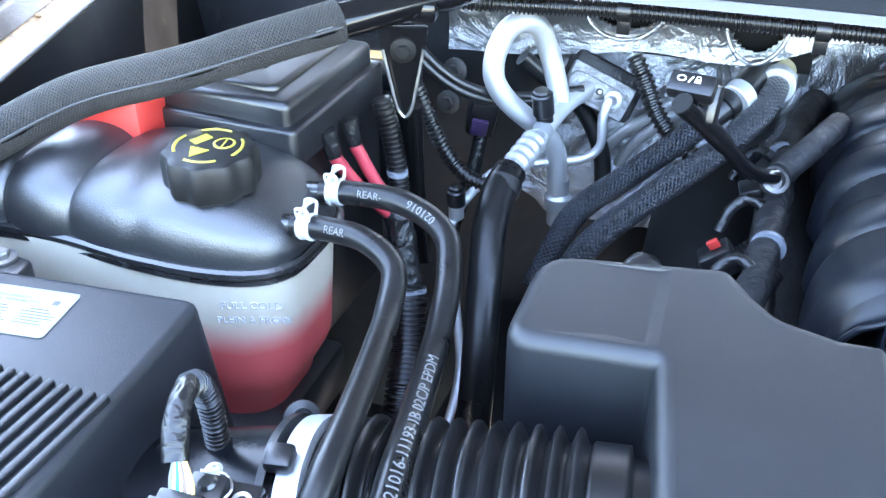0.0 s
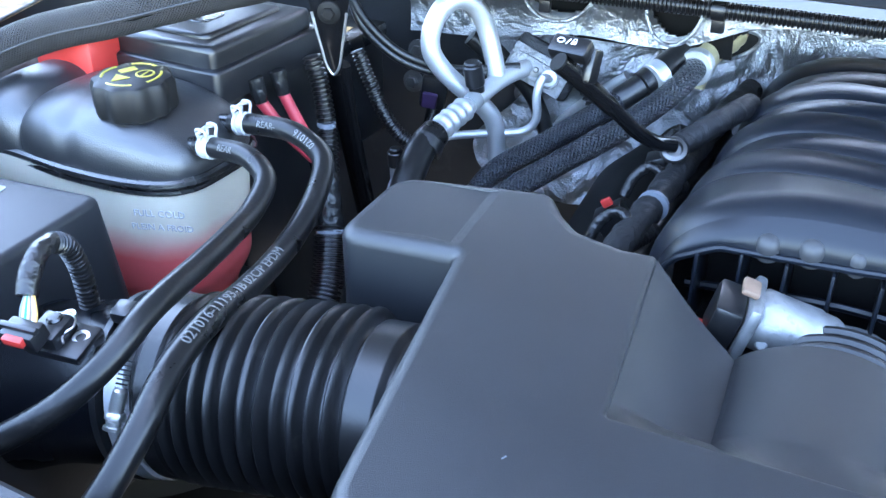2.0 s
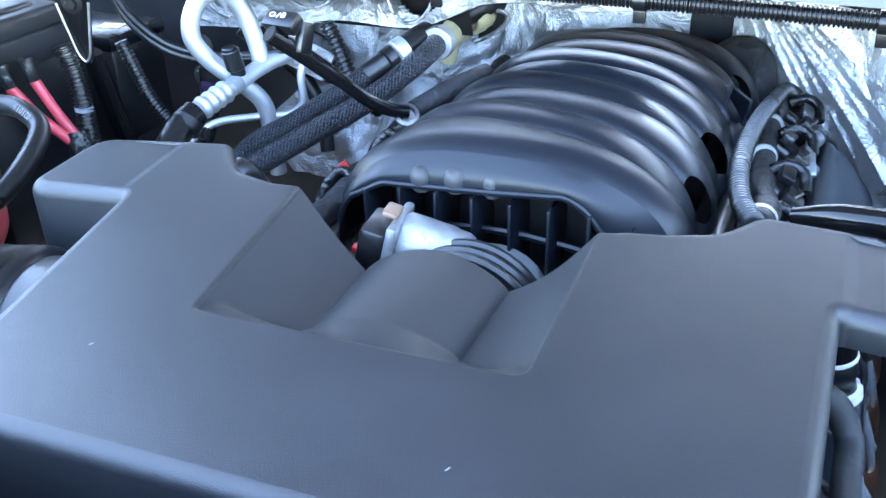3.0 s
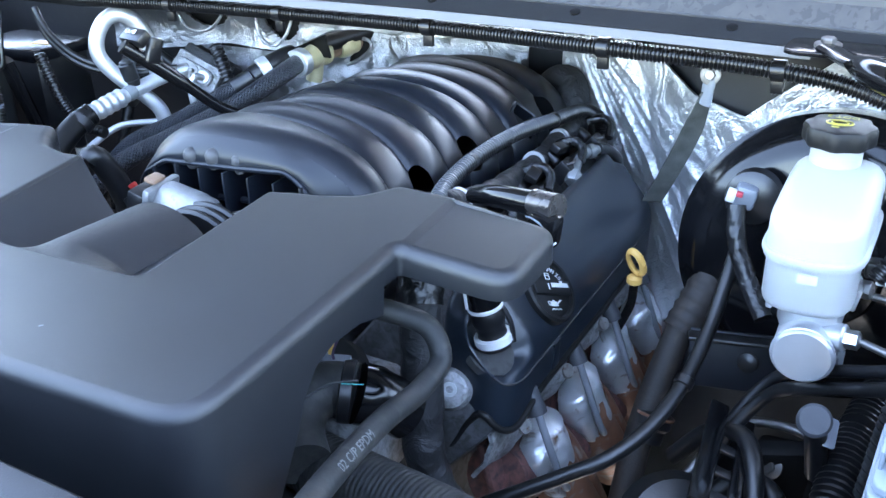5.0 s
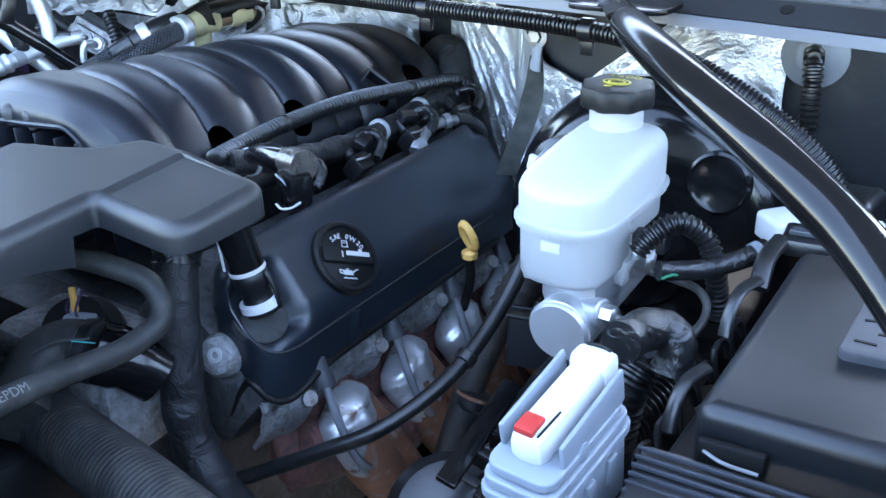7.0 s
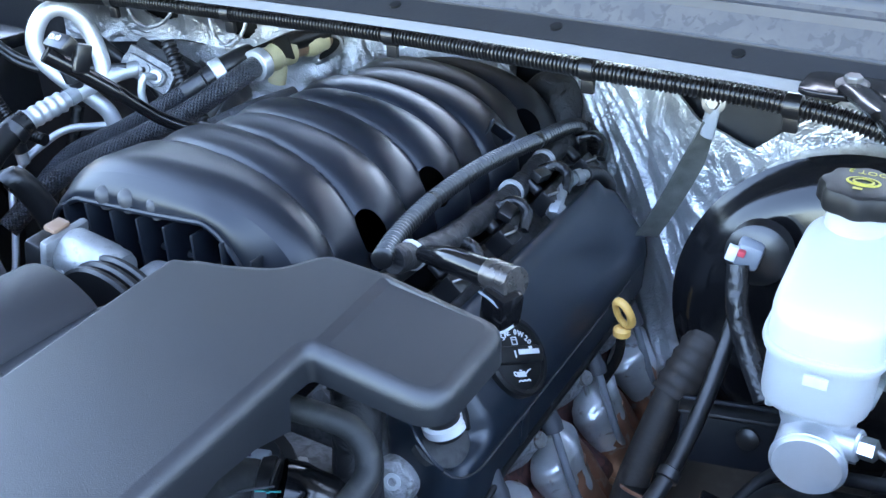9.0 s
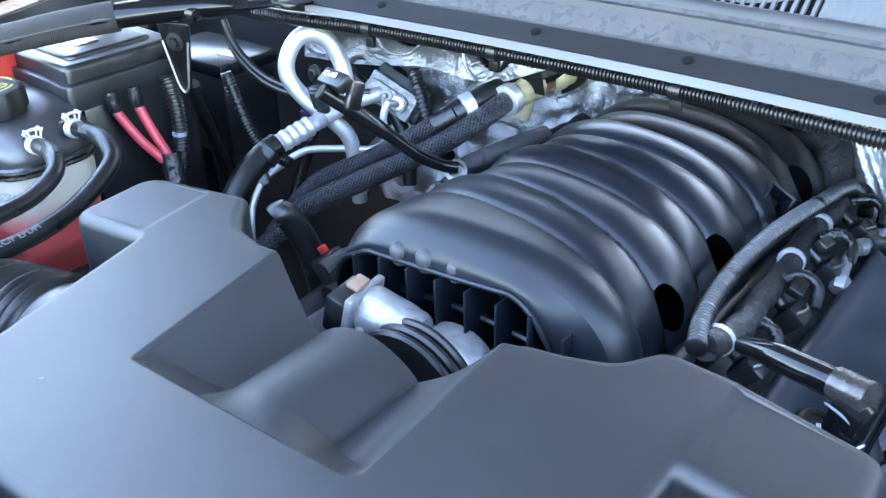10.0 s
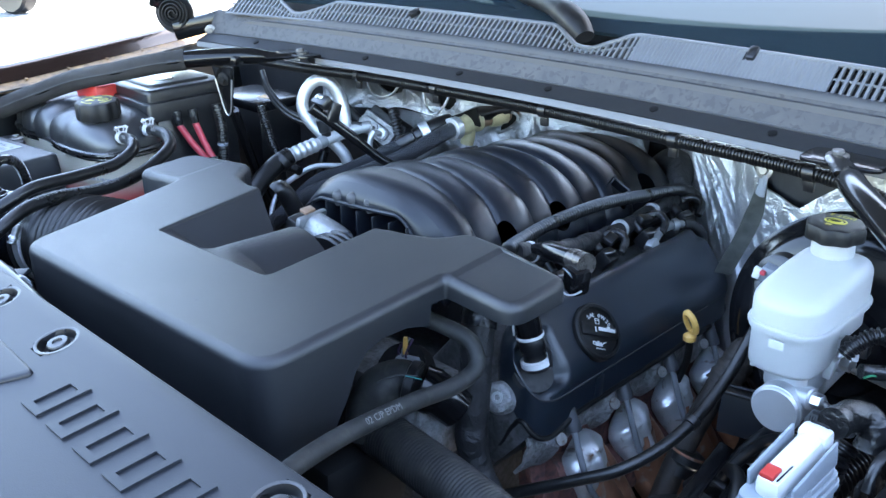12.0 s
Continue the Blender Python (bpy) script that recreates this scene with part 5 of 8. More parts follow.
for a0, a1 in ((20, 75), (105, 165), (200, 255), (285, 345)):
    arc = [(0.0235 * math.cos(radians(a0 + (a1 - a0) * i / 8)), 0.0235 * math.sin(radians(a0 + (a1 - a0) * i / 8)), 0) for i in range(9)]
    part("warning_arc", moved(tube(arc, 0.0011, 6, 0.004, flat=0.4), KM), M_YMARK, tcap, "yellow arc")
part("warning_triangle", moved(lathe([(0.0085, 0), (0.0085, 0.0005)], (0, 0, 0), (0, 0, 1), 3), KM @ pose(0.0105, 0.003, 0, 0, 0, -90)), M_YMARK, tcap, "yellow triangle")
part("warning_ring", moved(tube([(-0.010 + 0.007 * math.cos(t * math.pi / 8), 0.004 + 0.007 * math.sin(t * math.pi / 8), 0) for t in range(17)], 0.0010, 6, 0.003, flat=0.4), KM), M_YMARK, tcap, "yellow ring")
part("warning_book", moved(join(box((0.014, 0.008, 0.0005), (0.0, -0.011, 0), (0, 0, 8), 0), box((0.014, 0.0012, 0.0006), (-0.010, 0.004, 0), (0, 0, 40), 0)), KM), M_YMARK, tcap, "yellow symbol")

# hoses from the tank over the bellows
HA = [(-0.513, 0.506, 1.158), (-0.486, 0.507, 1.161), (-0.446, 0.503, 1.163), (-0.412, 0.490, 1.154), (-0.397, 0.460, 1.142), (-0.388, 0.420, 1.130), (-0.381, 0.380, 1.126), (-0.373, 0.340, 1.129), (-0.363, 0.290, 1.136), (-0.354, 0.247, 1.133), (-0.346, 0.213, 1.120), (-0.345, 0.184, 1.103), (-0.352, 0.15, 1.08), (-0.37, 0.10, 1.05)]
HB = [(-0.512, 0.462, 1.155), (-0.488, 0.460, 1.158), (-0.453, 0.452, 1.161), (-0.427, 0.437, 1.155), (-0.417, 0.406, 1.145), (-0.409, 0.370, 1.144), (-0.402, 0.335, 1.145), (-0.392, 0.275, 1.146), (-0.391, 0.235, 1.133), (-0.404, 0.208, 1.117), (-0.430, 0.185, 1.100), (-0.48, 0.15, 1.075), (-0.56, 0.12, 1.05)]
EYE0 = (-0.2, 0.0, 1.47)
for pts, r, marks in ((HA, 0.0088, (("REAR-", 0.032, 0.0075), ("021016", 0.098, 0.0085), ("021016-11193-1B 02C/P EPDM", 0.345, 0.0100))), (HB, 0.0085, (("REAR", 0.03, 0.0075),))):
    h = thing("coolant_hose", "black rubber coolant hose with white print arching from the tank", "hose", pts[0], group="tank hoses")
    tb_ = part("hose", tube(pts, r, 16), M_HOSE, h)
    for text, s, size in marks:
        part("print", print_on_tube(pts, r, text, s, size, angle_to(pts, min(0.9, (s - 0.05) / 0.62 if len(text) > 8 else s / 0.62), EYE0), flip=len(text) > 5), M_DIMMARK, tb_, "worn white hose print")
    p, d = Vector(pts[0]), (Vector(pts[1]) - Vector(pts[0])).normalized()
    cl = part("clamp", lathe([(r * 1.05, 0), (r * 1.14, 0.0005), (r * 1.14, 0.0030), (r * 1.04, 0.0034), (r * 1.04, 0.0070), (r * 1.14, 0.0074), (r * 1.14, 0.0100), (r * 1.05, 0.0105)], p + d * 0.006, d, 24), M_CLAMP, h, "grey-white spring clamp")
    for s in (-1, 1):
        e = p + d * 0.011 + Vector((0, s * 0.005, 0.0))
        part("ear", tube([e + Vector((-0.004, 0, r * 0.9)), e + Vector((-0.004, s * 0.002, r + 0.008)), e + Vector((0.004, s * 0.002, r + 0.008)), e + Vector((0.004, 0, r * 0.9))], 0.0012, 6, 0.002), M_CLAMP, cl, "bent wire ear")
    part("ear_bar", tube([p + d * 0.011 + Vector((0, -0.011, r + 0.006)), p + d * 0.011 + Vector((0, 0, r + 0.0085)), p + d * 0.011 + Vector((0, 0.011, r + 0.006))], 0.0016, 6, 0.003), M_CLAMP, cl)
    part("nipple", rod(p - d * 0.02, p + d * 0.01, r * 0.8), M_TANK, h)

# air filter box
AZ = 1.146
air = thing("air_filter_box", "black plastic air filter box with ribbed lid and paper label", "air filter box", (-0.68, 0.25, 1.05))
apts = rounded(V2((-0.500, -0.02), (-0.530, 0.374), (-0.720, 0.351), (-0.775, 0.344), (-0.775, -0.02)), [0.01, 0.012, 0.012, 0.02, 0.01])
part("lid", slab(apts, 1.02, AZ, 0.006, 0.012), M_COVER, air, "flat lid with a smooth band")
part("tray", slab(offset(apts, -0.012), 0.90, 1.022, 0.004), M_BOX, air)
for k in range(26):
    x = -0.760 + 0.0092 * k
    part("lid_rib", box((0.0048, 0.262, 0.005), (x, 0.146, AZ + 0.001), (0, 0, -1.5), 0.0012), M_COVER, air)
part("rear_tab", slab(rounded(V2((-0.74, 0.335), (-0.662, 0.340), (-0.672, 0.382), (-0.725, 0.388)), 0.01), 1.10, 1.137, 0.003), M_BOX, air)
part("lid_screw", bolt((-0.693, 0.375, 1.1375), (0, 0, 1), 0.006), M_BOLT, air)
lab = part("label", moved(slab(rounded(V2((-0.046, -0.0225), (0.046, -0.0225), (0.046, 0.0225), (-0.046, 0.0225)), 0.004), -0.0003, 0.0003, 0.0001), pose(-0.645, 0.321, AZ + 0.0006, 0, 0, 8.5)), M_LABEL, air, "white printed emission label")
LM = pose(-0.645, 0.321, AZ + 0.001, 0, 0, 8.5) @ Matrix.Scale(0.88, 4)
part("print", join(moved(letters("VEHICLE EMISSION", 0.0042, 0.00005), LM @ pose(-0.016, 0.013, 0)), moved(letters("CONTROL INFORMATION", 0.0042, 0.00005), LM @ pose(-0.021, 0.0085, 0))), M_INK, lab, "label heading")
rng = random.Random(4)
for k in range(6):
    for c in range(3):
        w = rng.uniform(0.014, 0.030)
        part("print_line", moved(box((w, 0.0013, 0.0001), (-0.035 + 0.034 * c + rng.uniform(-0.003, 0.003), 0.003 - 0.0032 * k, 0), edge=0), LM), M_INK, lab)
part("emblem_square", moved(box((0.005, 0.005, 0.0001), (0.040, 0.012, 0), edge=0), LM), M_INK, lab)
part("side_knob", lathe([(0.015, 0), (0.015, 0.008), (0.011, 0.011)], (-0.533, 0.315, 1.095), (1, 0, 0.1), 20), M_BOX, air)

# intake duct with the air flow sensor
duct = thing("intake_duct", "smooth black plastic intake duct with a worm-drive clamp", "intake duct", (-0.47, 0.26, 1.07))
DC = [(-0.545, 0.278, 1.033), (-0.480, 0.293, 1.0475), (-0.405, 0.3078, 1.0612)]
part("pipe", tube(DC, 0.0575, 40, 0.01, ends=[(0, 1.18), (0.15, 1.08), (0.35, 1.0), (1, 1.0)]), M_DUCT, duct, "round satin pipe")
dax = (Vector(DC[2]) - Vector(DC[1])).normalized()
part("clamp_band", lathe([(0.0615, 0), (0.0640, 0.0008), (0.0640, 0.0145), (0.0615, 0.0153)], Vector(DC[2]) - dax * 0.0190, dax, 48), M_ALU, duct, "bright steel clamp band")
CLP = Vector(DC[2]) - dax * 0.0115
SCR = CLP + Vector((0.0118, -0.0605, 0.0255))
part("clamp_screw", join(rod(SCR + Vector((0, 0.0075, 0.0130)), SCR + Vector((0, -0.0010, -0.0018)), 0.0046), lathe([(0.0058, 0), (0.0064, 0.001), (0.0064, 0.004), (0.0048, 0.0055), (0.0048, 0.0085), (0.0062, 0.0090), (0.0062, 0.0110)], SCR, (0.05, -0.50, -0.86), 20)), M_STEEL, duct, "clamp screw")
for k in range(12):
    a = radians(158 - 2.6 * k)
    part("band_slot", box((0.0085, 0.0013, 0.0006), list(CLP + Vector((-0.0122 * math.cos(a), 0.0630 * math.cos(a), 0.0642 * math.sin(a)))), (math.degrees(a) - 90, 0, 11), 0), M_DARK, duct, "punched band slot")
part("end_rim", lathe([(0.0575, 0), (0.0650, 0.001), (0.0650, 0.006), (0.0575, 0.007)], Vector(DC[2]) - dax * 0.0300, dax, 48), M_BOX, duct, "raised black rim")
part("rib_block", box((0.016, 0.016, 0.010), (-0.4300, 0.2900, 1.1240), (10, 0, 12), 0.003), M_BOX, duct)
maf = thing("air_flow_sensor", "black air flow sensor with red locking tab on the duct", "sensor", (-0.4420, 0.2400, 1.1255))
part("base", box((0.040, 0.028, 0.007), (-0.4430, 0.2510, 1.1225), (12, 0, 8), 0.002), M_BOX, maf)
part("body", box((0.020, 0.022, 0.013), (-0.4480, 0.2480, 1.1295), (12, 0, 8), 0.002), M_BOX, maf)
part("boss", rod((-0.4480, 0.2520, 1.1335), (-0.4480, 0.2510, 1.1390), 0.0052), M_TANK, maf)
part("screw", lathe([(0.0056, 0), (0.0056, 0.0022), (0.0034, 0.0024), (0.0032, 0.001)], (-0.4320, 0.2550, 1.1245), (0.1, -0.3, 1), 20), M_STEEL, maf, "bright hollow screw")
part("plug", box((0.024, 0.015, 0.013), (-0.4515, 0.2320, 1.1365), (15, 0, 8), 0.002), M_BOX, maf)
part("lock_tab", box((0.015, 0.006, 0.006), (-0.4505, 0.2235, 1.1375), (15, 0, 8), 0.0015), M_RED, maf, "red locking tab")
rng = random.Random(9)
for k, m in enumerate((M_GREY, M_CREAM, M_TEAL, M_CREAM, M_TAN, M_WHITE, M_YELLOW)):
    x = -0.4585 + 0.0021 * k
    part("wire", tube([(x, 0.236, 1.1415), (x - 0.0015, 0.240, 1.1480), (-0.4610 + 0.0009 * k, 0.247, 1.1555)], 0.0010, 6), m, maf)
part("side_plate", slab(rounded(V2((-0.4675, 0.2490), (-0.4240, 0.2450), (-0.4230, 0.2660), (-0.4640, 0.2680)), 0.003), 1.120, 1.1245, 0.001), M_BOX, maf, "flat sensor flange")
part("spring_clip", tube([(-0.4590, 0.2610, 1.1320), (-0.4440, 0.2620, 1.1340), (-0.4370, 0.2550, 1.1325), (-0.4385, 0.2470, 1.1305), (-0.4340, 0.2430, 1.1285)], 0.0008, 6, 0.002), M_STEEL, maf, "bent wire clip")
part("rear_screw", lathe([(0.0050, 0), (0.0050, 0.0022), (0.0030, 0.0024), (0.0028, 0.001)], (-0.4560, 0.2675, 1.1255), (0, -0.2, 1), 20), M_STEEL, maf, "bright hollow screw")
part("plug_rim", box((0.0270, 0.0040, 0.0045), (-0.4515, 0.2290, 1.1430), (15, 0, 8), 0.001), M_BOX, maf)
loopc = thing("sensor_harness", "taped corrugated harness looping behind the sensor", "wiring harness", (-0.4770, 0.2600, 1.1555))
part("taped_end", tube([(-0.4595, 0.2450, 1.1535), (-0.4650, 0.2560, 1.1645), (-0.4700, 0.2700, 1.1705), (-0.4750, 0.2840, 1.1675)], 0.0068, 14, ridge=lambda s: 1 + 0.06 * math.sin(s * 900)), M_TAPE, loopc, "shiny tape wrap")
part("loom", conduit([(-0.4740, 0.2810, 1.1685), (-0.4770, 0.2920, 1.1605), (-0.4780, 0.2990, 1.1435), (-0.4790, 0.3020, 1.1205), (-0.4810, 0.3030, 1.0855)], 0.0066, 0.0036), M_CONDUIT, loopc)

# bellows to the resonator
bel = thing("intake_bellows", "ribbed black rubber intake bellows joining duct and resonator", "intake bellows", (-0.3, 0.29, 1.07))
BP = [(-0.412, 0.3065, 1.0600), (-0.380, 0.3123, 1.0649), (-0.270, 0.3295, 1.0766), (-0.190, 0.3392, 1.0804)]
part("bellows", tube(BP, 0.0595, 56, 0.0016, ridge=lambda s: 0.92 + (0.17 * abs(math.sin(math.pi * (s - 0.022) / 0.0113)) ** 2.2 if 0.022 < s < 0.147 else (0.06 if s < 0.03 else (0.05 if s < 0.168 else -0.06)))), M_RUBBER, bel, "deep rubber convolutions", sharp=80)
part("cuff", lathe([(0.0605, 0), (0.0625, 0.002), (0.0625, 0.014), (0.0605, 0.016)], (-0.4060, 0.3076, 1.0610), (0.98, 0.18, 0.12), 48), M_RUBBER, bel, "smooth rubber cuff")

# fuse box with red battery terminal cover
fuse = thing("power_box", "black battery power box with wedge lid and red terminal cover", "battery box", (-0.66, 0.62, 1.1))
part("tray", slab(rounded(V2((-0.735, 0.538), (-0.548, 0.532), (-0.545, 0.69), (-0.675, 0.695)), 0.008), 1.156, 1.186, 0.003, 0.0), M_BOX, fuse, "deep black tray")
part("lid", slab(rounded(V2((-0.732, 0.545), (-0.556, 0.539), (-0.553, 0.685), (-0.668, 0.688)), 0.008), 1.184, 1.205, 0.006), M_BOX, fuse, "flat glossy lid")
part("lid_step", slab(rounded(V2((-0.700, 0.560), (-0.575, 0.556), (-0.573, 0.666), (-0.655, 0.668)), 0.01), 1.203, 1.2095, 0.004), M_BOX, fuse)
part("emblem", slab(rounded(V2((-0.650, 0.585), (-0.600, 0.583), (-0.600, 0.615), (-0.650, 0.617)), 0.006), 1.209, 1.2105, 0.0008), M_TANK, fuse, "embossed battery symbol")
part("terminal_cover", box((0.070, 0.04, 0.055), (-0.702, 0.524, 1.176), (0, 0, 2), 0.005), M_RED, fuse, "bright red terminal cover")
part("battery", box((0.17, 0.15, 0.19), (-0.64, 0.625, 1.06), (0, 0, 0), 0.006), M_BOX, fuse, "black battery case")
second = thing("relay_box", "black relay box on the inner fender beside the firewall", "relay box", (-0.6, 0.8, 1.1))
part("case", box((0.14, 0.09, 0.12), (-0.640, 0.800, 1.075), (0, 0, 0), 0.005), M_BOX, second)
part("cover", box((0.148, 0.098, 0.018), (-0.640, 0.800, 1.137), (0, 0, 0), 0.004), M_DUCT, second)
part("sticker", box((0.03, 0.02, 0.0006), (-0.60, 0.795, 1.1465), (0, 0, 10), 0), M_YELLOW, second, "small yellow sticker")

# red battery cables
for dx, dy in ((0.0, 0.0), (-0.006, -0.026)):
    pts = [(-0.540 + dx, 0.606 + dy, 1.168), (-0.536 + dx, 0.607 + dy, 1.145), (-0.522 + dx * 0.7, 0.612 + dy * 0.7, 1.112), (-0.506 + dx * 0.3, 0.618 + dy * 0.3, 1.082)]
    wv = thing("battery_cable", "pink-red battery cable with a black heat-shrink end", "cable", pts[0], group="battery cables")
    part("jacket", tube(pts[1:], 0.0056, 12), M_REDWIRE, wv, "pink-red jacket")
    part("heat_shrink", tube(pts[:2], 0.0074, 12, ends=[(0, 1.1), (0.7, 1), (1, 0.85)]), M_TAPE, wv, "black heat-shrink end")
lm = thing("battery_harness", "taped corrugated harness dropping below the battery cables", "wiring harness", (-0.5, 0.6, 1.0))
part("taped_length", tube([(-0.507, 0.618, 1.090), (-0.497, 0.612, 1.055), (-0.487, 0.600, 1.015)], 0.0125, 14, ridge=lambda s: 1 + 0.05 * math.sin(s * 700)), M_TAPE, lm)
part("loom", conduit([(-0.488, 0.601, 1.018), (-0.478, 0.575, 0.975), (-0.470, 0.535, 0.93), (-0.465, 0.50, 0.88)], 0.0145), M_CONDUIT, lm)
part("band", lathe([(0.0155, 0), (0.0155, 0.004)], (-0.486, 0.598, 1.012), (-0.2, 0.4, 0.9), 20), M_GREY, lm, "pale tape band")
loom2 = thing("loom", "black split loom beside the bracket", "wiring harness", (-0.52, 0.64, 1.1))
part("loom", conduit([(-0.528, 0.645, 1.172), (-0.520, 0.645, 1.140), (-0.512, 0.640, 1.10), (-0.505, 0.63, 1.06)], 0.0085), M_CONDUIT, loom2)
part("tie", lathe([(0.0095, 0), (0.0095, 0.004)], (-0.513, 0.64, 1.105), (0.1, 0, 1), 14), M_GREY, loom2)
cab = thing("cable_pair", "two glossy black cables curving to the firewall", "cable", (-0.52, 0.75, 1.15))
for k in (0, 1):
    part("cable", tube([(-0.560, 0.762, 1.205), (-0.540 - 0.004 * k, 0.760, 1.175 - 0.006 * k), (-0.500, 0.770, 1.140 - 0.008 * k), (-0.455, 0.80, 1.122 - 0.006 * k), (-0.40, 0.85, 1.118)], 0.0045, 10), M_RUBBER, cab)
loom3 = thing("loom", "black harness dropping from the relay box", "wiring harness", (-0.5, 0.72, 1.1))
part("loom", conduit([(-0.535, 0.735, 1.150), (-0.520, 0.735, 1.115), (-0.505, 0.735, 1.085), (-0.48, 0.735, 1.06), (-0.44, 0.74, 1.05)], 0.007), M_CONDUIT, loom3)

# wedge bracket with bolt, under the brace
brk = thing("brace_bracket", "gloss black pressed-steel tongue bracket with a flange bolt", "bracket", (-0.51, 0.66, 1.19))
tong = rounded(V2((-0.024, 0.036), (-0.006, -0.060), (0.006, -0.060), (0.024, 0.036)), [0.004, 0.007, 0.007, 0.004])
BM = pose(-0.511, 0.655, 1.203, 94, 0, 20) @ Matrix.Scale(0.9, 4)
part("plate", moved(slab(tong, -0.003, 0.001, 0.001), BM), M_SHINY, brk)
# bright steel bead paints the sky's gleam on the gloss black rim
part("rim", moved(tube([(-0.0185, 0.012, 0.002), (-0.012, -0.022, 0.0024), (-0.0055, -0.050, 0.0024), (0, -0.0565, 0.0024), (0.0055, -0.050, 0.0024), (0.012, -0.022, 0.0024), (0.0185, 0.012, 0.002)], 0.0015, 8, 0.004), BM), M_STEEL, brk, "raised rim in bright steel painting its sky gleam")
part("bolt", bolt(BM @ Vector((0, 0.012, 0.002)), BM.to_3x3() @ Vector((0, 0, 1)), 0.0062), M_DARK, brk, "large flange bolt")
part("arm", box((0.05, 0.02, 0.016), (-0.512, 0.668, 1.243), (0, 0, 12), 0.004), M_SHINY, brk)
part("strut", tube([(-0.514, 0.668, 1.16), (-0.526, 0.70, 1.07), (-0.535, 0.74, 0.95)], 0.014, 10, flat=0.5), M_SHINY, brk)


# ---- cross braces ----
def brace(side):
    s = side
    pts = [(s * 0.452, 0.766, 1.246), (s * 0.475, 0.735, 1.2425), (s * 0.502, 0.685, 1.248), (s * 0.545, 0.608, 1.248), (s * 0.575, 0.572, 1.243), (s * 0.635, 0.522, 1.228), (s * 0.70, 0.485, 1.212), (s * 0.745, 0.435, 1.190), (s * 0.778, 0.386, 1.170)]
    if s > 0:
        pts = [(0.452, 0.766, 1.246), (0.475, 0.735, 1.2425), (0.502, 0.684, 1.246), (0.545, 0.624, 1.247), (0.591, 0.570, 1.243), (0.650, 0.518, 1.230), (0.698, 0.490, 1.207), (0.740, 0.445, 1.186), (0.778, 0.386, 1.168)]
    b = thing("cross_brace", "gloss black tubular brace bolted from cowl to fender" if s > 0 else "gloss black tubular brace with woven black sleeve", "brace", (s * 0.6, 0.6, 1.24), group="engine bay braces")
    part("bar", tube(pts[1:], 0.0165 if s < 0 else 0.0142, 20, 0.01, flat=0.85, ends=[(0, 0.55), (0.08, 1), (0.93, 1), (1, 0.6)]), M_SHINY, b, "glossy black tube")
    part("tab", moved(slab(rounded(V2((-0.026, -0.022), (0.034, -0.020), (0.038, 0.018), (-0.024, 0.022)), 0.012), -0.002, 0.002, 0.001), pose(s * 0.452, 0.768, 1.2445, 4, 0, 0 if s > 0 else 180) @ Matrix.Scale(1.4, 4, (1, 0, 0))), M_SHINY, b, "flattened bolt tab")
    part("tab_neck", tube([(s * 0.455, 0.762, 1.2445), (s * 0.467, 0.745, 1.2435), (s * 0.484, 0.718, 1.2435)], 0.016, 14, flat=0.35), M_SHINY, b)
    part("tab_bolt", bolt((s * 0.4505, 0.767, 1.2475), (0, -0.08, 1), 0.0066), M_BOLT, b, "grey flange bolt")
    part("end_bolt", bolt((s * 0.782, 0.380, 1.176), (0, -0.1, 1), 0.009), M_STEEL, b)
    if s < 0:
        sl = pts[3:]
        part("sleeve", tube(sl, 0.0168, 24, 0.006, ridge=lambda q: 1 + 0.012 * math.sin(q * 42) + 0.010 * math.sin(q * 90 + 1)), M_WOVEN, b, "woven fabric sleeve")
        part("seam", tube([(x + 0.0119, y - 0.0147, z + 0.002) for x, y, z in sl], 0.0010, 6), M_SEAL, b, "stitched seam")


brace(-1)
brace(1)

# ---- long conduit along the cowl ----
CY, CZ = 0.826, 1.2145
cond = [(-0.70, 0.768, 1.222), (-0.5, 0.785, 1.216), (-0.36, 0.815, CZ), (-0.19, CY, CZ), (0.0, 0.830, 1.2145), (0.233, 0.816, 1.214), (0.406, 0.815, 1.209), (0.474, 0.81, 1.201), (0.556, 0.80, 1.172), (0.62, 0.80, 1.125), (0.66, 0.80, 1.06)]
hb = thing("cowl_harness", "long black corrugated conduit clipped under the cowl flange", "wiring harness", (0, CY, CZ))
part("loom", conduit(cond, 0.0079, 0.0040, 10), M_CONDUIT, hb)
for q in (-0.36, -0.19, 0.02, 0.233, 0.406):
    x = q
    y, z = np.interp(x, [p[0] for p in cond[:7]], [p[1] for p in cond[:7]]), np.interp(x, [p[0] for p in cond[:7]], [p[2] for p in cond[:7]])
    part("clip", join(lathe([(0.0105, -0.006), (0.0105, 0.006)], (x, y, z), (1, 0, 0), 14), box((0.012, 0.006, 0.016), (x, y, z - 0.014), edge=0.001)), M_CONDUIT, hb, "black plastic clip")

# ---- air conditioning lines ----
ac = thing("ac_suction_line", "silver aluminium air-conditioning line with a tall loop", "pipe", (-0.45, 0.8, 1.1))
LOOP = [(-0.415, 0.826, 1.108), (-0.424, 0.833, 1.132), (-0.434, 0.832, 1.164), (-0.442, 0.823, 1.186), (-0.453, 0.809, 1.1955), (-0.464, 0.796, 1.190), (-0.472, 0.783, 1.168), (-0.471, 0.779, 1.146), (-0.461, 0.786, 1.124), (-0.445, 0.797, 1.104), (-0.430, 0.812, 1.084), (-0.418, 0.825, 1.06), (-0.414, 0.828, 1.02), (-0.412, 0.83, 0.97)]
part("loop", tube(LOOP, 0.0104, 18, 0.004), M_ALU, ac, "bent silver tube")
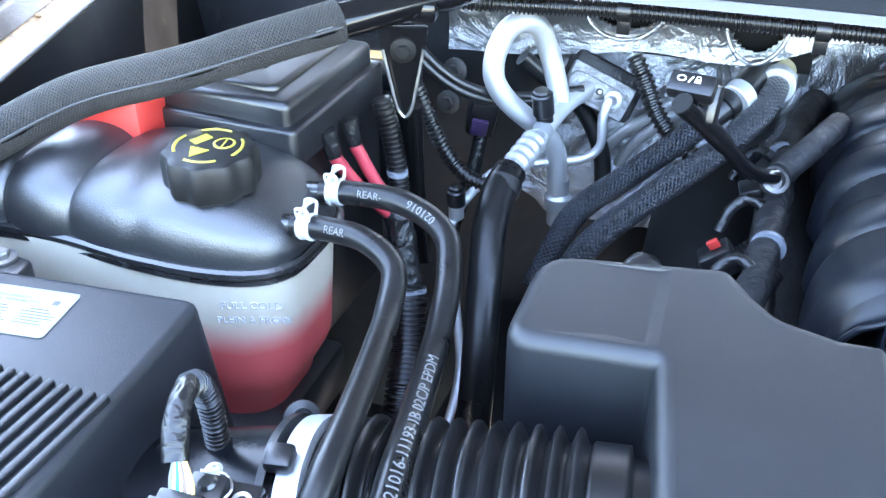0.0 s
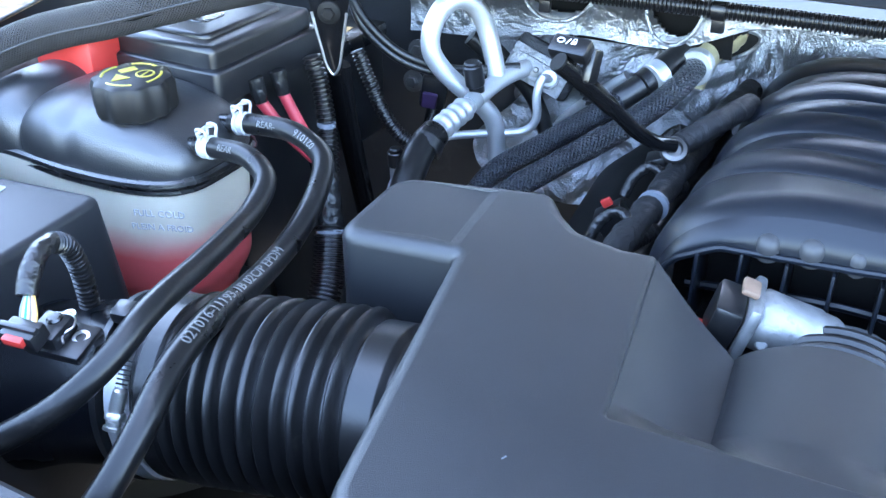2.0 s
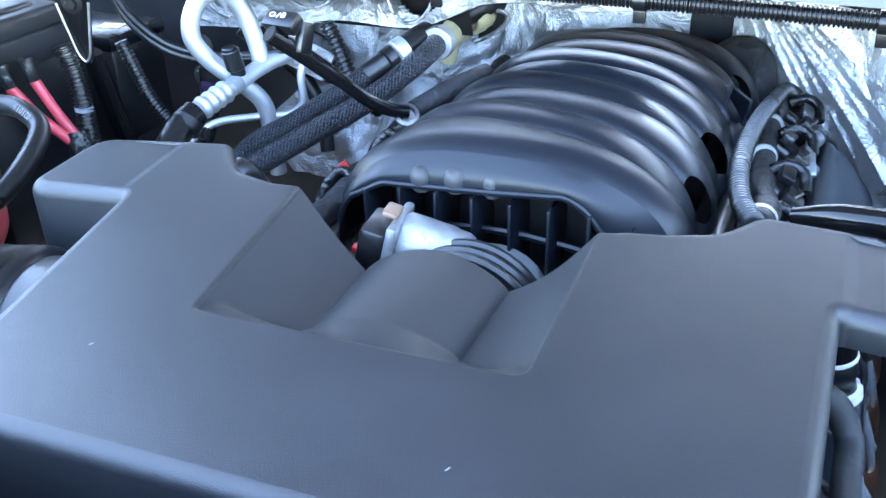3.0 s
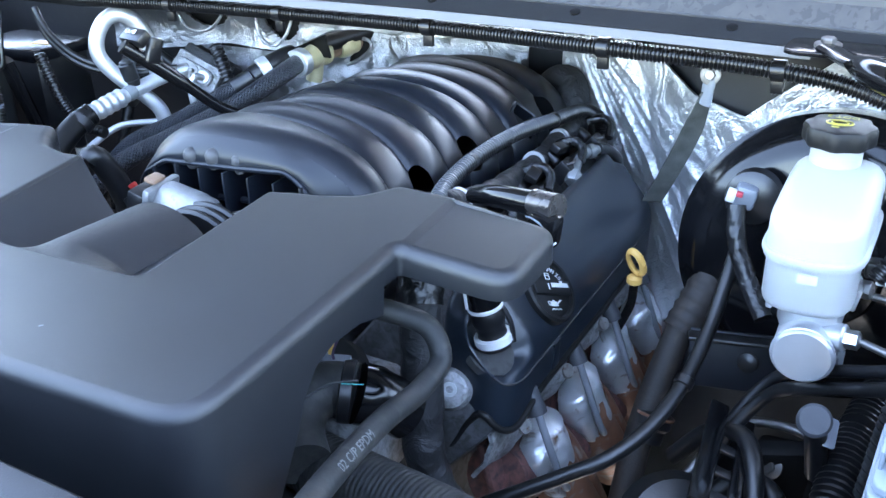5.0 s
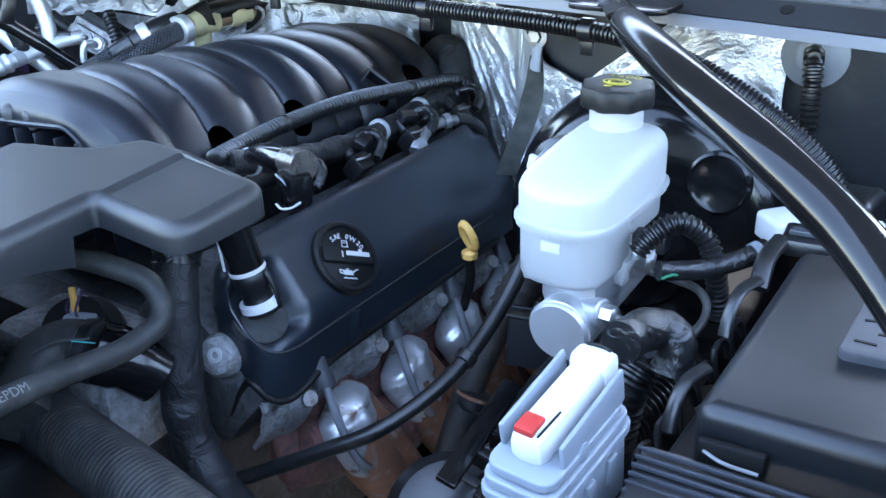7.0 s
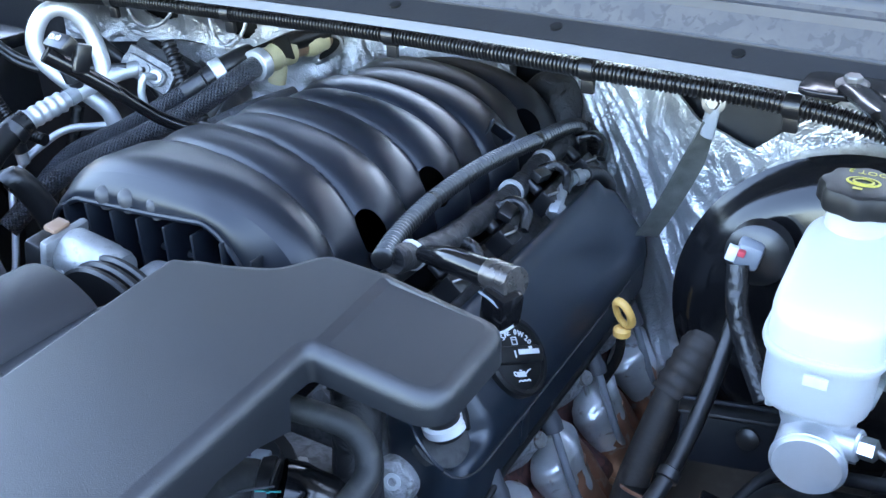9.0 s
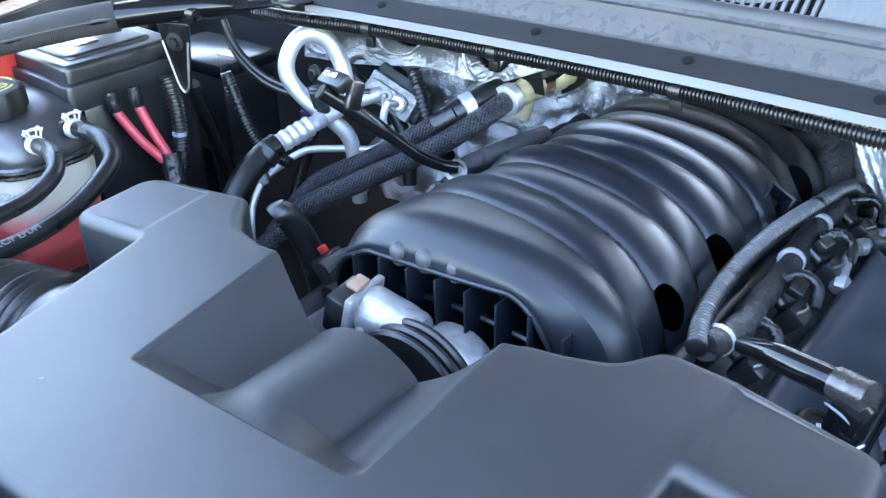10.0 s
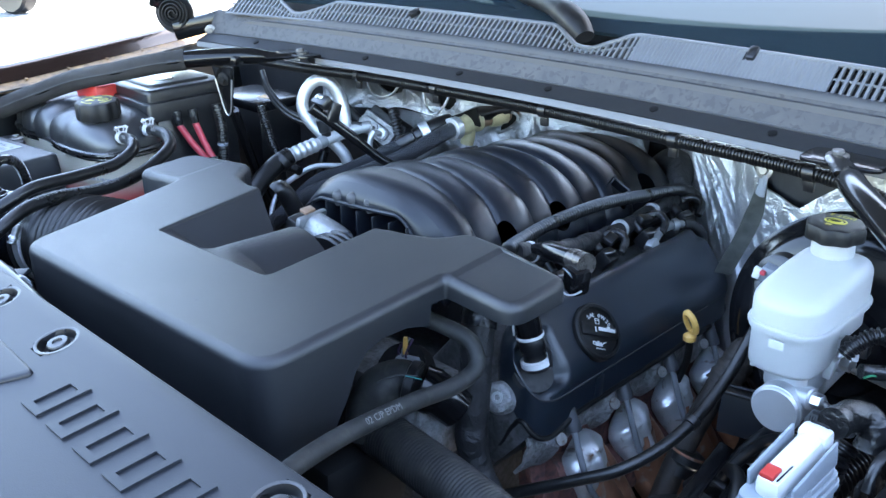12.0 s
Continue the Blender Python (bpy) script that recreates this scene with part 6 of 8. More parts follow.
COUP = [(-0.398, 0.866, 1.112), (-0.408, 0.842, 1.110), (-0.416, 0.815, 1.105), (-0.421, 0.780, 1.098), (-0.426, 0.745, 1.091)]
part("feed", tube(COUP, 0.0098, 16), M_ALU, ac)
part("crimp", tube([(-0.424, 0.765, 1.095), (-0.430, 0.735, 1.088), (-0.434, 0.712, 1.082)], 0.0125, 20, 0.002, ridge=lambda s: 1 + 0.07 * math.sin(s * 560)), M_ALU, ac, "ringed crimp sleeve")
part("tag", lathe([(0.0105, 0), (0.0105, 0.014)], (-0.421, 0.785, 1.099), (-0.1, -0.95, -0.2), 18), M_LABEL, ac, "printed paper tag")
part("service_port", join(rod((-0.421, 0.790, 1.10), (-0.422, 0.786, 1.118), 0.0085), rod((-0.422, 0.786, 1.114), (-0.424, 0.781, 1.138), 0.0105), rod((-0.424, 0.781, 1.137), (-0.4242, 0.7805, 1.141), 0.0085)), M_BOX, ac, "black service port cap")
part("lower_fitting", lathe([(0.012, 0), (0.0145, 0.004), (0.0145, 0.018), (0.011, 0.022), (0.011, 0.04)], (-0.412, 0.830, 0.985), (0, 0, 1), 20), M_ALU, ac)
ach = thing("ac_hose", "thick black rubber hose falling from the silver crimp", "hose", (-0.43, 0.7, 1.08))
part("hose", tube([(-0.433, 0.718, 1.084), (-0.436, 0.695, 1.076), (-0.432, 0.655, 1.055), (-0.422, 0.615, 1.02), (-0.414, 0.58, 0.97), (-0.41, 0.555, 0.90), (-0.41, 0.54, 0.80)], 0.0155, 20), M_HOSE, ach)
part("ferrule", lathe([(0.0158, 0), (0.0168, 0.001), (0.0168, 0.012), (0.0158, 0.013)], (-0.4345, 0.706, 1.0800), (-0.05, -0.85, -0.52), 24), M_BOX, ach, "black hose ferrule")
thin = thing("ac_liquid_line", "thin silver aluminium line with a capped service port", "pipe", (-0.45, 0.8, 1.04))
part("line", tube([(-0.371, 0.868, 1.102), (-0.373, 0.852, 1.108), (-0.376, 0.846, 1.092), (-0.376, 0.846, 1.060), (-0.388, 0.842, 1.047), (-0.43, 0.820, 1.044), (-0.470, 0.792, 1.040), (-0.487, 0.765, 1.025), (-0.496, 0.742, 1.010), (-0.492, 0.715, 0.985), (-0.475, 0.69, 0.93), (-0.46, 0.66, 0.88), (-0.455, 0.60, 0.84)], 0.0048, 12), M_ALU, thin)
part("port_base", rod((-0.494, 0.740, 1.008), (-0.494, 0.739, 1.026), 0.0078), M_ALU, thin)
part("port_cap", join(rod((-0.494, 0.739, 1.024), (-0.494, 0.738, 1.042), 0.0095), rod((-0.494, 0.738, 1.042), (-0.494, 0.738, 1.046), 0.007)), M_BOX, thin, "black port cap")
evb = thing("expansion_valve", "cast aluminium expansion valve block on a black seal", "expansion valve", (-0.37, 0.88, 1.12))
el, en = Vector((0.88, 0.20, -0.44)).normalized(), Vector((-0.1, -0.85, 0.5))
en = (en - el * en.dot(el)).normalized()
EVM = Matrix((el, en.cross(el), en)).transposed().to_4x4()
EVM.translation = (-0.390, 0.868, 1.110)
EVM = EVM @ Matrix.Scale(0.86, 4)
part("plate", moved(slab(rounded(V2((-0.036, -0.0135), (0.036, -0.0135), (0.036, 0.0135), (-0.036, 0.0135)), 0.0132), -0.006, 0.004, 0.002), EVM), M_CAST, evb, "oval cast plate")
part("block", moved(box((0.082, 0.042, 0.014), (0.004, 0.002, -0.011), edge=0.002), EVM), M_CAST, evb, "square aluminium block")
part("seal", moved(box((0.094, 0.058, 0.05), (0.010, 0.010, -0.040), edge=0.008), EVM), M_CLOTH, evb, "black foam seal")
part("stud", moved(join(rod((0.002, 0.001, 0.002), (0.002, 0.001, 0.016), 0.004), lathe([(0.0095, 0.003), (0.0095, 0.007), (0.006, 0.008)], (0.002, 0.001, 0), (0, 0, 1), 20)), EVM), M_BOLT, evb)
part("port_ring", moved(lathe([(0.0105, 0.003), (0.0105, 0.007), (0.008, 0.008)], (0.022, 0.0, 0), (0, 0, 1), 22), EVM), M_ALU, evb)
for q in ((-0.434, 0.952, 1.046), (-0.557, 0.905, 1.095), (-0.565, 0.905, 1.055), (-0.355, 0.962, 0.985)):
    part("wall_nut", bolt(q, (0, -1, 0.1), 0.008), M_BOLT, evb, "dark firewall nut")

# ---- heater hoses ----
for k, (pts, r) in enumerate((([(-0.219, 0.905, 1.1345), (-0.219, 0.882, 1.132), (-0.228, 0.848, 1.120), (-0.262, 0.80, 1.092), (-0.315, 0.735, 1.062), (-0.350, 0.68, 1.04), (-0.37, 0.62, 1.0)], 0.0125),
                             ([(-0.262, 0.846, 1.121), (-0.290, 0.815, 1.100), (-0.335, 0.770, 1.070), (-0.370, 0.72, 1.05), (-0.39, 0.66, 1.0)], 0.0120))):
    hh = thing("heater_hose", "braided black heater hose clamped at the firewall", "hose", pts[0], group="heater hoses")
    part("braid", tube(pts, r, 24, 0.005), M_BRAID, hh, "woven jacket")
    if k:
        part("end_cuff", tube(pts[:2], r * 1.06, 24, 0.005, ends=[(0, 1.0), (0.55, 1.0), (0.6, 0.9), (1, 0.9)]), M_RUBBER, hh, "smooth rubber end cuff")
    else:
        part("crimp_sleeve", tube([pts[0], Vector(pts[0]).lerp(Vector(pts[1]), 0.85)], r * 1.07, 24, 0.002, ridge=lambda q: 1 + 0.035 * math.sin(q * 900)), M_DIECAST, hh, "ringed silver crimp sleeve")
qc = thing("heater_connector", "aged cream plastic quick connector on the heater pipe", "pipe connector", (-0.21, 0.97, 1.13))
part("collar", tube([(-0.2195, 0.905, 1.1350), (-0.2195, 0.925, 1.1352), (-0.2185, 0.950, 1.1355)], 0.0155, 20, ridge=lambda s: 1 + (0.12 if int(s / 0.012) % 2 else -0.04)), M_CREAM, qc, "stepped cream collar")
part("end_collar", tube([(-0.212, 0.972, 1.1370), (-0.207, 0.988, 1.1380), (-0.203, 1.002, 1.139)], 0.0150, 20, ridge=lambda s: 1 + (0.10 if 0.008 < s < 0.020 else -0.04)), M_CREAM, qc, "cream end collar")
part("pipe", tube([(-0.2190, 0.945, 1.1355), (-0.214, 0.968, 1.1365), (-0.203, 1.00, 1.139), (-0.19, 1.05, 1.142)], 0.0125, 18), M_TAN, qc, "tan pipe into the wall")
part("clamp", lathe([(0.0178, 0), (0.019, 0.001), (0.019, 0.014), (0.0178, 0.015)], (-0.2190, 0.886, 1.1330), (0.0, 1, 0.05), 24), M_ALU, qc, "steel clamp")
part("drain", tube([(-0.220, 0.930, 1.130), (-0.222, 0.931, 1.114), (-0.225, 0.930, 1.100)], 0.0115, 14), M_CREAM, qc)
qd = thing("heater_connector", "black pipe end with a steel clamp on the second heater hose", "pipe connector", (-0.25, 0.87, 1.13))
part("end", tube([(-0.262, 0.846, 1.121), (-0.247, 0.872, 1.134), (-0.236, 0.905, 1.141), (-0.215, 0.96, 1.146), (-0.19, 1.05, 1.15)], 0.0140, 20), M_RUBBER, qd)
part("clamp", lathe([(0.0155, 0), (0.0165, 0.001), (0.0165, 0.013), (0.0155, 0.014)], (-0.253, 0.852, 1.1275), (0.5, 0.8, 0.35), 24), M_ALU, qd, "steel clamp")
for k in range(2):
    pp = thing("wall_pipe", "slim silver pipe running along the foil", "pipe", (-0.3, 0.93, 1.05), group="wall pipes")
    part("pipe", tube([(-0.30 + 0.02 * k, 0.925, 1.100), (-0.335 + 0.02 * k, 0.925, 1.07), (-0.375 + 0.022 * k, 0.93, 1.03), (-0.40 + 0.022 * k, 0.94, 0.98)], 0.006, 12), M_ALU, pp)
wl = thing("wall_loom", "black corrugated loom hanging on the foil", "wiring harness", (-0.3, 0.9, 1.13))
part("loom", conduit([(-0.3576, 0.8850, 1.1465), (-0.3434, 0.8800, 1.1236), (-0.3257, 0.8720, 1.0932), (-0.2969, 0.8600, 1.0668), (-0.2751, 0.8500, 1.0605)], 0.0085, 0.006), M_CONDUIT, wl)

# hood-side rod with lock symbol clip
rodt = thing("locking_rod", "glossy black bent rod in a clip with white lock symbols", "rod", (-0.25, 0.71, 1.15))
part("rod", tube([(-0.283, 0.657, 1.201), (-0.268, 0.681, 1.178), (-0.248, 0.713, 1.145), (-0.230, 0.742, 1.114), (-0.214, 0.764, 1.098), (-0.204, 0.775, 1.094)], 0.0076, 18, ends=[(0, 1.15), (0.45, 1.1), (0.5, 0.92), (1, 0.95)]), M_SHINY, rodt, "glossy bent rod")
# the rod is closed; a dark disc paints its hollow's shade
part("mouth", lathe([(0.0084, -0.002), (0.0084, 0.0012), (0.0066, 0.0012)], (-0.283, 0.657, 1.201), (-0.43, -0.58, 0.66), 20), M_DARK, rodt, "dark disc painting the shaded hollow of the rod end")
part("clip", box((0.036, 0.019, 0.014), (-0.279, 0.674, 1.208), (35, 0, -8), 0.003), M_BOX, rodt)
part("clip_leg", box((0.010, 0.018, 0.03), (-0.262, 0.682, 1.193), (-20, 0, -8), 0.003), M_BOX, rodt)
part("symbol", moved(join(tube([(0.004 * math.cos(t * math.pi / 5), 0.003 * math.sin(t * math.pi / 5), 0) for t in range(11)], 0.0008, 6, 0.002), box((0.0015, 0.008, 0.0006), (0.009, 0, 0), (0, 0, -25), 0), box((0.006, 0.004, 0.0006), (0.016, -0.001, 0), edge=0), tube([(0.014, 0.001, 0), (0.0145, 0.004, 0), (0.0175, 0.004, 0), (0.018, 0.001, 0)], 0.0006, 6, 0.002)), pose(-0.2875, 0.6715, 1.2155, 35, 0, -8) @ Matrix.Scale(0.78, 4)), M_WMARK, rodt, "white lock symbols")
part("eye", lathe([(0.013, 0), (0.013, 0.006), (0.009, 0.007), (0.008, 0.002)], (-0.205, 0.776, 1.088), (0.3, -0.6, 0.7), 20), M_BOLT, rodt)
part("sleeve", tube([(-0.200, 0.785, 1.092), (-0.175, 0.83, 1.104), (-0.155, 0.88, 1.108)], 0.012, 14), M_CLOTH, rodt, "matt cloth sleeve")

# injector connectors left bank
for k, y in enumerate((0.605, 0.705)):
    inj = thing("injector_plug", "black wiring plug with a red lock beside the manifold", "connector", (-0.24, y, 1.05), group="injector plugs")
    part("body", box((0.03, 0.024, 0.026), (-0.236, y, 1.040), (0, -35, 12), 0.003), M_BOX, inj)
    part("lock", box((0.010, 0.005, 0.008), (-0.243, y - 0.003, 1.057), (0, -35, 12), 0.001), M_RED, inj, "red lock")
    part("loom", conduit([(-0.225, y + 0.005, 1.04), (-0.205, y + 0.03, 1.05), (-0.19, y + 0.07, 1.055)], 0.007), M_CONDUIT, inj)
rl = thing("fuel_rail", "dark fuel rail along the manifold", "fuel rail", (-0.2, 0.75, 1.04))
part("rail", tube([(-0.195, 0.56, 1.040), (-0.195, 0.78, 1.040), (-0.195, 0.98, 1.03)], 0.010, 12), M_BOX, rl)
blk = thing("breather_elbow", "smooth black breather elbow at the resonator edge", "hose", (-0.2913, 0.5871, 1.0857))
part("hose", tube([(-0.2913, 0.5871, 1.0857), (-0.2884, 0.5920, 1.0893), (-0.2791, 0.6060, 1.0616), (-0.2722, 0.6140, 1.0269), (-0.2696, 0.6180, 0.9933)], 0.0138, 20), M_RUBBER, blk)
part("end_ring", lathe([(0.0140, 0), (0.0150, 0.002), (0.0150, 0.007), (0.0140, 0.009)], (-0.2722, 0.6140, 1.0269), (0.05, 0.2, -0.95), 24), M_BOX, blk)

# ---- brake hydraulics ----
bst = thing("brake_booster", "glossy black round brake booster behind the fluid reservoir", "brake booster", (0.47, 0.82, 1.03))
BO, BN = (0.475, 0.812, 1.022), (0, -1, 0.09)
part("shell", lathe([(0.142, -0.085), (0.150, -0.03), (0.150, -0.012), (0.141, -0.006), (0.136, 0.004), (0.124, 0.014), (0.112, 0.018), (0.055, 0.022), (0.050, 0.034)], BO, BN, 72), M_SHINY, bst, "pressed black shell", sharp=55)
part("dimple", lathe([(0.027, 0.014), (0.027, 0.0215), (0.0245, 0.0235), (0.021, 0.0215), (0.0, 0.0215)], (0.541, 0.812, 1.098), BN, 32), M_SHINY, bst, "round pressed dimple")
part("vacuum_port", join(lathe([(0.026, 0.010), (0.026, 0.028), (0.020, 0.032)], (0.405, 0.795, 1.095), BN, 24)), M_BOX, bst)
bmc = thing("master_cylinder", "cast aluminium brake master cylinder", "master cylinder", (0.48, 0.68, 1.03))
part("barrel", lathe([(0.0225, 0), (0.0245, 0.003), (0.0245, 0.04), (0.022, 0.045), (0.022, 0.15)], (0.4850, 0.6145, 1.0295), (-0.03, 1, 0.03), 36), M_ALU, bmc)
part("rim_bead", lathe([(0.0240, 0), (0.0256, 0.001), (0.0256, 0.0025), (0.0240, 0.0035)], (0.4850, 0.6175, 1.0296), (-0.03, 1, 0.03), 36), M_ALU, bmc)
part("neck", box((0.050, 0.075, 0.040), (0.4830, 0.670, 1.058), edge=0.010), M_ALU, bmc)
for dy, dz in ((0.0, 0.0), (0.062, 0.016)):
    part("outlet", rod((0.492, 0.639 + dy, 1.042 + dz), (0.5140, 0.634 + dy, 1.045 + dz), 0.0115), M_ALU, bmc)
    part("nut", lathe([(0.008, 0), (0.008, 0.010), (0.005, 0.012)], (0.5135, 0.6340 + dy, 1.045 + dz), (1, -0.15, 0.1), 6), M_STEEL, bmc)
rsv = thing("brake_reservoir", "translucent white brake fluid reservoir with black cap", "fluid reservoir", (0.48, 0.66, 1.1))
rpts = rounded(V2((0.4425, 0.6095), (0.5155, 0.6095), (0.5170, 0.690), (0.5170, 0.752), (0.4425, 0.752), (0.4425, 0.690)), [0.032, 0.032, 0.02, 0.028, 0.028, 0.02], 7)
low_pts = rounded(V2((0.4435, 0.6110), (0.5145, 0.6110), (0.5145, 0.695), (0.4435, 0.695)), 0.031, 7)
up_ = slab(rpts, 1.117, 1.160, 0.014, 0.0, 5)
for v in up_.verts:
    v.co.z -= (0.14 * max(0.0, 0.700 - v.co.y) + 0.10 * max(0.0, 0.640 - v.co.y)) * max(0, (v.co.z - 1.119) / 0.041)
part("upper", up_, M_MILK, rsv, "cloudy white upper half", sharp=50)
part("seam", slab(offset(rpts, -0.0035), 1.1145, 1.1185, 0.0018), M_MILK, rsv, "welded flange")
part("seam_lip", slab(offset(rpts, -0.0020), 1.1105, 1.1150, 0.0015), M_MILK, rsv, "rounded lip under the flange")
part("lower", moved(slab(low_pts, -1.1130, -1.0665, 0.008, 0.0, 4), Matrix.Diagonal((1, 1, -1, 1))), M_MILK, rsv, "fluid-filled lower half")
part("rear_chamber", moved(slab(rounded(V2((0.452, 0.680), (0.5160, 0.680), (0.5160, 0.738), (0.452, 0.738)), 0.016, 5), -1.1130, -1.088, 0.006, 0.0, 3), Matrix.Diagonal((1, 1, -1, 1))), M_MILK, rsv, "stepped rear chamber")
part("fluid", moved(slab(offset(low_pts, 0.005), -1.104, -1.074, 0.008, 0.0, 4), Matrix.Diagonal((1, 1, -1, 1))), M_LABEL, rsv, "pale brake fluid")
part("neck", lathe([(0.0210, 0), (0.0210, 0.03)], (0.475, 0.7270, 1.150), (0, 0, 1), 30), M_MILK, rsv)
scal2 = lambda a, i: 1 + 0.05 * math.cos(8 * a)  # noqa: E731
rcap = part("cap", lathe([(0.0270, 0), (0.0284, 0.002), (0.0284, 0.0125), (0.0268, 0.0158), (0.0240, 0.0165)], (0.475, 0.7270, 1.1765), (0, -0.02, 1), 80, scal2), M_CAP, rsv, "lobed black cap with yellow print")
part("print", moved(letters("DOT 3", 0.009, 0.0001), pose(0.488, 0.746, 1.1937, 0, 0, 178)), M_YMARK, rcap, "yellow fluid grade print")
for r in (0.0105, 0.0065):
    part("brake_ring", moved(tube([(r * math.cos(t * math.pi / 8), 0.7 * r * math.sin(t * math.pi / 8), 0) for t in range(17)], 0.0010, 6, 0.003, flat=0.4), pose(0.474, 0.727, 1.1937)), M_YMARK, rcap, "yellow ring")
part("mark", box((0.006, 0.003, 0.0003), (0.472, 0.7145, 1.1935), edge=0), M_YMARK, rcap, "small yellow mark")
part("level_label", box((0.0150, 0.0008, 0.0080), (0.4800, 0.6105, 1.1015), edge=0), M_WMARK, rsv, "small white level mark")
part("float_plug", box((0.026, 0.016, 0.014), (0.5287, 0.6800, 1.0900), (0, 0, 5), 0.002), M_BOX, rsv, "black level sensor plug")
part("plug_latch", box((0.010, 0.004, 0.008), (0.5310, 0.6705, 1.0840), (0, 0, 5), 0.001), M_WHITE, rsv, "white plug latch")
part("mount_tab", box((0.006, 0.010, 0.014), (0.4530, 0.628, 1.0700), edge=0.002), M_MILK, rsv)
part("mount_tab", box((0.010, 0.012, 0.022), (0.5120, 0.668, 1.0660), (0, 10, 0), 0.002), M_MILK, rsv)
bar_tag = thing("barcode_tag", "cream paper tag with dark bars behind the master cylinder", "tag", (0.4974, 0.7062, 0.9817))
TAG = pose(0.4974, 0.7062, 0.9817, -20, 4, 10)
part("paper", moved(box((0.030, 0.0010, 0.018), edge=0.0004), TAG), M_LABEL, bar_tag, "cream paper")
for k in range(9):
    part("bar", moved(box((0.0010 + 0.0006 * (k % 2), 0.0004, 0.008), (-0.0100 + 0.0025 * k, -0.0009, -0.0030), edge=0), TAG), M_INK, bar_tag)
part("bar", moved(box((0.018, 0.0004, 0.003), (0, -0.0009, 0.0052), edge=0), TAG), M_INK, bar_tag, "unreadable print line")
for k, pts in enumerate(([(0.525, 0.6325, 1.046), (0.560, 0.618, 1.042), (0.60, 0.60, 1.02), (0.61, 0.59, 0.97)], [(0.5240, 0.6940, 1.0570), (0.5483, 0.6900, 1.0570), (0.5673, 0.6800, 1.0592), (0.5802, 0.6650, 1.0572), (0.5833, 0.6500, 1.0515), (0.5815, 0.6300, 1.0482), (0.578, 0.61, 1.03)])):
    bl = thing("brake_line", "slim dark steel brake line from the master cylinder", "brake line", pts[0], group="brake lines")
    part("line", tube(pts, 0.0032, 10), M_BOLT, bl)
fl = thing("float_harness", "corrugated loom from the reservoir level sensor", "wiring harness", (0.57, 0.66, 1.08))
part("loom", conduit([(0.526, 0.660, 1.088), (0.532, 0.665, 1.098), (0.548, 0.680, 1.109), (0.565, 0.690, 1.098), (0.574, 0.692, 1.077), (0.580, 0.70, 1.03)], 0.0075), M_CONDUIT, fl)
part("taped", tube([(0.545, 0.655, 1.080), (0.570, 0.680, 1.077), (0.595, 0.700, 1.084), (0.604, 0.715, 1.088)], 0.0075, 12), M_TAPE, fl)
part("tape_band", lathe([(0.0085, 0), (0.0085, 0.006)], (0.598, 0.704, 1.0855), (0.55, 0.8, 0.2), 16), M_GREY, fl, "pale tape end")
part("wire", tube([(0.552, 0.645, 1.080), (0.556, 0.654, 1.080), (0.560, 0.664, 1.076)], 0.0011, 6), M_GREEN, fl, "thin green wire")
vs = thing("vacuum_sensor", "grey vacuum sensor plug on the booster", "sensor", (0.40, 0.76, 1.1))
part("plug", box((0.020, 0.020, 0.022), (0.400, 0.760, 1.102), (0, 12, 8), 0.004), M_GREY, vs)
part("face", box((0.008, 0.006, 0.013), (0.389, 0.749, 1.105), (0, 12, 8), 0.001), M_WHITE, vs)
part("dot", box((0.006, 0.006, 0.005), (0.397, 0.746, 1.108), (0, 12, 8), 0.001), M_REDWIRE, vs)
part("lead", tube([(0.395, 0.75, 1.095), (0.402, 0.735, 1.065), (0.418, 0.722, 1.035), (0.44, 0.70, 1.01)], 0.009, 12), M_TAPE, vs)

# shift cable boot and lines right of the engine
sb = thing("steering_shaft", "dark steering shaft with a rubber boot", "steering shaft", (0.37, 0.8, 0.95))
part("boot", tube([(0.385, 0.84, 1.02), (0.365, 0.80, 0.975), (0.35, 0.77, 0.935)], 0.020, 18, 0.003, ridge=lambda s: 1 + 0.05 * math.sin(s * 500)), M_SILTBOOT, sb)
part("shaft", tube([(0.35, 0.77, 0.94), (0.335, 0.72, 0.86), (0.33, 0.66, 0.76)], 0.015, 16), M_SILTBOOT, sb)
bt = thing("vacuum_tube", "smooth black bent tube rising beside the exhaust", "hose", (0.4, 0.6, 0.96))
part("tube", tube([(0.200, 0.462, 0.851), (0.240, 0.484, 0.871), (0.280, 0.505, 0.891), (0.320, 0.527, 0.911), (0.352, 0.548, 0.927), (0.375, 0.585, 0.943), (0.389, 0.635, 0.964), (0.396, 0.69, 0.997), (0.400, 0.75, 1.05)], 0.0068, 16), M_RUBBER, bt)
part("joint_collar", lathe([(0.015, 0), (0.021, 0.003), (0.021, 0.016), (0.017, 0.020), (0.017, 0.034)], (0.3435, 0.7240, 0.8620), (-0.12, -0.45, -0.88), 22), M_BOX, sb, "black joint collar")
part("joint_band", lathe([(0.0212, 0), (0.0220, 0.0006), (0.0220, 0.0030), (0.0212, 0.0036)], (0.3432, 0.7225, 0.8590), (-0.12, -0.45, -0.88), 22), M_HEATED, sb, "rusty band")
part("tube_clip", lathe([(0.0076, -0.005), (0.0090, -0.004), (0.0090, 0.004), (0.0076, 0.005)], (0.389, 0.635, 0.964), (0.15, 0.85, 0.45), 18), M_BOX, bt, "black clip round the tube")
gs = thing("ground_strap", "flat braided ground strap hanging on the foil", "ground strap", (0.33, 0.86, 1.15))
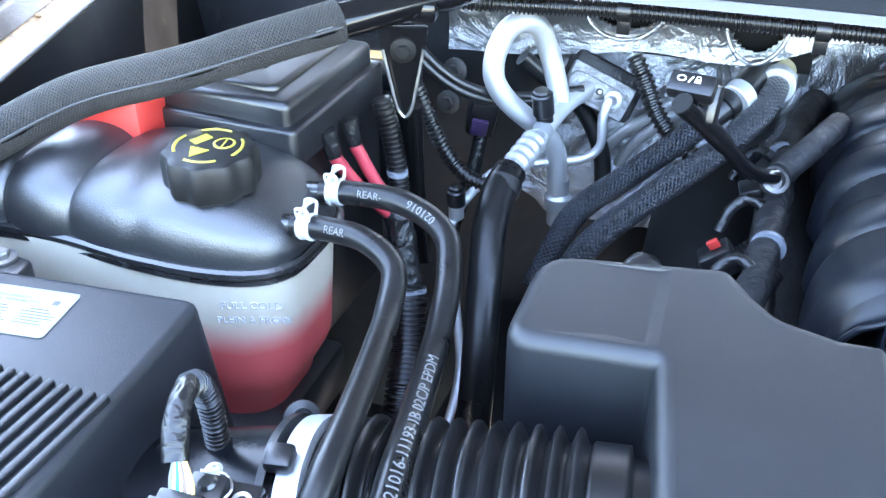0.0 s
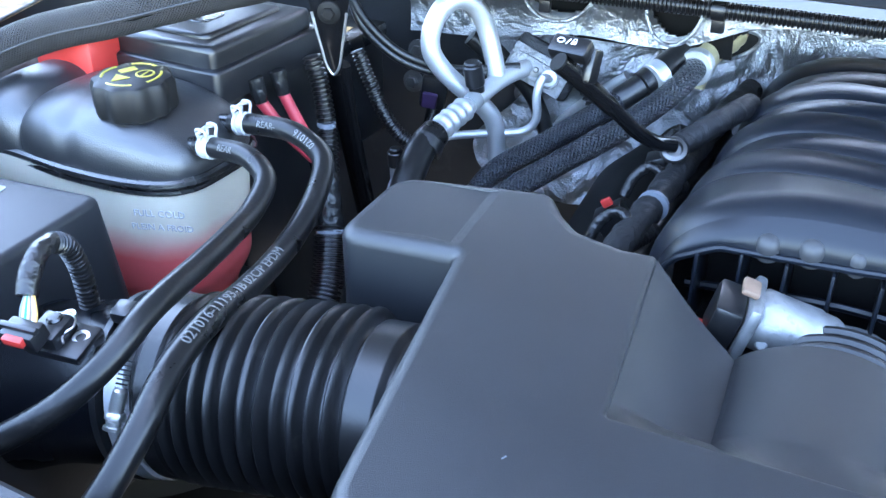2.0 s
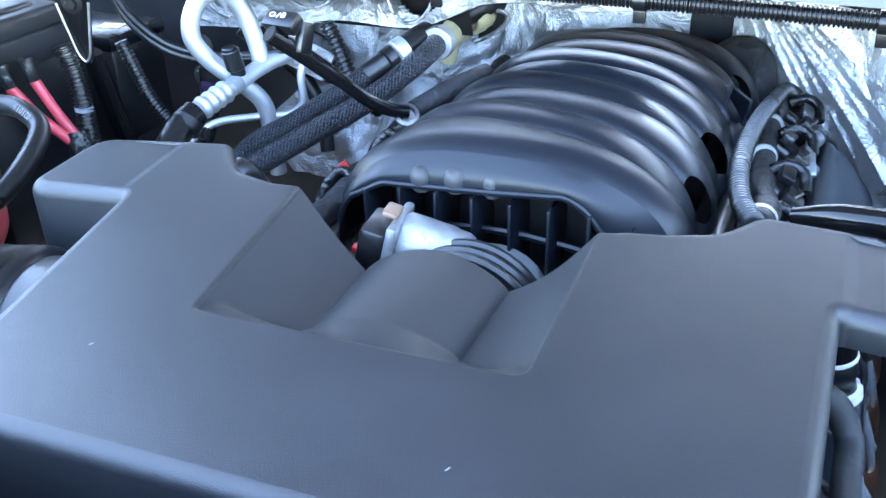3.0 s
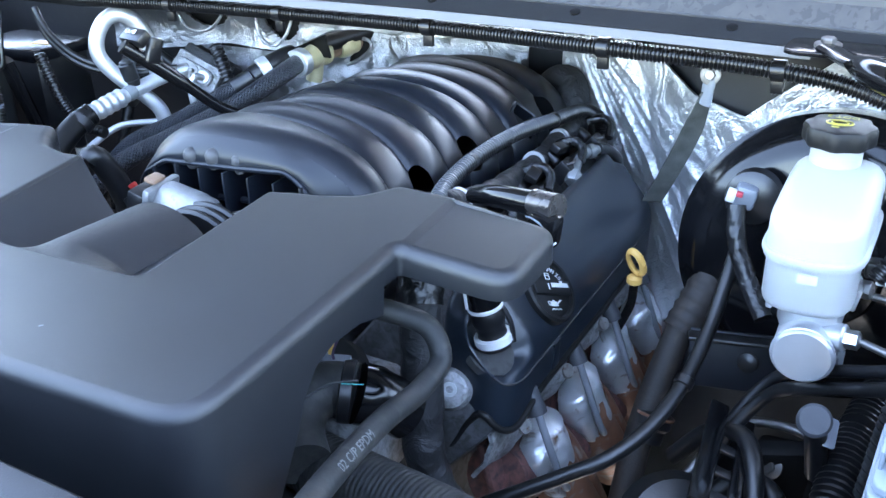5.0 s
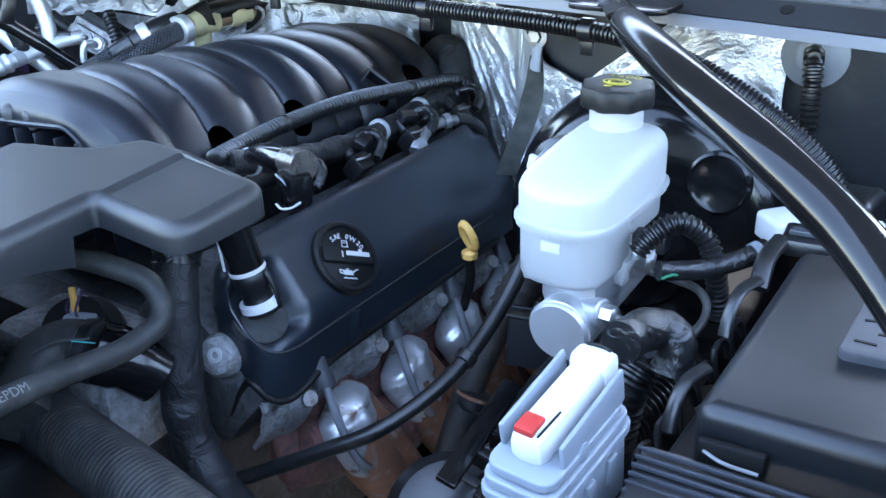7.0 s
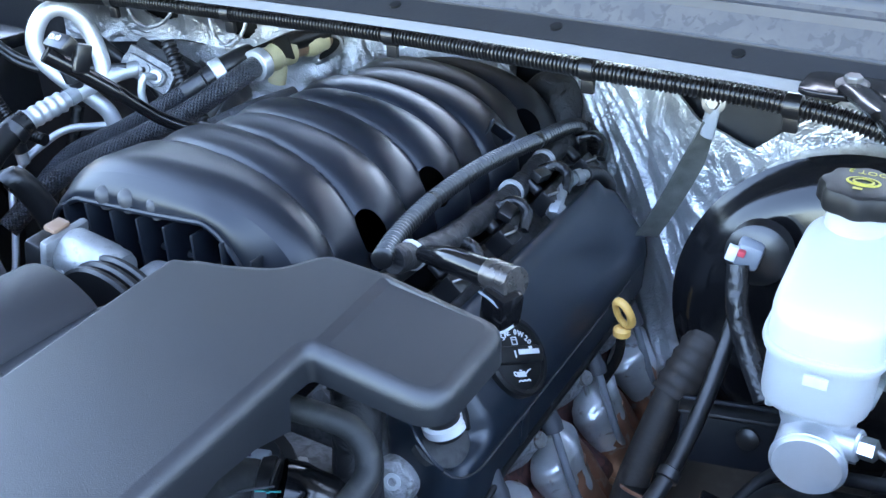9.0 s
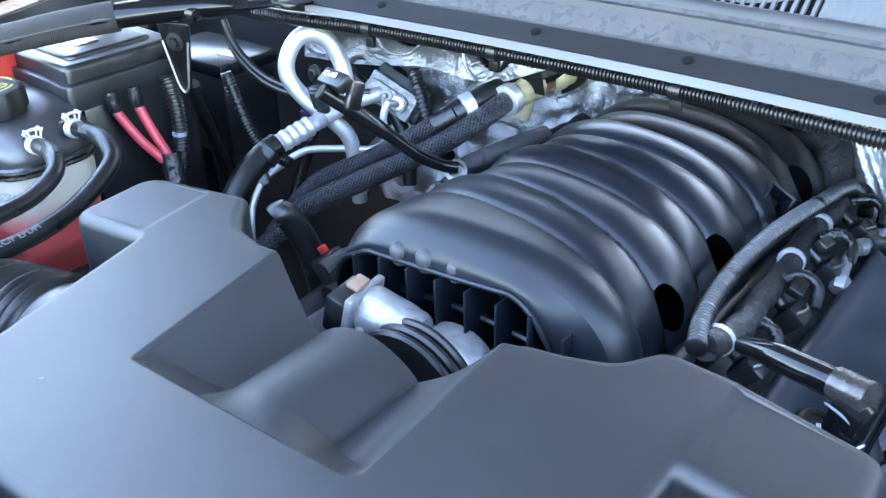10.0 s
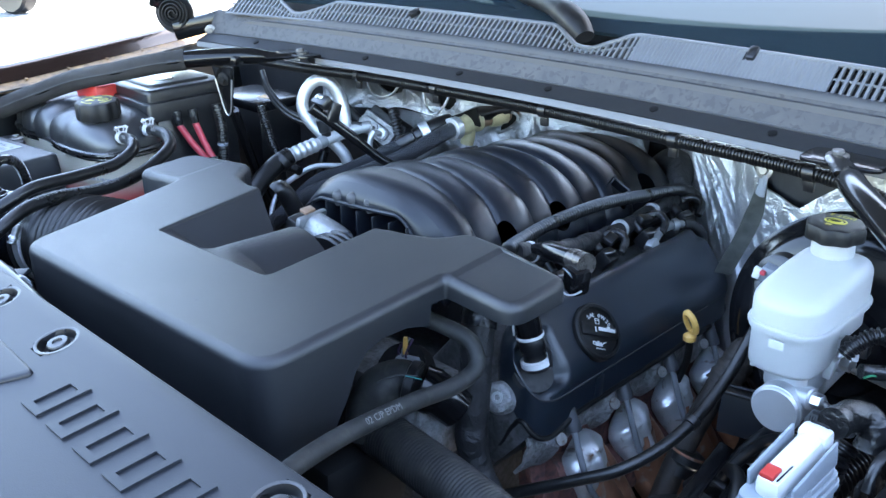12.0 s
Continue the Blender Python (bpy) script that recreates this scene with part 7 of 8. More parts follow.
part("strap", sheet(lambda u, v: Vector((0.3325 - 0.062 * u + 0.004 * math.sin(3 * u), 0.857 + 0.052 * u + 0.006 * math.sin(u * 5), 1.168 - 0.150 * u)) + Vector(((v - 0.5) * (0.009 + 0.012 * min(1, u * 3)), (v - 0.5) * 0.008, 0)), 20, 4, 0.0025), M_STRAP, gs, "flat grey braid")
part("lug", tube([(0.334, 0.857, 1.186), (0.333, 0.856, 1.174), (0.331, 0.857, 1.155)], 0.0075, 12, flat=0.5), M_GREY, gs, "pale crimped lug")
part("bolt", bolt((0.334, 0.856, 1.187), (0, -1, 0.2), 0.006), M_BOLT, gs)
gr = thing("wall_grommet", "pale rubber grommet with a loom through the firewall", "grommet", (0.58, 0.9, 1.185))
part("disc", lathe([(0.0285, 0), (0.0285, 0.003), (0.020, 0.006), (0.016, 0.012), (0.011, 0.014)], (0.579, 0.903, 1.187), (0, -1, 0.1), 28), M_GREY, gr, "pale grey disc")
part("loom", conduit([(0.580, 0.892, 1.192), (0.583, 0.880, 1.188), (0.586, 0.874, 1.165), (0.588, 0.870, 1.10)], 0.0078, 0.005), M_CONDUIT, gr)

# ---- engine computer plug ----
ecm = thing("computer_connector", "large white and grey wiring connector with red slide", "connector", (0.57, 0.43, 1.09))
EM = pose(0.5735, 0.4455, 1.081, 5, 0, -3) @ Matrix.Diagonal((0.84, 0.95, 0.95, 1))
part("shell", moved(box((0.050, 0.092, 0.060), (0.001, -0.004, -0.036), edge=0.007), EM), M_PALE, ecm, "pale grey housing")
for k, (w, d, z) in enumerate(((0.056, 0.098, -0.012), (0.053, 0.094, -0.004), (0.049, 0.088, 0.004))):
    part("ledge", moved(slab(rounded(V2((-w / 2, -d / 2), (w / 2, -d / 2), (w / 2, d / 2), (-w / 2, d / 2)), 0.012), z - 0.003, z + 0.0028, 0.0015), EM @ pose(0.001, -0.003, 0)), M_PALE, ecm, "stepped grey rim")
for s_ in (-1, 1):
    for k in range(3):
        part("side_tooth", moved(box((0.004, 0.010, 0.020), (0.001 + s_ * 0.0265, -0.034 + 0.026 * k, -0.030), edge=0.0012), EM), M_PALE, ecm)
    part("side_guard", moved(box((0.0035, 0.070, 0.024), (0.001 + s_ * 0.0215, 0.004, 0.014), (6, 0, 0), 0.0015), EM), M_PALE, ecm, "upright grey guard")
for k in range(3):
    part("front_tooth", moved(box((0.008, 0.004, 0.022), (-0.014 + 0.014 * k, -0.0505, -0.030), edge=0.0012), EM), M_PALE, ecm)
part("lever", moved(box((0.026, 0.078, 0.024), (0, 0.002, 0.015), (3, 0, 0), 0.008), EM), M_WHITE, ecm, "white locking lever")
part("lever_end", moved(box((0.030, 0.018, 0.030), (0, 0.041, 0.016), edge=0.005), EM), M_WHITE, ecm, "white lever head")
part("lever_slit", moved(tube([(-0.009, 0.047, 0.0312), (0.0, 0.0485, 0.0314), (0.009, 0.047, 0.0312)], 0.0011, 6, 0.003), EM), M_DARK, ecm, "dark slit in the lever head")
part("lever_groove", moved(box((0.0012, 0.024, 0.001), (0.0085, -0.022, 0.0262), edge=0), EM), M_DARK, ecm)
part("pivot", moved(lathe([(0.006, 0), (0.006, 0.003), (0.004, 0.004)], (0.0225, -0.010, 0.004), (1, 0, 0), 18), EM), M_PALE, ecm, "round lever pivot")
part("slide", moved(box((0.014, 0.015, 0.005), (-0.002, -0.0270, 0.0260), (3, 0, 0), 0.0016), EM), M_RED, ecm, "small red slide")
part("lower_loom", conduit([(0.5694, 0.5720, 1.0542), (0.5648, 0.5620, 1.0384), (0.5568, 0.5520, 0.9600)], 0.0130, 0.006, 14), M_CONDUIT, ecm, "corrugated loom below the tape")
part("tape_wrap", tube([(0.5692, 0.5350, 1.0899), (0.5728, 0.5650, 1.0849), (0.5811, 0.5780, 1.0809), (0.5896, 0.5780, 1.0707), (0.5894, 0.5720, 1.0542)], 0.0138, 18, ridge=lambda s: 1 + 0.05 * math.sin(s * 260)), M_TAPE, ecm, "shiny taped wire bundle")

# ---- under-hood fuse centre ----
fc = thing("fuse_center", "large black fuse box with latched textured lid", "fuse box", (0.69, 0.58, 1.05))
fpts = rounded(V2((0.632, 0.488), (0.752, 0.497), (0.762, 0.715), (0.634, 0.690)), 0.010)
lid_bm = slab(fpts, 1.050, 1.096, 0.010, 0.0, 5)
for v in lid_bm.verts:
    v.co.z += 0.05 * (v.co.y - 0.49) if v.co.z > 1.06 else 0.0
part("lid", lid_bm, M_LID, fc, "smooth black lid with rounded front edge")
part("lid_panel", moved(slab(rounded(V2((0.668, 0.505), (0.748, 0.510), (0.758, 0.705), (0.664, 0.690), (0.655, 0.610)), 0.012), 1.090, 1.0985, 0.0015), pose(0, 0.6, 1.094, 2.9, 0, 0) @ pose(0, -0.6, -1.0915)), M_LID, fc, "slightly raised panel")
part("base", slab(offset(fpts, -0.016), 0.93, 1.052, 0.004), M_BOX, fc)
for k in range(7):
    part("grip_rib", moved(box((0.155, 0.0022, 0.0028), (0.0, -0.0046 * k, -0.0024 * k), edge=0.0008), pose(0.690, 0.466, 1.0770, 0, 0, 3)), M_RIBS, fc, "raised grip rib")
part("front_rim", moved(box((0.155, 0.05, 0.012), (0, -0.018, -0.016), (14, 0, 0), 0.004), pose(0.690, 0.470, 1.079, 0, 0, 3)), M_BOX, fc)
for k in range(5):
    part("grip_rib", moved(box((0.14, 0.0030, 0.004), (0.0, 0.0055 * k, -0.0015 * k), edge=0.001), pose(0.690, 0.716, 1.108, 0, 0, 7)), M_RIBS, fc, "raised grip rib")
part("rear_rim", moved(box((0.15, 0.036, 0.014), (0, 0.010, -0.010), edge=0.004), pose(0.690, 0.716, 1.108, 0, 0, 7)), M_BOX, fc)
part("side_arm", tube([(0.617, 0.705, 1.102), (0.614, 0.680, 1.096), (0.616, 0.660, 1.082)], 0.007, 10, flat=0.6), M_BOX, fc)
for y0, z0 in ((0.625, 1.098), (0.530, 1.082)):
    part("handle", tube([(0.620, y0 + 0.018, z0), (0.613, y0 + 0.004, z0 - 0.003), (0.611, y0 - 0.010, z0 - 0.012), (0.611, y0 - 0.018, z0 - 0.028)], 0.0048, 10, flat=0.6), M_BOX, fc, "bowed side handle")
part("latch", tube([(0.642, 0.4805, 1.0745), (0.652, 0.4780, 1.0725), (0.672, 0.4790, 1.0715)], 0.0012, 8), M_LABEL, fc, "worn latch edge")
part("latch_plate", box((0.036, 0.006, 0.022), (0.656, 0.484, 1.070), (0, 0, 4), 0.002), M_DARK, fc)
for k in range(6):
    y = 0.495 + 0.034 * k
    part("side_clip", tube([(0.602, y, 1.020), (0.598, y + 0.004, 1.040), (0.600, y + 0.016, 1.042), (0.603, y + 0.022, 1.026)], 0.0026, 8), M_BOX, fc)
part("lid_mark", slab(rounded(V2((0.686, 0.566), (0.730, 0.571), (0.734, 0.655), (0.687, 0.652)), 0.006), 1.094, 1.1058, 0.001), M_RIBS, fc, "raised grey marking plate")
for k in range(5):
    part("lid_symbol", box((0.012, 0.0022, 0.0005), (0.698 + 0.010 * (k % 2), 0.582 + 0.014 * k, 1.1061), (0, 0, 8 * k), 0), M_DARK, fc)
fb = thing("fluid_bottle_edge", "white plastic clip plate behind the fuse box", "clip plate", (0.6, 0.85, 1.06))
part("plate", slab(rounded(V2((0.578, 0.772), (0.600, 0.752), (0.668, 0.762), (0.672, 0.800), (0.602, 0.800)), 0.006), 1.072, 1.092, 0.004), M_WHITE, fb)
part("pad", slab(rounded(V2((0.594, 0.785), (0.660, 0.788), (0.666, 0.835), (0.600, 0.832)), 0.010), 1.075, 1.106, 0.008), M_BOX, fb, "black pad behind the plate")
part("tooth", box((0.006, 0.004, 0.010), (0.655, 0.7625, 1.086), edge=0.001), M_DARK, fb)
part("tooth", box((0.010, 0.004, 0.005), (0.622, 0.7555, 1.083), (0, 20, 0), edge=0.001), M_DARK, fb)

# ---- right bank plumbing ----
pcv = thing("fresh_air_tube", "black breather tube with white bands into the valve cover", "hose", (0.22, 0.55, 1.05))
BA, BB = Vector((0.2185, 0.5385, 1.120)), Vector((0.2425, 0.5490, 1.006))
BD = (BB - BA).normalized()
part("tube", rod(BA, BA + BD * 0.075, 0.0150, 28), M_SHINY, pcv)
part("socket", lathe([(0.0135, 0), (0.0150, 0.004), (0.0150, 0.014), (0.0128, 0.018), (0.0128, 0.026), (0.0145, 0.030), (0.0145, 0.040)], BA + BD * 0.073, BD, 28), M_BOX, pcv, "stepped black connector")
part("band", lathe([(0.0152, 0), (0.0158, 0.0006), (0.0158, 0.0032), (0.0152, 0.0038)], BA + BD * 0.0705, BD, 28), M_WHITE, pcv, "white band")
part("collar", lathe([(0.0150, 0), (0.0172, 0.001), (0.0172, 0.0075), (0.0150, 0.0085)], BA + BD * 0.1005, BD, 28), M_WHITE, pcv, "white collar")
part("release_clip", tube([BA + BD * 0.074 + Vector((0.014, 0.006, 0)), BA + BD * 0.090 + Vector((0.0175, 0.006, 0.002)), BA + BD * 0.108 + Vector((0.0165, 0.005, 0.001))], 0.0024, 8), M_BOX, pcv, "black release clip")
part("stripe", box((0.0026, 0.0008, 0.040), list(BA + BD * 0.050 + Vector((-0.0085, -0.0128, 0))), (-5, -12, 0), 0), M_WHITE, pcv, "white stripe")
elb = thing("fuel_line_fitting", "dark fuel line with a bright quick fitting", "fuel line", (0.28, 0.56, 1.14))
part("line", tube([(0.190, 0.605, 1.122), (0.215, 0.594, 1.131), (0.245, 0.582, 1.137), (0.270, 0.574, 1.140)], 0.0108, 18, ends=[(0, 0.6), (0.4, 0.95), (1, 1)]), M_SHINY, elb, "shiny taped dark line")
part("fitting", tube([(0.264, 0.576, 1.1395), (0.276, 0.572, 1.1410), (0.288, 0.568, 1.1425)], 0.0120, 22, 0.003), M_SLEEVE, elb, "browned silver sleeve")
part("skirt", box((0.024, 0.022, 0.030), (0.2790, 0.5640, 1.1240), (0, 8, -18), 0.005), M_SHINY, elb, "black square connector")
part("collar_ring", tube([(0.2640, 0.5600, 1.1335), (0.2690, 0.5555, 1.1355), (0.2760, 0.5530, 1.1345), (0.2830, 0.5520, 1.1310)], 0.0009, 8, 0.002), M_GREY, elb, "pale ring edge")
part("clip", tube([(0.2730, 0.5480, 1.1150), (0.2800, 0.5460, 1.1130), (0.2880, 0.5490, 1.1145), (0.2935, 0.5540, 1.1185)], 0.0010, 6, 0.002), M_CLAMP, elb, "white retaining clip")
lo1 = thing("injector_harness", "taped black injector harness along the fuel rail", "wiring harness", (0.15, 0.8, 1.07))
part("taped", tube([(0.165, 0.60, 1.112), (0.168, 0.66, 1.096), (0.158, 0.73, 1.080), (0.152, 0.83, 1.070), (0.148, 0.90, 1.072), (0.150, 0.97, 1.078)], 0.0112, 16, ridge=lambda s: 1 + 0.09 * math.sin(s * 130) + 0.05 * math.sin(s * 310)), M_CLOTH, lo1)
for q in ((0.150, 0.835, 1.070), (0.148, 0.915, 1.073), (0.166, 0.625, 1.105)):
    part("band", lathe([(0.0132, -0.0025), (0.0132, 0.0025)], q, (-0.05, 1, 0), 20), M_CLAMP, lo1, "pale tape band")
for k in range(4):
    y = 0.665 + 0.095 * k
    part("plug", join(box((0.020, 0.022, 0.026), (0.180, y, 1.058), (0, 40, 0), 0.003), rod((0.172, y, 1.066), (0.158, y + 0.004, 1.074), 0.006)), M_BOX, lo1, "black injector plug")
    part("plug_clip", tube([(0.186, y - 0.010, 1.070), (0.192, y, 1.071), (0.188, y + 0.010, 1.070)], 0.0014, 6), M_BOLT, lo1)
for k in range(4):
    y = 0.690 + 0.095 * k
    part("branch", tube([(0.160, y, 1.078), (0.176, y + 0.008, 1.084), (0.190, y + 0.004, 1.078), (0.194, y - 0.012, 1.066)], 0.0055, 10), M_TAPE, lo1, "taped branch to an injector")
part("clip", box((0.014, 0.018, 0.010), (0.176, 0.775, 1.080), (20, 25, 10), 0.002), M_BOX, lo1)
part("clip", box((0.012, 0.022, 0.010), (0.170, 0.862, 1.082), (-10, 25, -12), 0.002), M_BOX, lo1)
cv = thing("rail_loom", "long black corrugated loom over the manifold runners", "wiring harness", (0.15, 0.8, 1.1))
part("loom", conduit([(0.165, 0.585, 1.120), (0.150, 0.63, 1.116), (0.140, 0.70, 1.115), (0.140, 0.80, 1.112), (0.146, 0.90, 1.101), (0.156, 0.985, 1.090), (0.166, 1.005, 1.075), (0.168, 1.01, 1.05)], 0.0076, 0.0048, 14), M_CONDUIT, cv)
for q in ((0.140, 0.70, 1.115), (0.146, 0.90, 1.101)):
    part("tie", lathe([(0.0088, -0.0025), (0.0088, 0.0025)], q, (0.02, 1, 0), 16), M_BOX, cv, "black cable tie")
rr = thing("right_fuel_rail", "dark steel fuel rail with pale fitting", "fuel rail", (0.16, 0.8, 1.05))
part("rail", tube([(0.135, 0.60, 1.07), (0.132, 0.80, 1.058), (0.130, 0.98, 1.048)], 0.0095, 12), M_BOX, rr)
part("fitting", tube([(0.1937, 0.8500, 1.0568), (0.1907, 0.8700, 1.0666), (0.1910, 0.9000, 1.0679), (0.1947, 0.9200, 1.0648)], 0.0058, 14), M_DIECAST, rr, "bright bent steel pipe")
part("fitting_ring", lathe([(0.0070, 0), (0.0086, 0.001), (0.0086, 0.008), (0.0070, 0.009)], (0.1910, 0.9000, 1.0679), (0.6, 0.8, 0.1), 18), M_DIECAST, rr, "pale ring")
part("fitting_nut", lathe([(0.0080, -0.012), (0.0092, -0.010), (0.0092, 0.002), (0.0070, 0.004)], (0.1937, 0.8500, 1.0568), (-0.133, 0.890, 0.436), 6), M_DIECAST, rr, "bright hexagon nut")
part("rail_hose", tube([(0.1947, 0.9200, 1.0648), (0.1996, 0.9400, 1.0579), (0.2102, 0.9500, 1.0437), (0.2062, 0.9500, 1.0234)], 0.0082, 14), M_RUBBER, rr, "short black hose")
ev = thing("vent_hose", "thick black vent hose behind the manifold", "hose", (0.1, 1.05, 1.09))
part("hose", tube([(0.07, 1.05, 1.085), (0.092, 1.052, 1.105), (0.112, 1.045, 1.102), (0.122, 1.025, 1.08), (0.124, 1.015, 1.03)], 0.021, 18), M_CLOTH, ev)

# ---- front plumbing ----
HR = [(0.170, 0.43, 1.095), (0.200, 0.440, 1.090), (0.232, 0.452, 1.076), (0.245, 0.446, 1.056), (0.246, 0.415, 1.048), (0.248, 0.36, 1.056), (0.258, 0.30, 1.068), (0.272, 0.235, 1.080), (0.290, 0.16, 1.085), (0.31, 0.08, 1.07)]
vh = thing("coolant_vent_hose", "black rubber vent hose with white print curling to the radiator", "hose", HR[0])
vhh = part("hose", tube(HR, 0.0088, 16), M_OLDHOSE, vh)
part("print", print_on_tube(HR, 0.0088, "02 C/P EPDM", 0.27, 0.0095, angle_to(HR, 0.55, (0.6, 0.0, 1.43)), True), M_DIMMARK, vhh, "worn white hose print")
uh = thing("radiator_hose", "large dusty black radiator hose with an elbow", "hose", (0.15, 0.4, 1.02))
part("elbow", tube([(0.1673, 0.4370, 1.0052), (0.1475, 0.4270, 1.0087), (0.1382, 0.4070, 1.0051), (0.1443, 0.3850, 0.9935), (0.1670, 0.3620, 0.9843)], 0.0235, 28, ends=[(0, 1.05), (0.14, 1.05), (0.16, 1.0), (1, 1)]), M_OLDHOSE, uh, "dusty rubber elbow")
part("hose", tube([(0.060, 0.400, 0.955), (0.10, 0.397, 0.960), (0.15, 0.390, 0.963), (0.22, 0.380, 0.966), (0.30, 0.369, 0.968), (0.42, 0.352, 0.960), (0.52, 0.335, 0.93)], 0.0265, 28, 0.0011, ridge=lambda s: 1 + 0.014 * math.sin(s * 1350)), M_OLDHOSE, uh, "ribbed dusty rubber")
part("outlet", tube([(0.1692, 0.4380, 1.0048), (0.1850, 0.4500, 0.9959), (0.1988, 0.4650, 0.9774)], 0.0262, 26, ends=[(0, 1.0), (0.3, 1.0), (0.32, 0.92), (1, 0.9)]), M_SHINY, uh, "glossy black thermostat outlet")
part("clamp", lathe([(0.0250, 0), (0.0266, 0.001), (0.0266, 0.010), (0.0250, 0.011)], (0.1567, 0.4316, 1.0071), (0.881, 0.446, -0.160), 32), M_BOX, uh, "dark hose clamp")
part("mould_line", tube([(0.150, 0.392, 1.0215), (0.163, 0.408, 1.0290), (0.180, 0.425, 1.0280)], 0.0010, 6), M_SEAL, uh, "pale moulding line")
part("paint_mark", box((0.018, 0.0022, 0.0010), (0.1775, 0.4205, 1.0265), (-28, 12, 40), 0), M_TEAL, uh, "teal paint mark")
th_ = thing("main_harness", "thick cloth-taped harness running down the engine front", "wiring harness", (0.2, 0.5, 1.0))
part("taped", tube([(0.178, 0.53, 1.10), (0.186, 0.515, 1.07), (0.196, 0.498, 1.03), (0.202, 0.488, 0.985), (0.205, 0.480, 0.94), (0.215, 0.478, 0.90), (0.245, 0.472, 0.872), (0.30, 0.46, 0.86), (0.38, 0.44, 0.85)], 0.0185, 18, ridge=lambda s: 1 + 0.03 * math.sin(s * 190)), M_CLOTH, th_)
part("tape_end", tube([(0.176, 0.535, 1.11), (0.184, 0.520, 1.08), (0.190, 0.508, 1.058)], 0.0205, 18, ridge=lambda s: 1 + 0.04 * math.sin(s * 420)), M_TAPE, th_)
part("paint_mark", box((0.0022, 0.010, 0.0010), (0.1775, 0.4205, 1.0268), (-28, 12, 40), 0), M_TEAL, uh, "teal paint mark")
sm = thing("temperature_sensor", "coolant sensor plug with purple and yellow wires", "sensor", (0.14, 0.45, 1.06))
SX = Vector((0.1448, 0.4400, 1.0453))
part("plug", box((0.022, 0.020, 0.020), list(SX + Vector((0.004, 0.006, -0.030))), (0, 0, 20), 0.004), M_BOX, sm)
part("tag", box((0.005, 0.004, 0.022), list(SX), (0, 4, 20), 0.001), M_YELLOW, sm, "yellow tag")
part("collar", box((0.026, 0.012, 0.006), list(SX + Vector((0.002, 0.001, -0.017))), (0, 0, 20), 0.002), M_GREY, sm)
for k, m in enumerate((M_PURPLE, M_GREY, M_PURPLE)):
    part("wire", tube([SX + Vector((-0.006 + 0.005 * k, 0.0, -0.020)), SX + Vector((-0.010 + 0.006 * k, -0.002, -0.010)), SX + Vector((-0.002 + 0.004 * k, 0.006, 0.008))], 0.0012, 6, 0.003), m, sm, "thin wire")
rh = thing("clamped_hose", "black hose with two grey spring clamps beside the shield", "hose", (-0.1, 0.14, 1.14))
RP = [(-0.265, 0.175, 1.03), (-0.245, 0.162, 1.10), (-0.20, 0.150, 1.130), (-0.05, 0.140, 1.128), (0.10, 0.135, 1.115), (0.22, 0.132, 1.09)]
part("hose", tube(RP, 0.010, 14), M_HOSE, rh)
for x in (-0.165, -0.13):
    part("clamp", lathe([(0.0115, 0), (0.0115, 0.009)], (x, 0.1475, 1.131), (1, -0.08, -0.02), 20), M_GREY, rh, "grey spring clamp")
fan = thing("fan_shroud", "dark fan shroud behind the radiator", "fan shroud", (0, 0.14, 0.95))
part("panel", box((0.9, 0.03, 0.40), (0.02, 0.150, 0.90), edge=0.01), M_BOX, fan)
part("vane", box((0.06, 0.02, 0.006), (-0.225, 0.170, 1.105), (20, -12, 20), 0.002), M_SHROUD, fan)
acc = thing("accessory_drive", "dark accessory bracket below the resonator", "bracket", (0.1, 0.36, 0.9))
part("bracket", box((0.20, 0.12, 0.10), (0.06, 0.37, 0.90), edge=0.02), M_DARK, acc)
part("pulley", lathe([(0.05, 0), (0.06, 0.004), (0.055, 0.015), (0.06, 0.026), (0.05, 0.03)], (-0.06, 0.34, 0.90), (0, -1, 0), 28), M_DARK, acc)
wr = thing("low_harness", "dark hard lines, loom and cap below the master cylinder", "cable", (0.5, 0.56, 0.93))
LOWLINE = [(0.4004, 0.6092, 0.8178), (0.4335, 0.6437, 0.9186), (0.4611, 0.6558, 0.9609), (0.4857, 0.6400, 0.9845), (0.5125, 0.6300, 0.9986), (0.5380, 0.6200, 1.0114), (0.5591, 0.6000, 1.0296)]
part("line", tube(LOWLINE, 0.0062, 12), M_RUBBER, wr, "smooth black line")
part("line", tube([(x, y + 0.012, z + 0.010) for x, y, z in LOWLINE], 0.0055, 12), M_BOX, wr, "smooth black line")
part("cap", lathe([(0.0100, -0.014), (0.0135, -0.012), (0.0135, -0.002), (0.0115, 0.0)], (0.5060, 0.5760, 1.0000), (0.1, -0.75, 0.65), 24), M_BOOT, wr, "round grey-black cap")
part("post", rod((0.5070, 0.5840, 0.9900), (0.5120, 0.6150, 0.9200), 0.009), M_BOX, wr)
part("tab", moved(slab(rounded(V2((-0.006, -0.012), (0.005, -0.014), (0.007, 0.010), (-0.004, 0.013)), 0.003), 0, 0.002, 0.0006), pose(0.5168, 0.5944, 0.9800, 50, 10, 20)), M_GREY, wr, "pale torn tab")
part("loom", conduit([(0.552, 0.735, 0.955), (0.545, 0.700, 0.955), (0.535, 0.641, 0.945), (0.529, 0.576, 0.925), (0.525, 0.52, 0.89)], 0.0155, 0.006, 14), M_CONDUIT, wr, "thick corrugated loom")

# ---- hood hinge and wiper ----
hg = thing("hood_hinge", "black hood hinge with a coiled clock spring", "hood hinge", (-0.8, 0.74, 1.27))
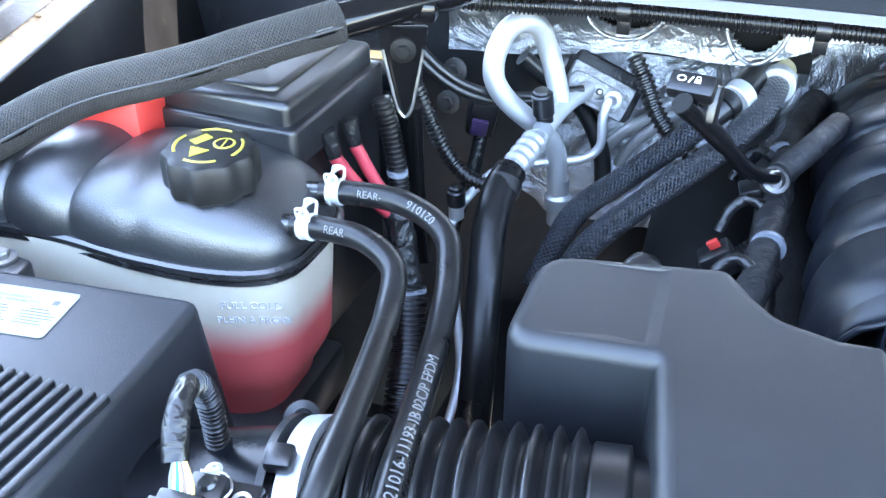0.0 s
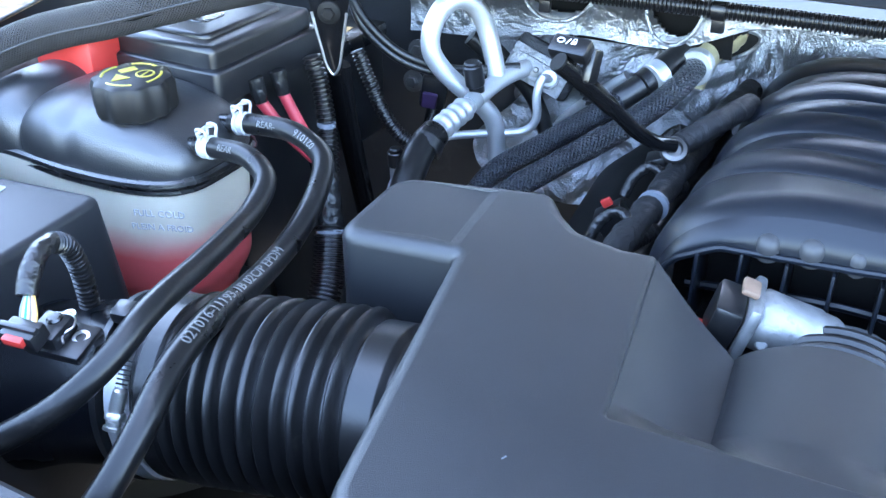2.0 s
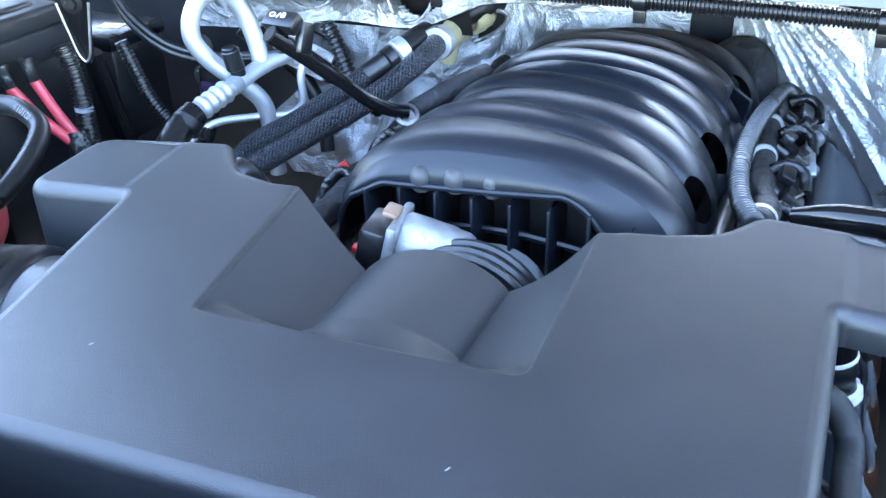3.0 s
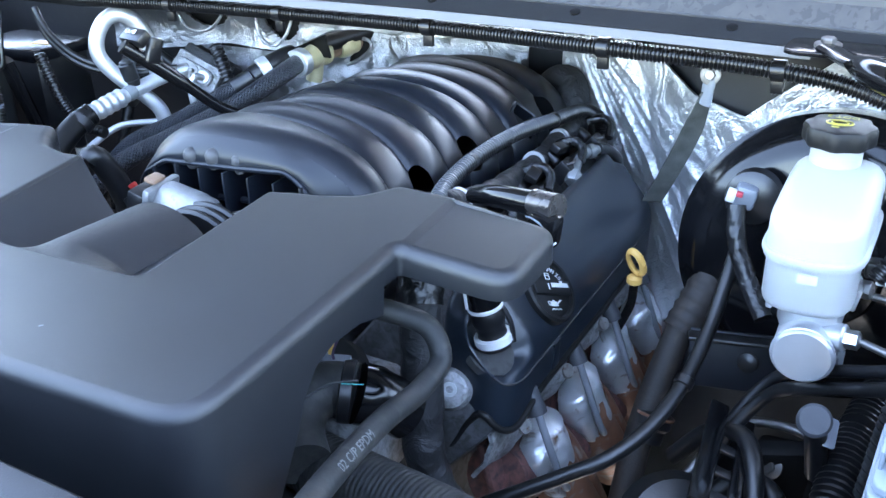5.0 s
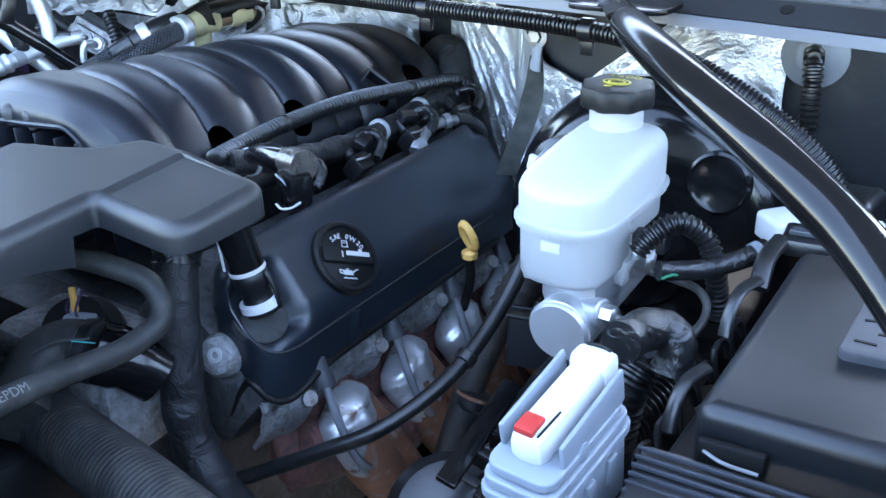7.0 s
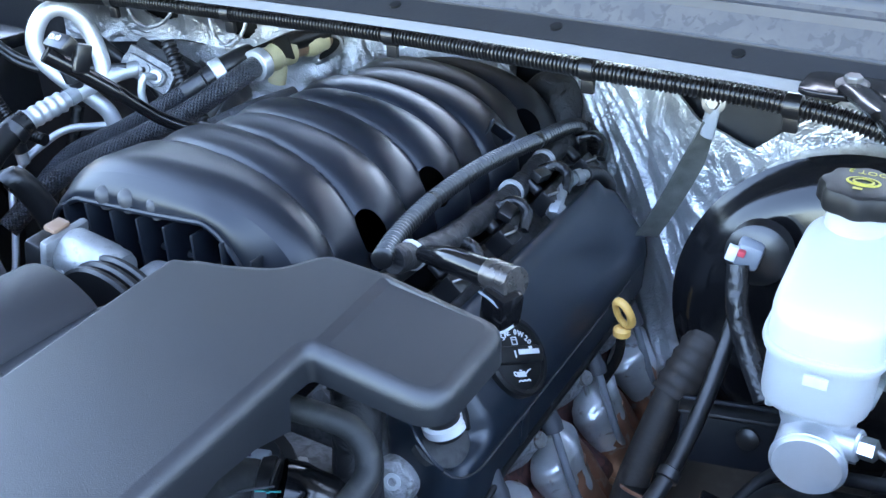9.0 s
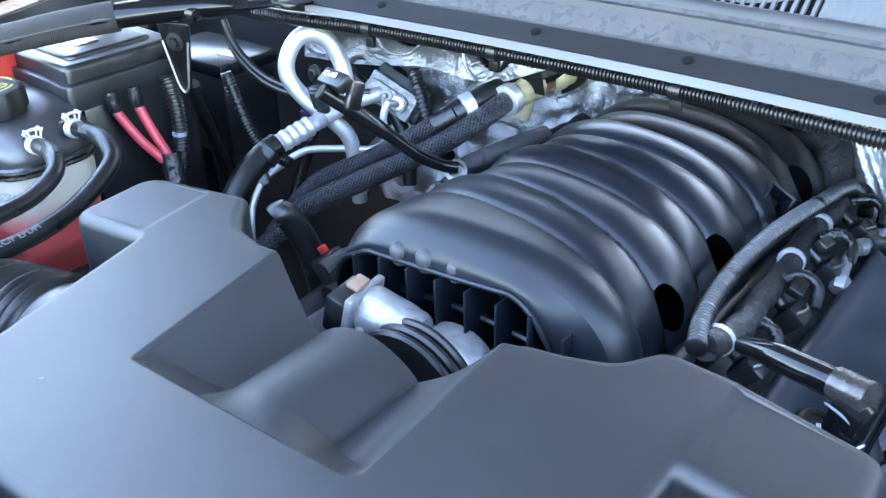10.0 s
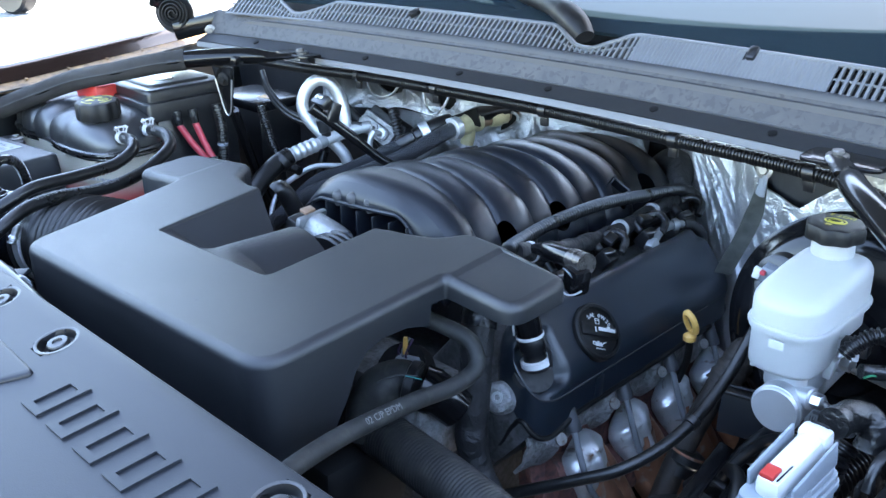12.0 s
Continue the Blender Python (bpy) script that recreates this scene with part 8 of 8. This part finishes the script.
spiral = [((0.004 + 0.0058 * t / 6.28) * math.cos(t) , (0.004 + 0.0058 * t / 6.28) * math.sin(t), 0) for t in (0.35 * i for i in range(78))]
HMX = pose(-0.795, 0.735, 1.285, 90, 0, 35)
part("clock_spring", moved(tube(spiral, 0.0022, 6, 0.004, flat=2.2), HMX), M_DARK, hg, "coiled flat spring")
part("plate", moved(lathe([(0.037, -0.012), (0.037, -0.006)], (0, 0, 0), (0, 0, 1), 30), HMX), M_DARK, hg)
part("arm", box((0.02, 0.10, 0.035), (-0.77, 0.775, 1.262), (12, 0, -35), 0.006), M_SHINY, hg)
part("upper_arm", box((0.016, 0.05, 0.10), (-0.815, 0.74, 1.34), (-15, 0, -35), 0.005), M_SHINY, hg)
part("pivot", bolt((-0.735, 0.775, 1.255), (0.6, -0.75, 0), 0.006), M_BOLT, hg, "pivot bolt")
wp = thing("wiper_arm", "glossy black wiper arm at the foot of the windscreen", "wiper", (0.04, 0.86, 1.32))
part("arm", tube([(0.066, 0.852, 1.316), (0.048, 0.858, 1.330), (0.010, 0.884, 1.338), (-0.048, 0.922, 1.342), (-0.12, 0.952, 1.347), (-0.24, 0.99, 1.365), (-0.45, 1.04, 1.39)], 0.0215, 20, flat=0.72, ends=[(0, 0.75), (0.03, 0.95), (0.1, 1.12), (0.3, 0.85), (1, 0.4)]), M_CAP, wp)

# ---- far things on the ground ----
car = thing("parked_car_wheel", "wheel of a parked vehicle on the concrete", "wheel", (-11.0, 4.35, 0.32))
part("tyre", lathe([(0.21, -0.10), (0.30, -0.11), (0.33, -0.08), (0.33, 0.08), (0.30, 0.11), (0.21, 0.10)], (-11.0, 4.35, 0.33), (0.3, -1, 0), 36), M_RUBBER, car)
part("rim", lathe([(0.21, -0.09), (0.21, 0.09), (0.06, 0.06)], (-11.0, 4.35, 0.33), (0.3, -1, 0), 30), M_DARK, car)

wc = thing("wall_connector", "small black and violet wiring connector by the firewall", "connector", (-0.5, 0.86, 1.07))
part("body", box((0.030, 0.030, 0.044), (-0.505, 0.850, 1.075), (15, 10, 20), 0.004), M_BOX, wc)
part("insert", box((0.018, 0.006, 0.020), (-0.503, 0.832, 1.066), (15, 10, 20), 0.002), M_PURPLE, wc, "violet insert")
part("lead", tube([(-0.505, 0.848, 1.056), (-0.508, 0.835, 1.02), (-0.52, 0.82, 0.97), (-0.53, 0.80, 0.90)], 0.008, 12), M_TAPE, wc, "taped lead")
vhs = thing("vacuum_hose", "smooth black hose curving down the foil", "hose", (-0.4, 0.9, 1.06))
part("hose", tube([(-0.47, 0.87, 1.135), (-0.44, 0.885, 1.105), (-0.41, 0.90, 1.075), (-0.385, 0.90, 1.03), (-0.375, 0.89, 0.98)], 0.0095, 14), M_RUBBER, vhs)
sg = thing("steering_gear", "dark cast steering gear and joints low beside the frame", "steering gear", (0.45, 0.62, 0.82))
part("housing", lathe([(0.05, 0), (0.058, 0.012), (0.058, 0.06), (0.046, 0.075), (0.02, 0.08)], (0.395, 0.60, 0.80), (0.3, -0.5, 0.8), 28), M_BOX, sg, "round gear housing")
part("hose", tube([(0.42, 0.58, 0.86), (0.45, 0.61, 0.895), (0.48, 0.60, 0.90), (0.50, 0.56, 0.88), (0.51, 0.50, 0.82)], 0.009, 14), M_RUBBER, sg)
part("line", tube([(0.40, 0.64, 0.86), (0.43, 0.68, 0.90), (0.48, 0.70, 0.90), (0.56, 0.68, 0.88)], 0.005, 10), M_BOLT, sg)
part("bracket", box((0.10, 0.02, 0.09), (0.455, 0.66, 0.86), (10, 0, 25), 0.004), M_DARK, sg)
for q in ((0.43, 0.645, 0.89), (0.47, 0.655, 0.885)):
    part("bolt", bolt(q, (-0.2, -0.9, 0.4), 0.007), M_BOLT, sg)

lp = thing("splash_liner", "grey-black plastic splash liner with stamped edges beside the frame", "liner", (0.44, 0.74, 0.9))
part("panel", box((0.10, 0.006, 0.06), (0.415, 0.755, 0.925), (-18, 0, 14), 0.002), M_SHROUD, lp, "flat plastic panel")
part("flange", box((0.10, 0.02, 0.005), (0.415, 0.745, 0.955), (-8, 0, 14), 0.002), M_BOX, lp)
part("clip", lathe([(0.010, 0), (0.010, 0.003), (0.006, 0.005)], (0.425, 0.749, 0.930), (0, -1, 0.3), 18), M_BOX, lp, "round push clip")
bk = thing("harness_bracket", "black stamped bracket with cut-outs below the master cylinder", "bracket", (0.44, 0.6, 0.9))
part("rail", box((0.018, 0.13, 0.006), (0.425, 0.600, 0.925), (6, 18, 8), 0.002), M_SHINY, bk)
part("rail", box((0.012, 0.12, 0.006), (0.452, 0.602, 0.915), (6, 18, 8), 0.002), M_SHINY, bk)
for k in range(4):
    part("rung", box((0.03, 0.010, 0.004), (0.438, 0.553 + 0.032 * k, 0.917), (6, 18, 8), 0.0015), M_BOX, bk)
part("hose", tube([(0.38, 0.66, 0.86), (0.415, 0.655, 0.905), (0.45, 0.63, 0.925), (0.47, 0.58, 0.90), (0.47, 0.52, 0.84)], 0.0085, 14), M_RUBBER, bk)

lh = thing("left_harness", "cloth-taped black harness lying beside the manifold", "wiring harness", (-0.2, 0.8, 1.06))
part("taped", tube([(-0.215, 0.575, 1.050), (-0.205, 0.64, 1.060), (-0.200, 0.74, 1.064), (-0.196, 0.84, 1.066), (-0.190, 0.93, 1.070), (-0.175, 1.0, 1.080)], 0.0130, 14, ridge=lambda s: 1 + 0.08 * math.sin(s * 120) + 0.05 * math.sin(s * 290)), M_CLOTH, lh)
for k in range(3):
    y = 0.655 + 0.105 * k
    part("branch", tube([(-0.203, y, 1.066), (-0.222, y + 0.010, 1.070), (-0.236, y + 0.004, 1.058), (-0.242, y - 0.006, 1.040)], 0.0055, 10), M_TAPE, lh, "taped branch to an injector")
for y in (0.70, 0.88):
    part("band", lathe([(0.0150, -0.0025), (0.0150, 0.0025)], (-0.199, y, 1.065), (0.02, 1, 0), 18), M_GREY, lh, "pale tape band")
part("clip", box((0.020, 0.026, 0.014), (-0.222, 0.79, 1.068), (0, -20, 10), 0.003), M_BOX, lh, "black harness clip")
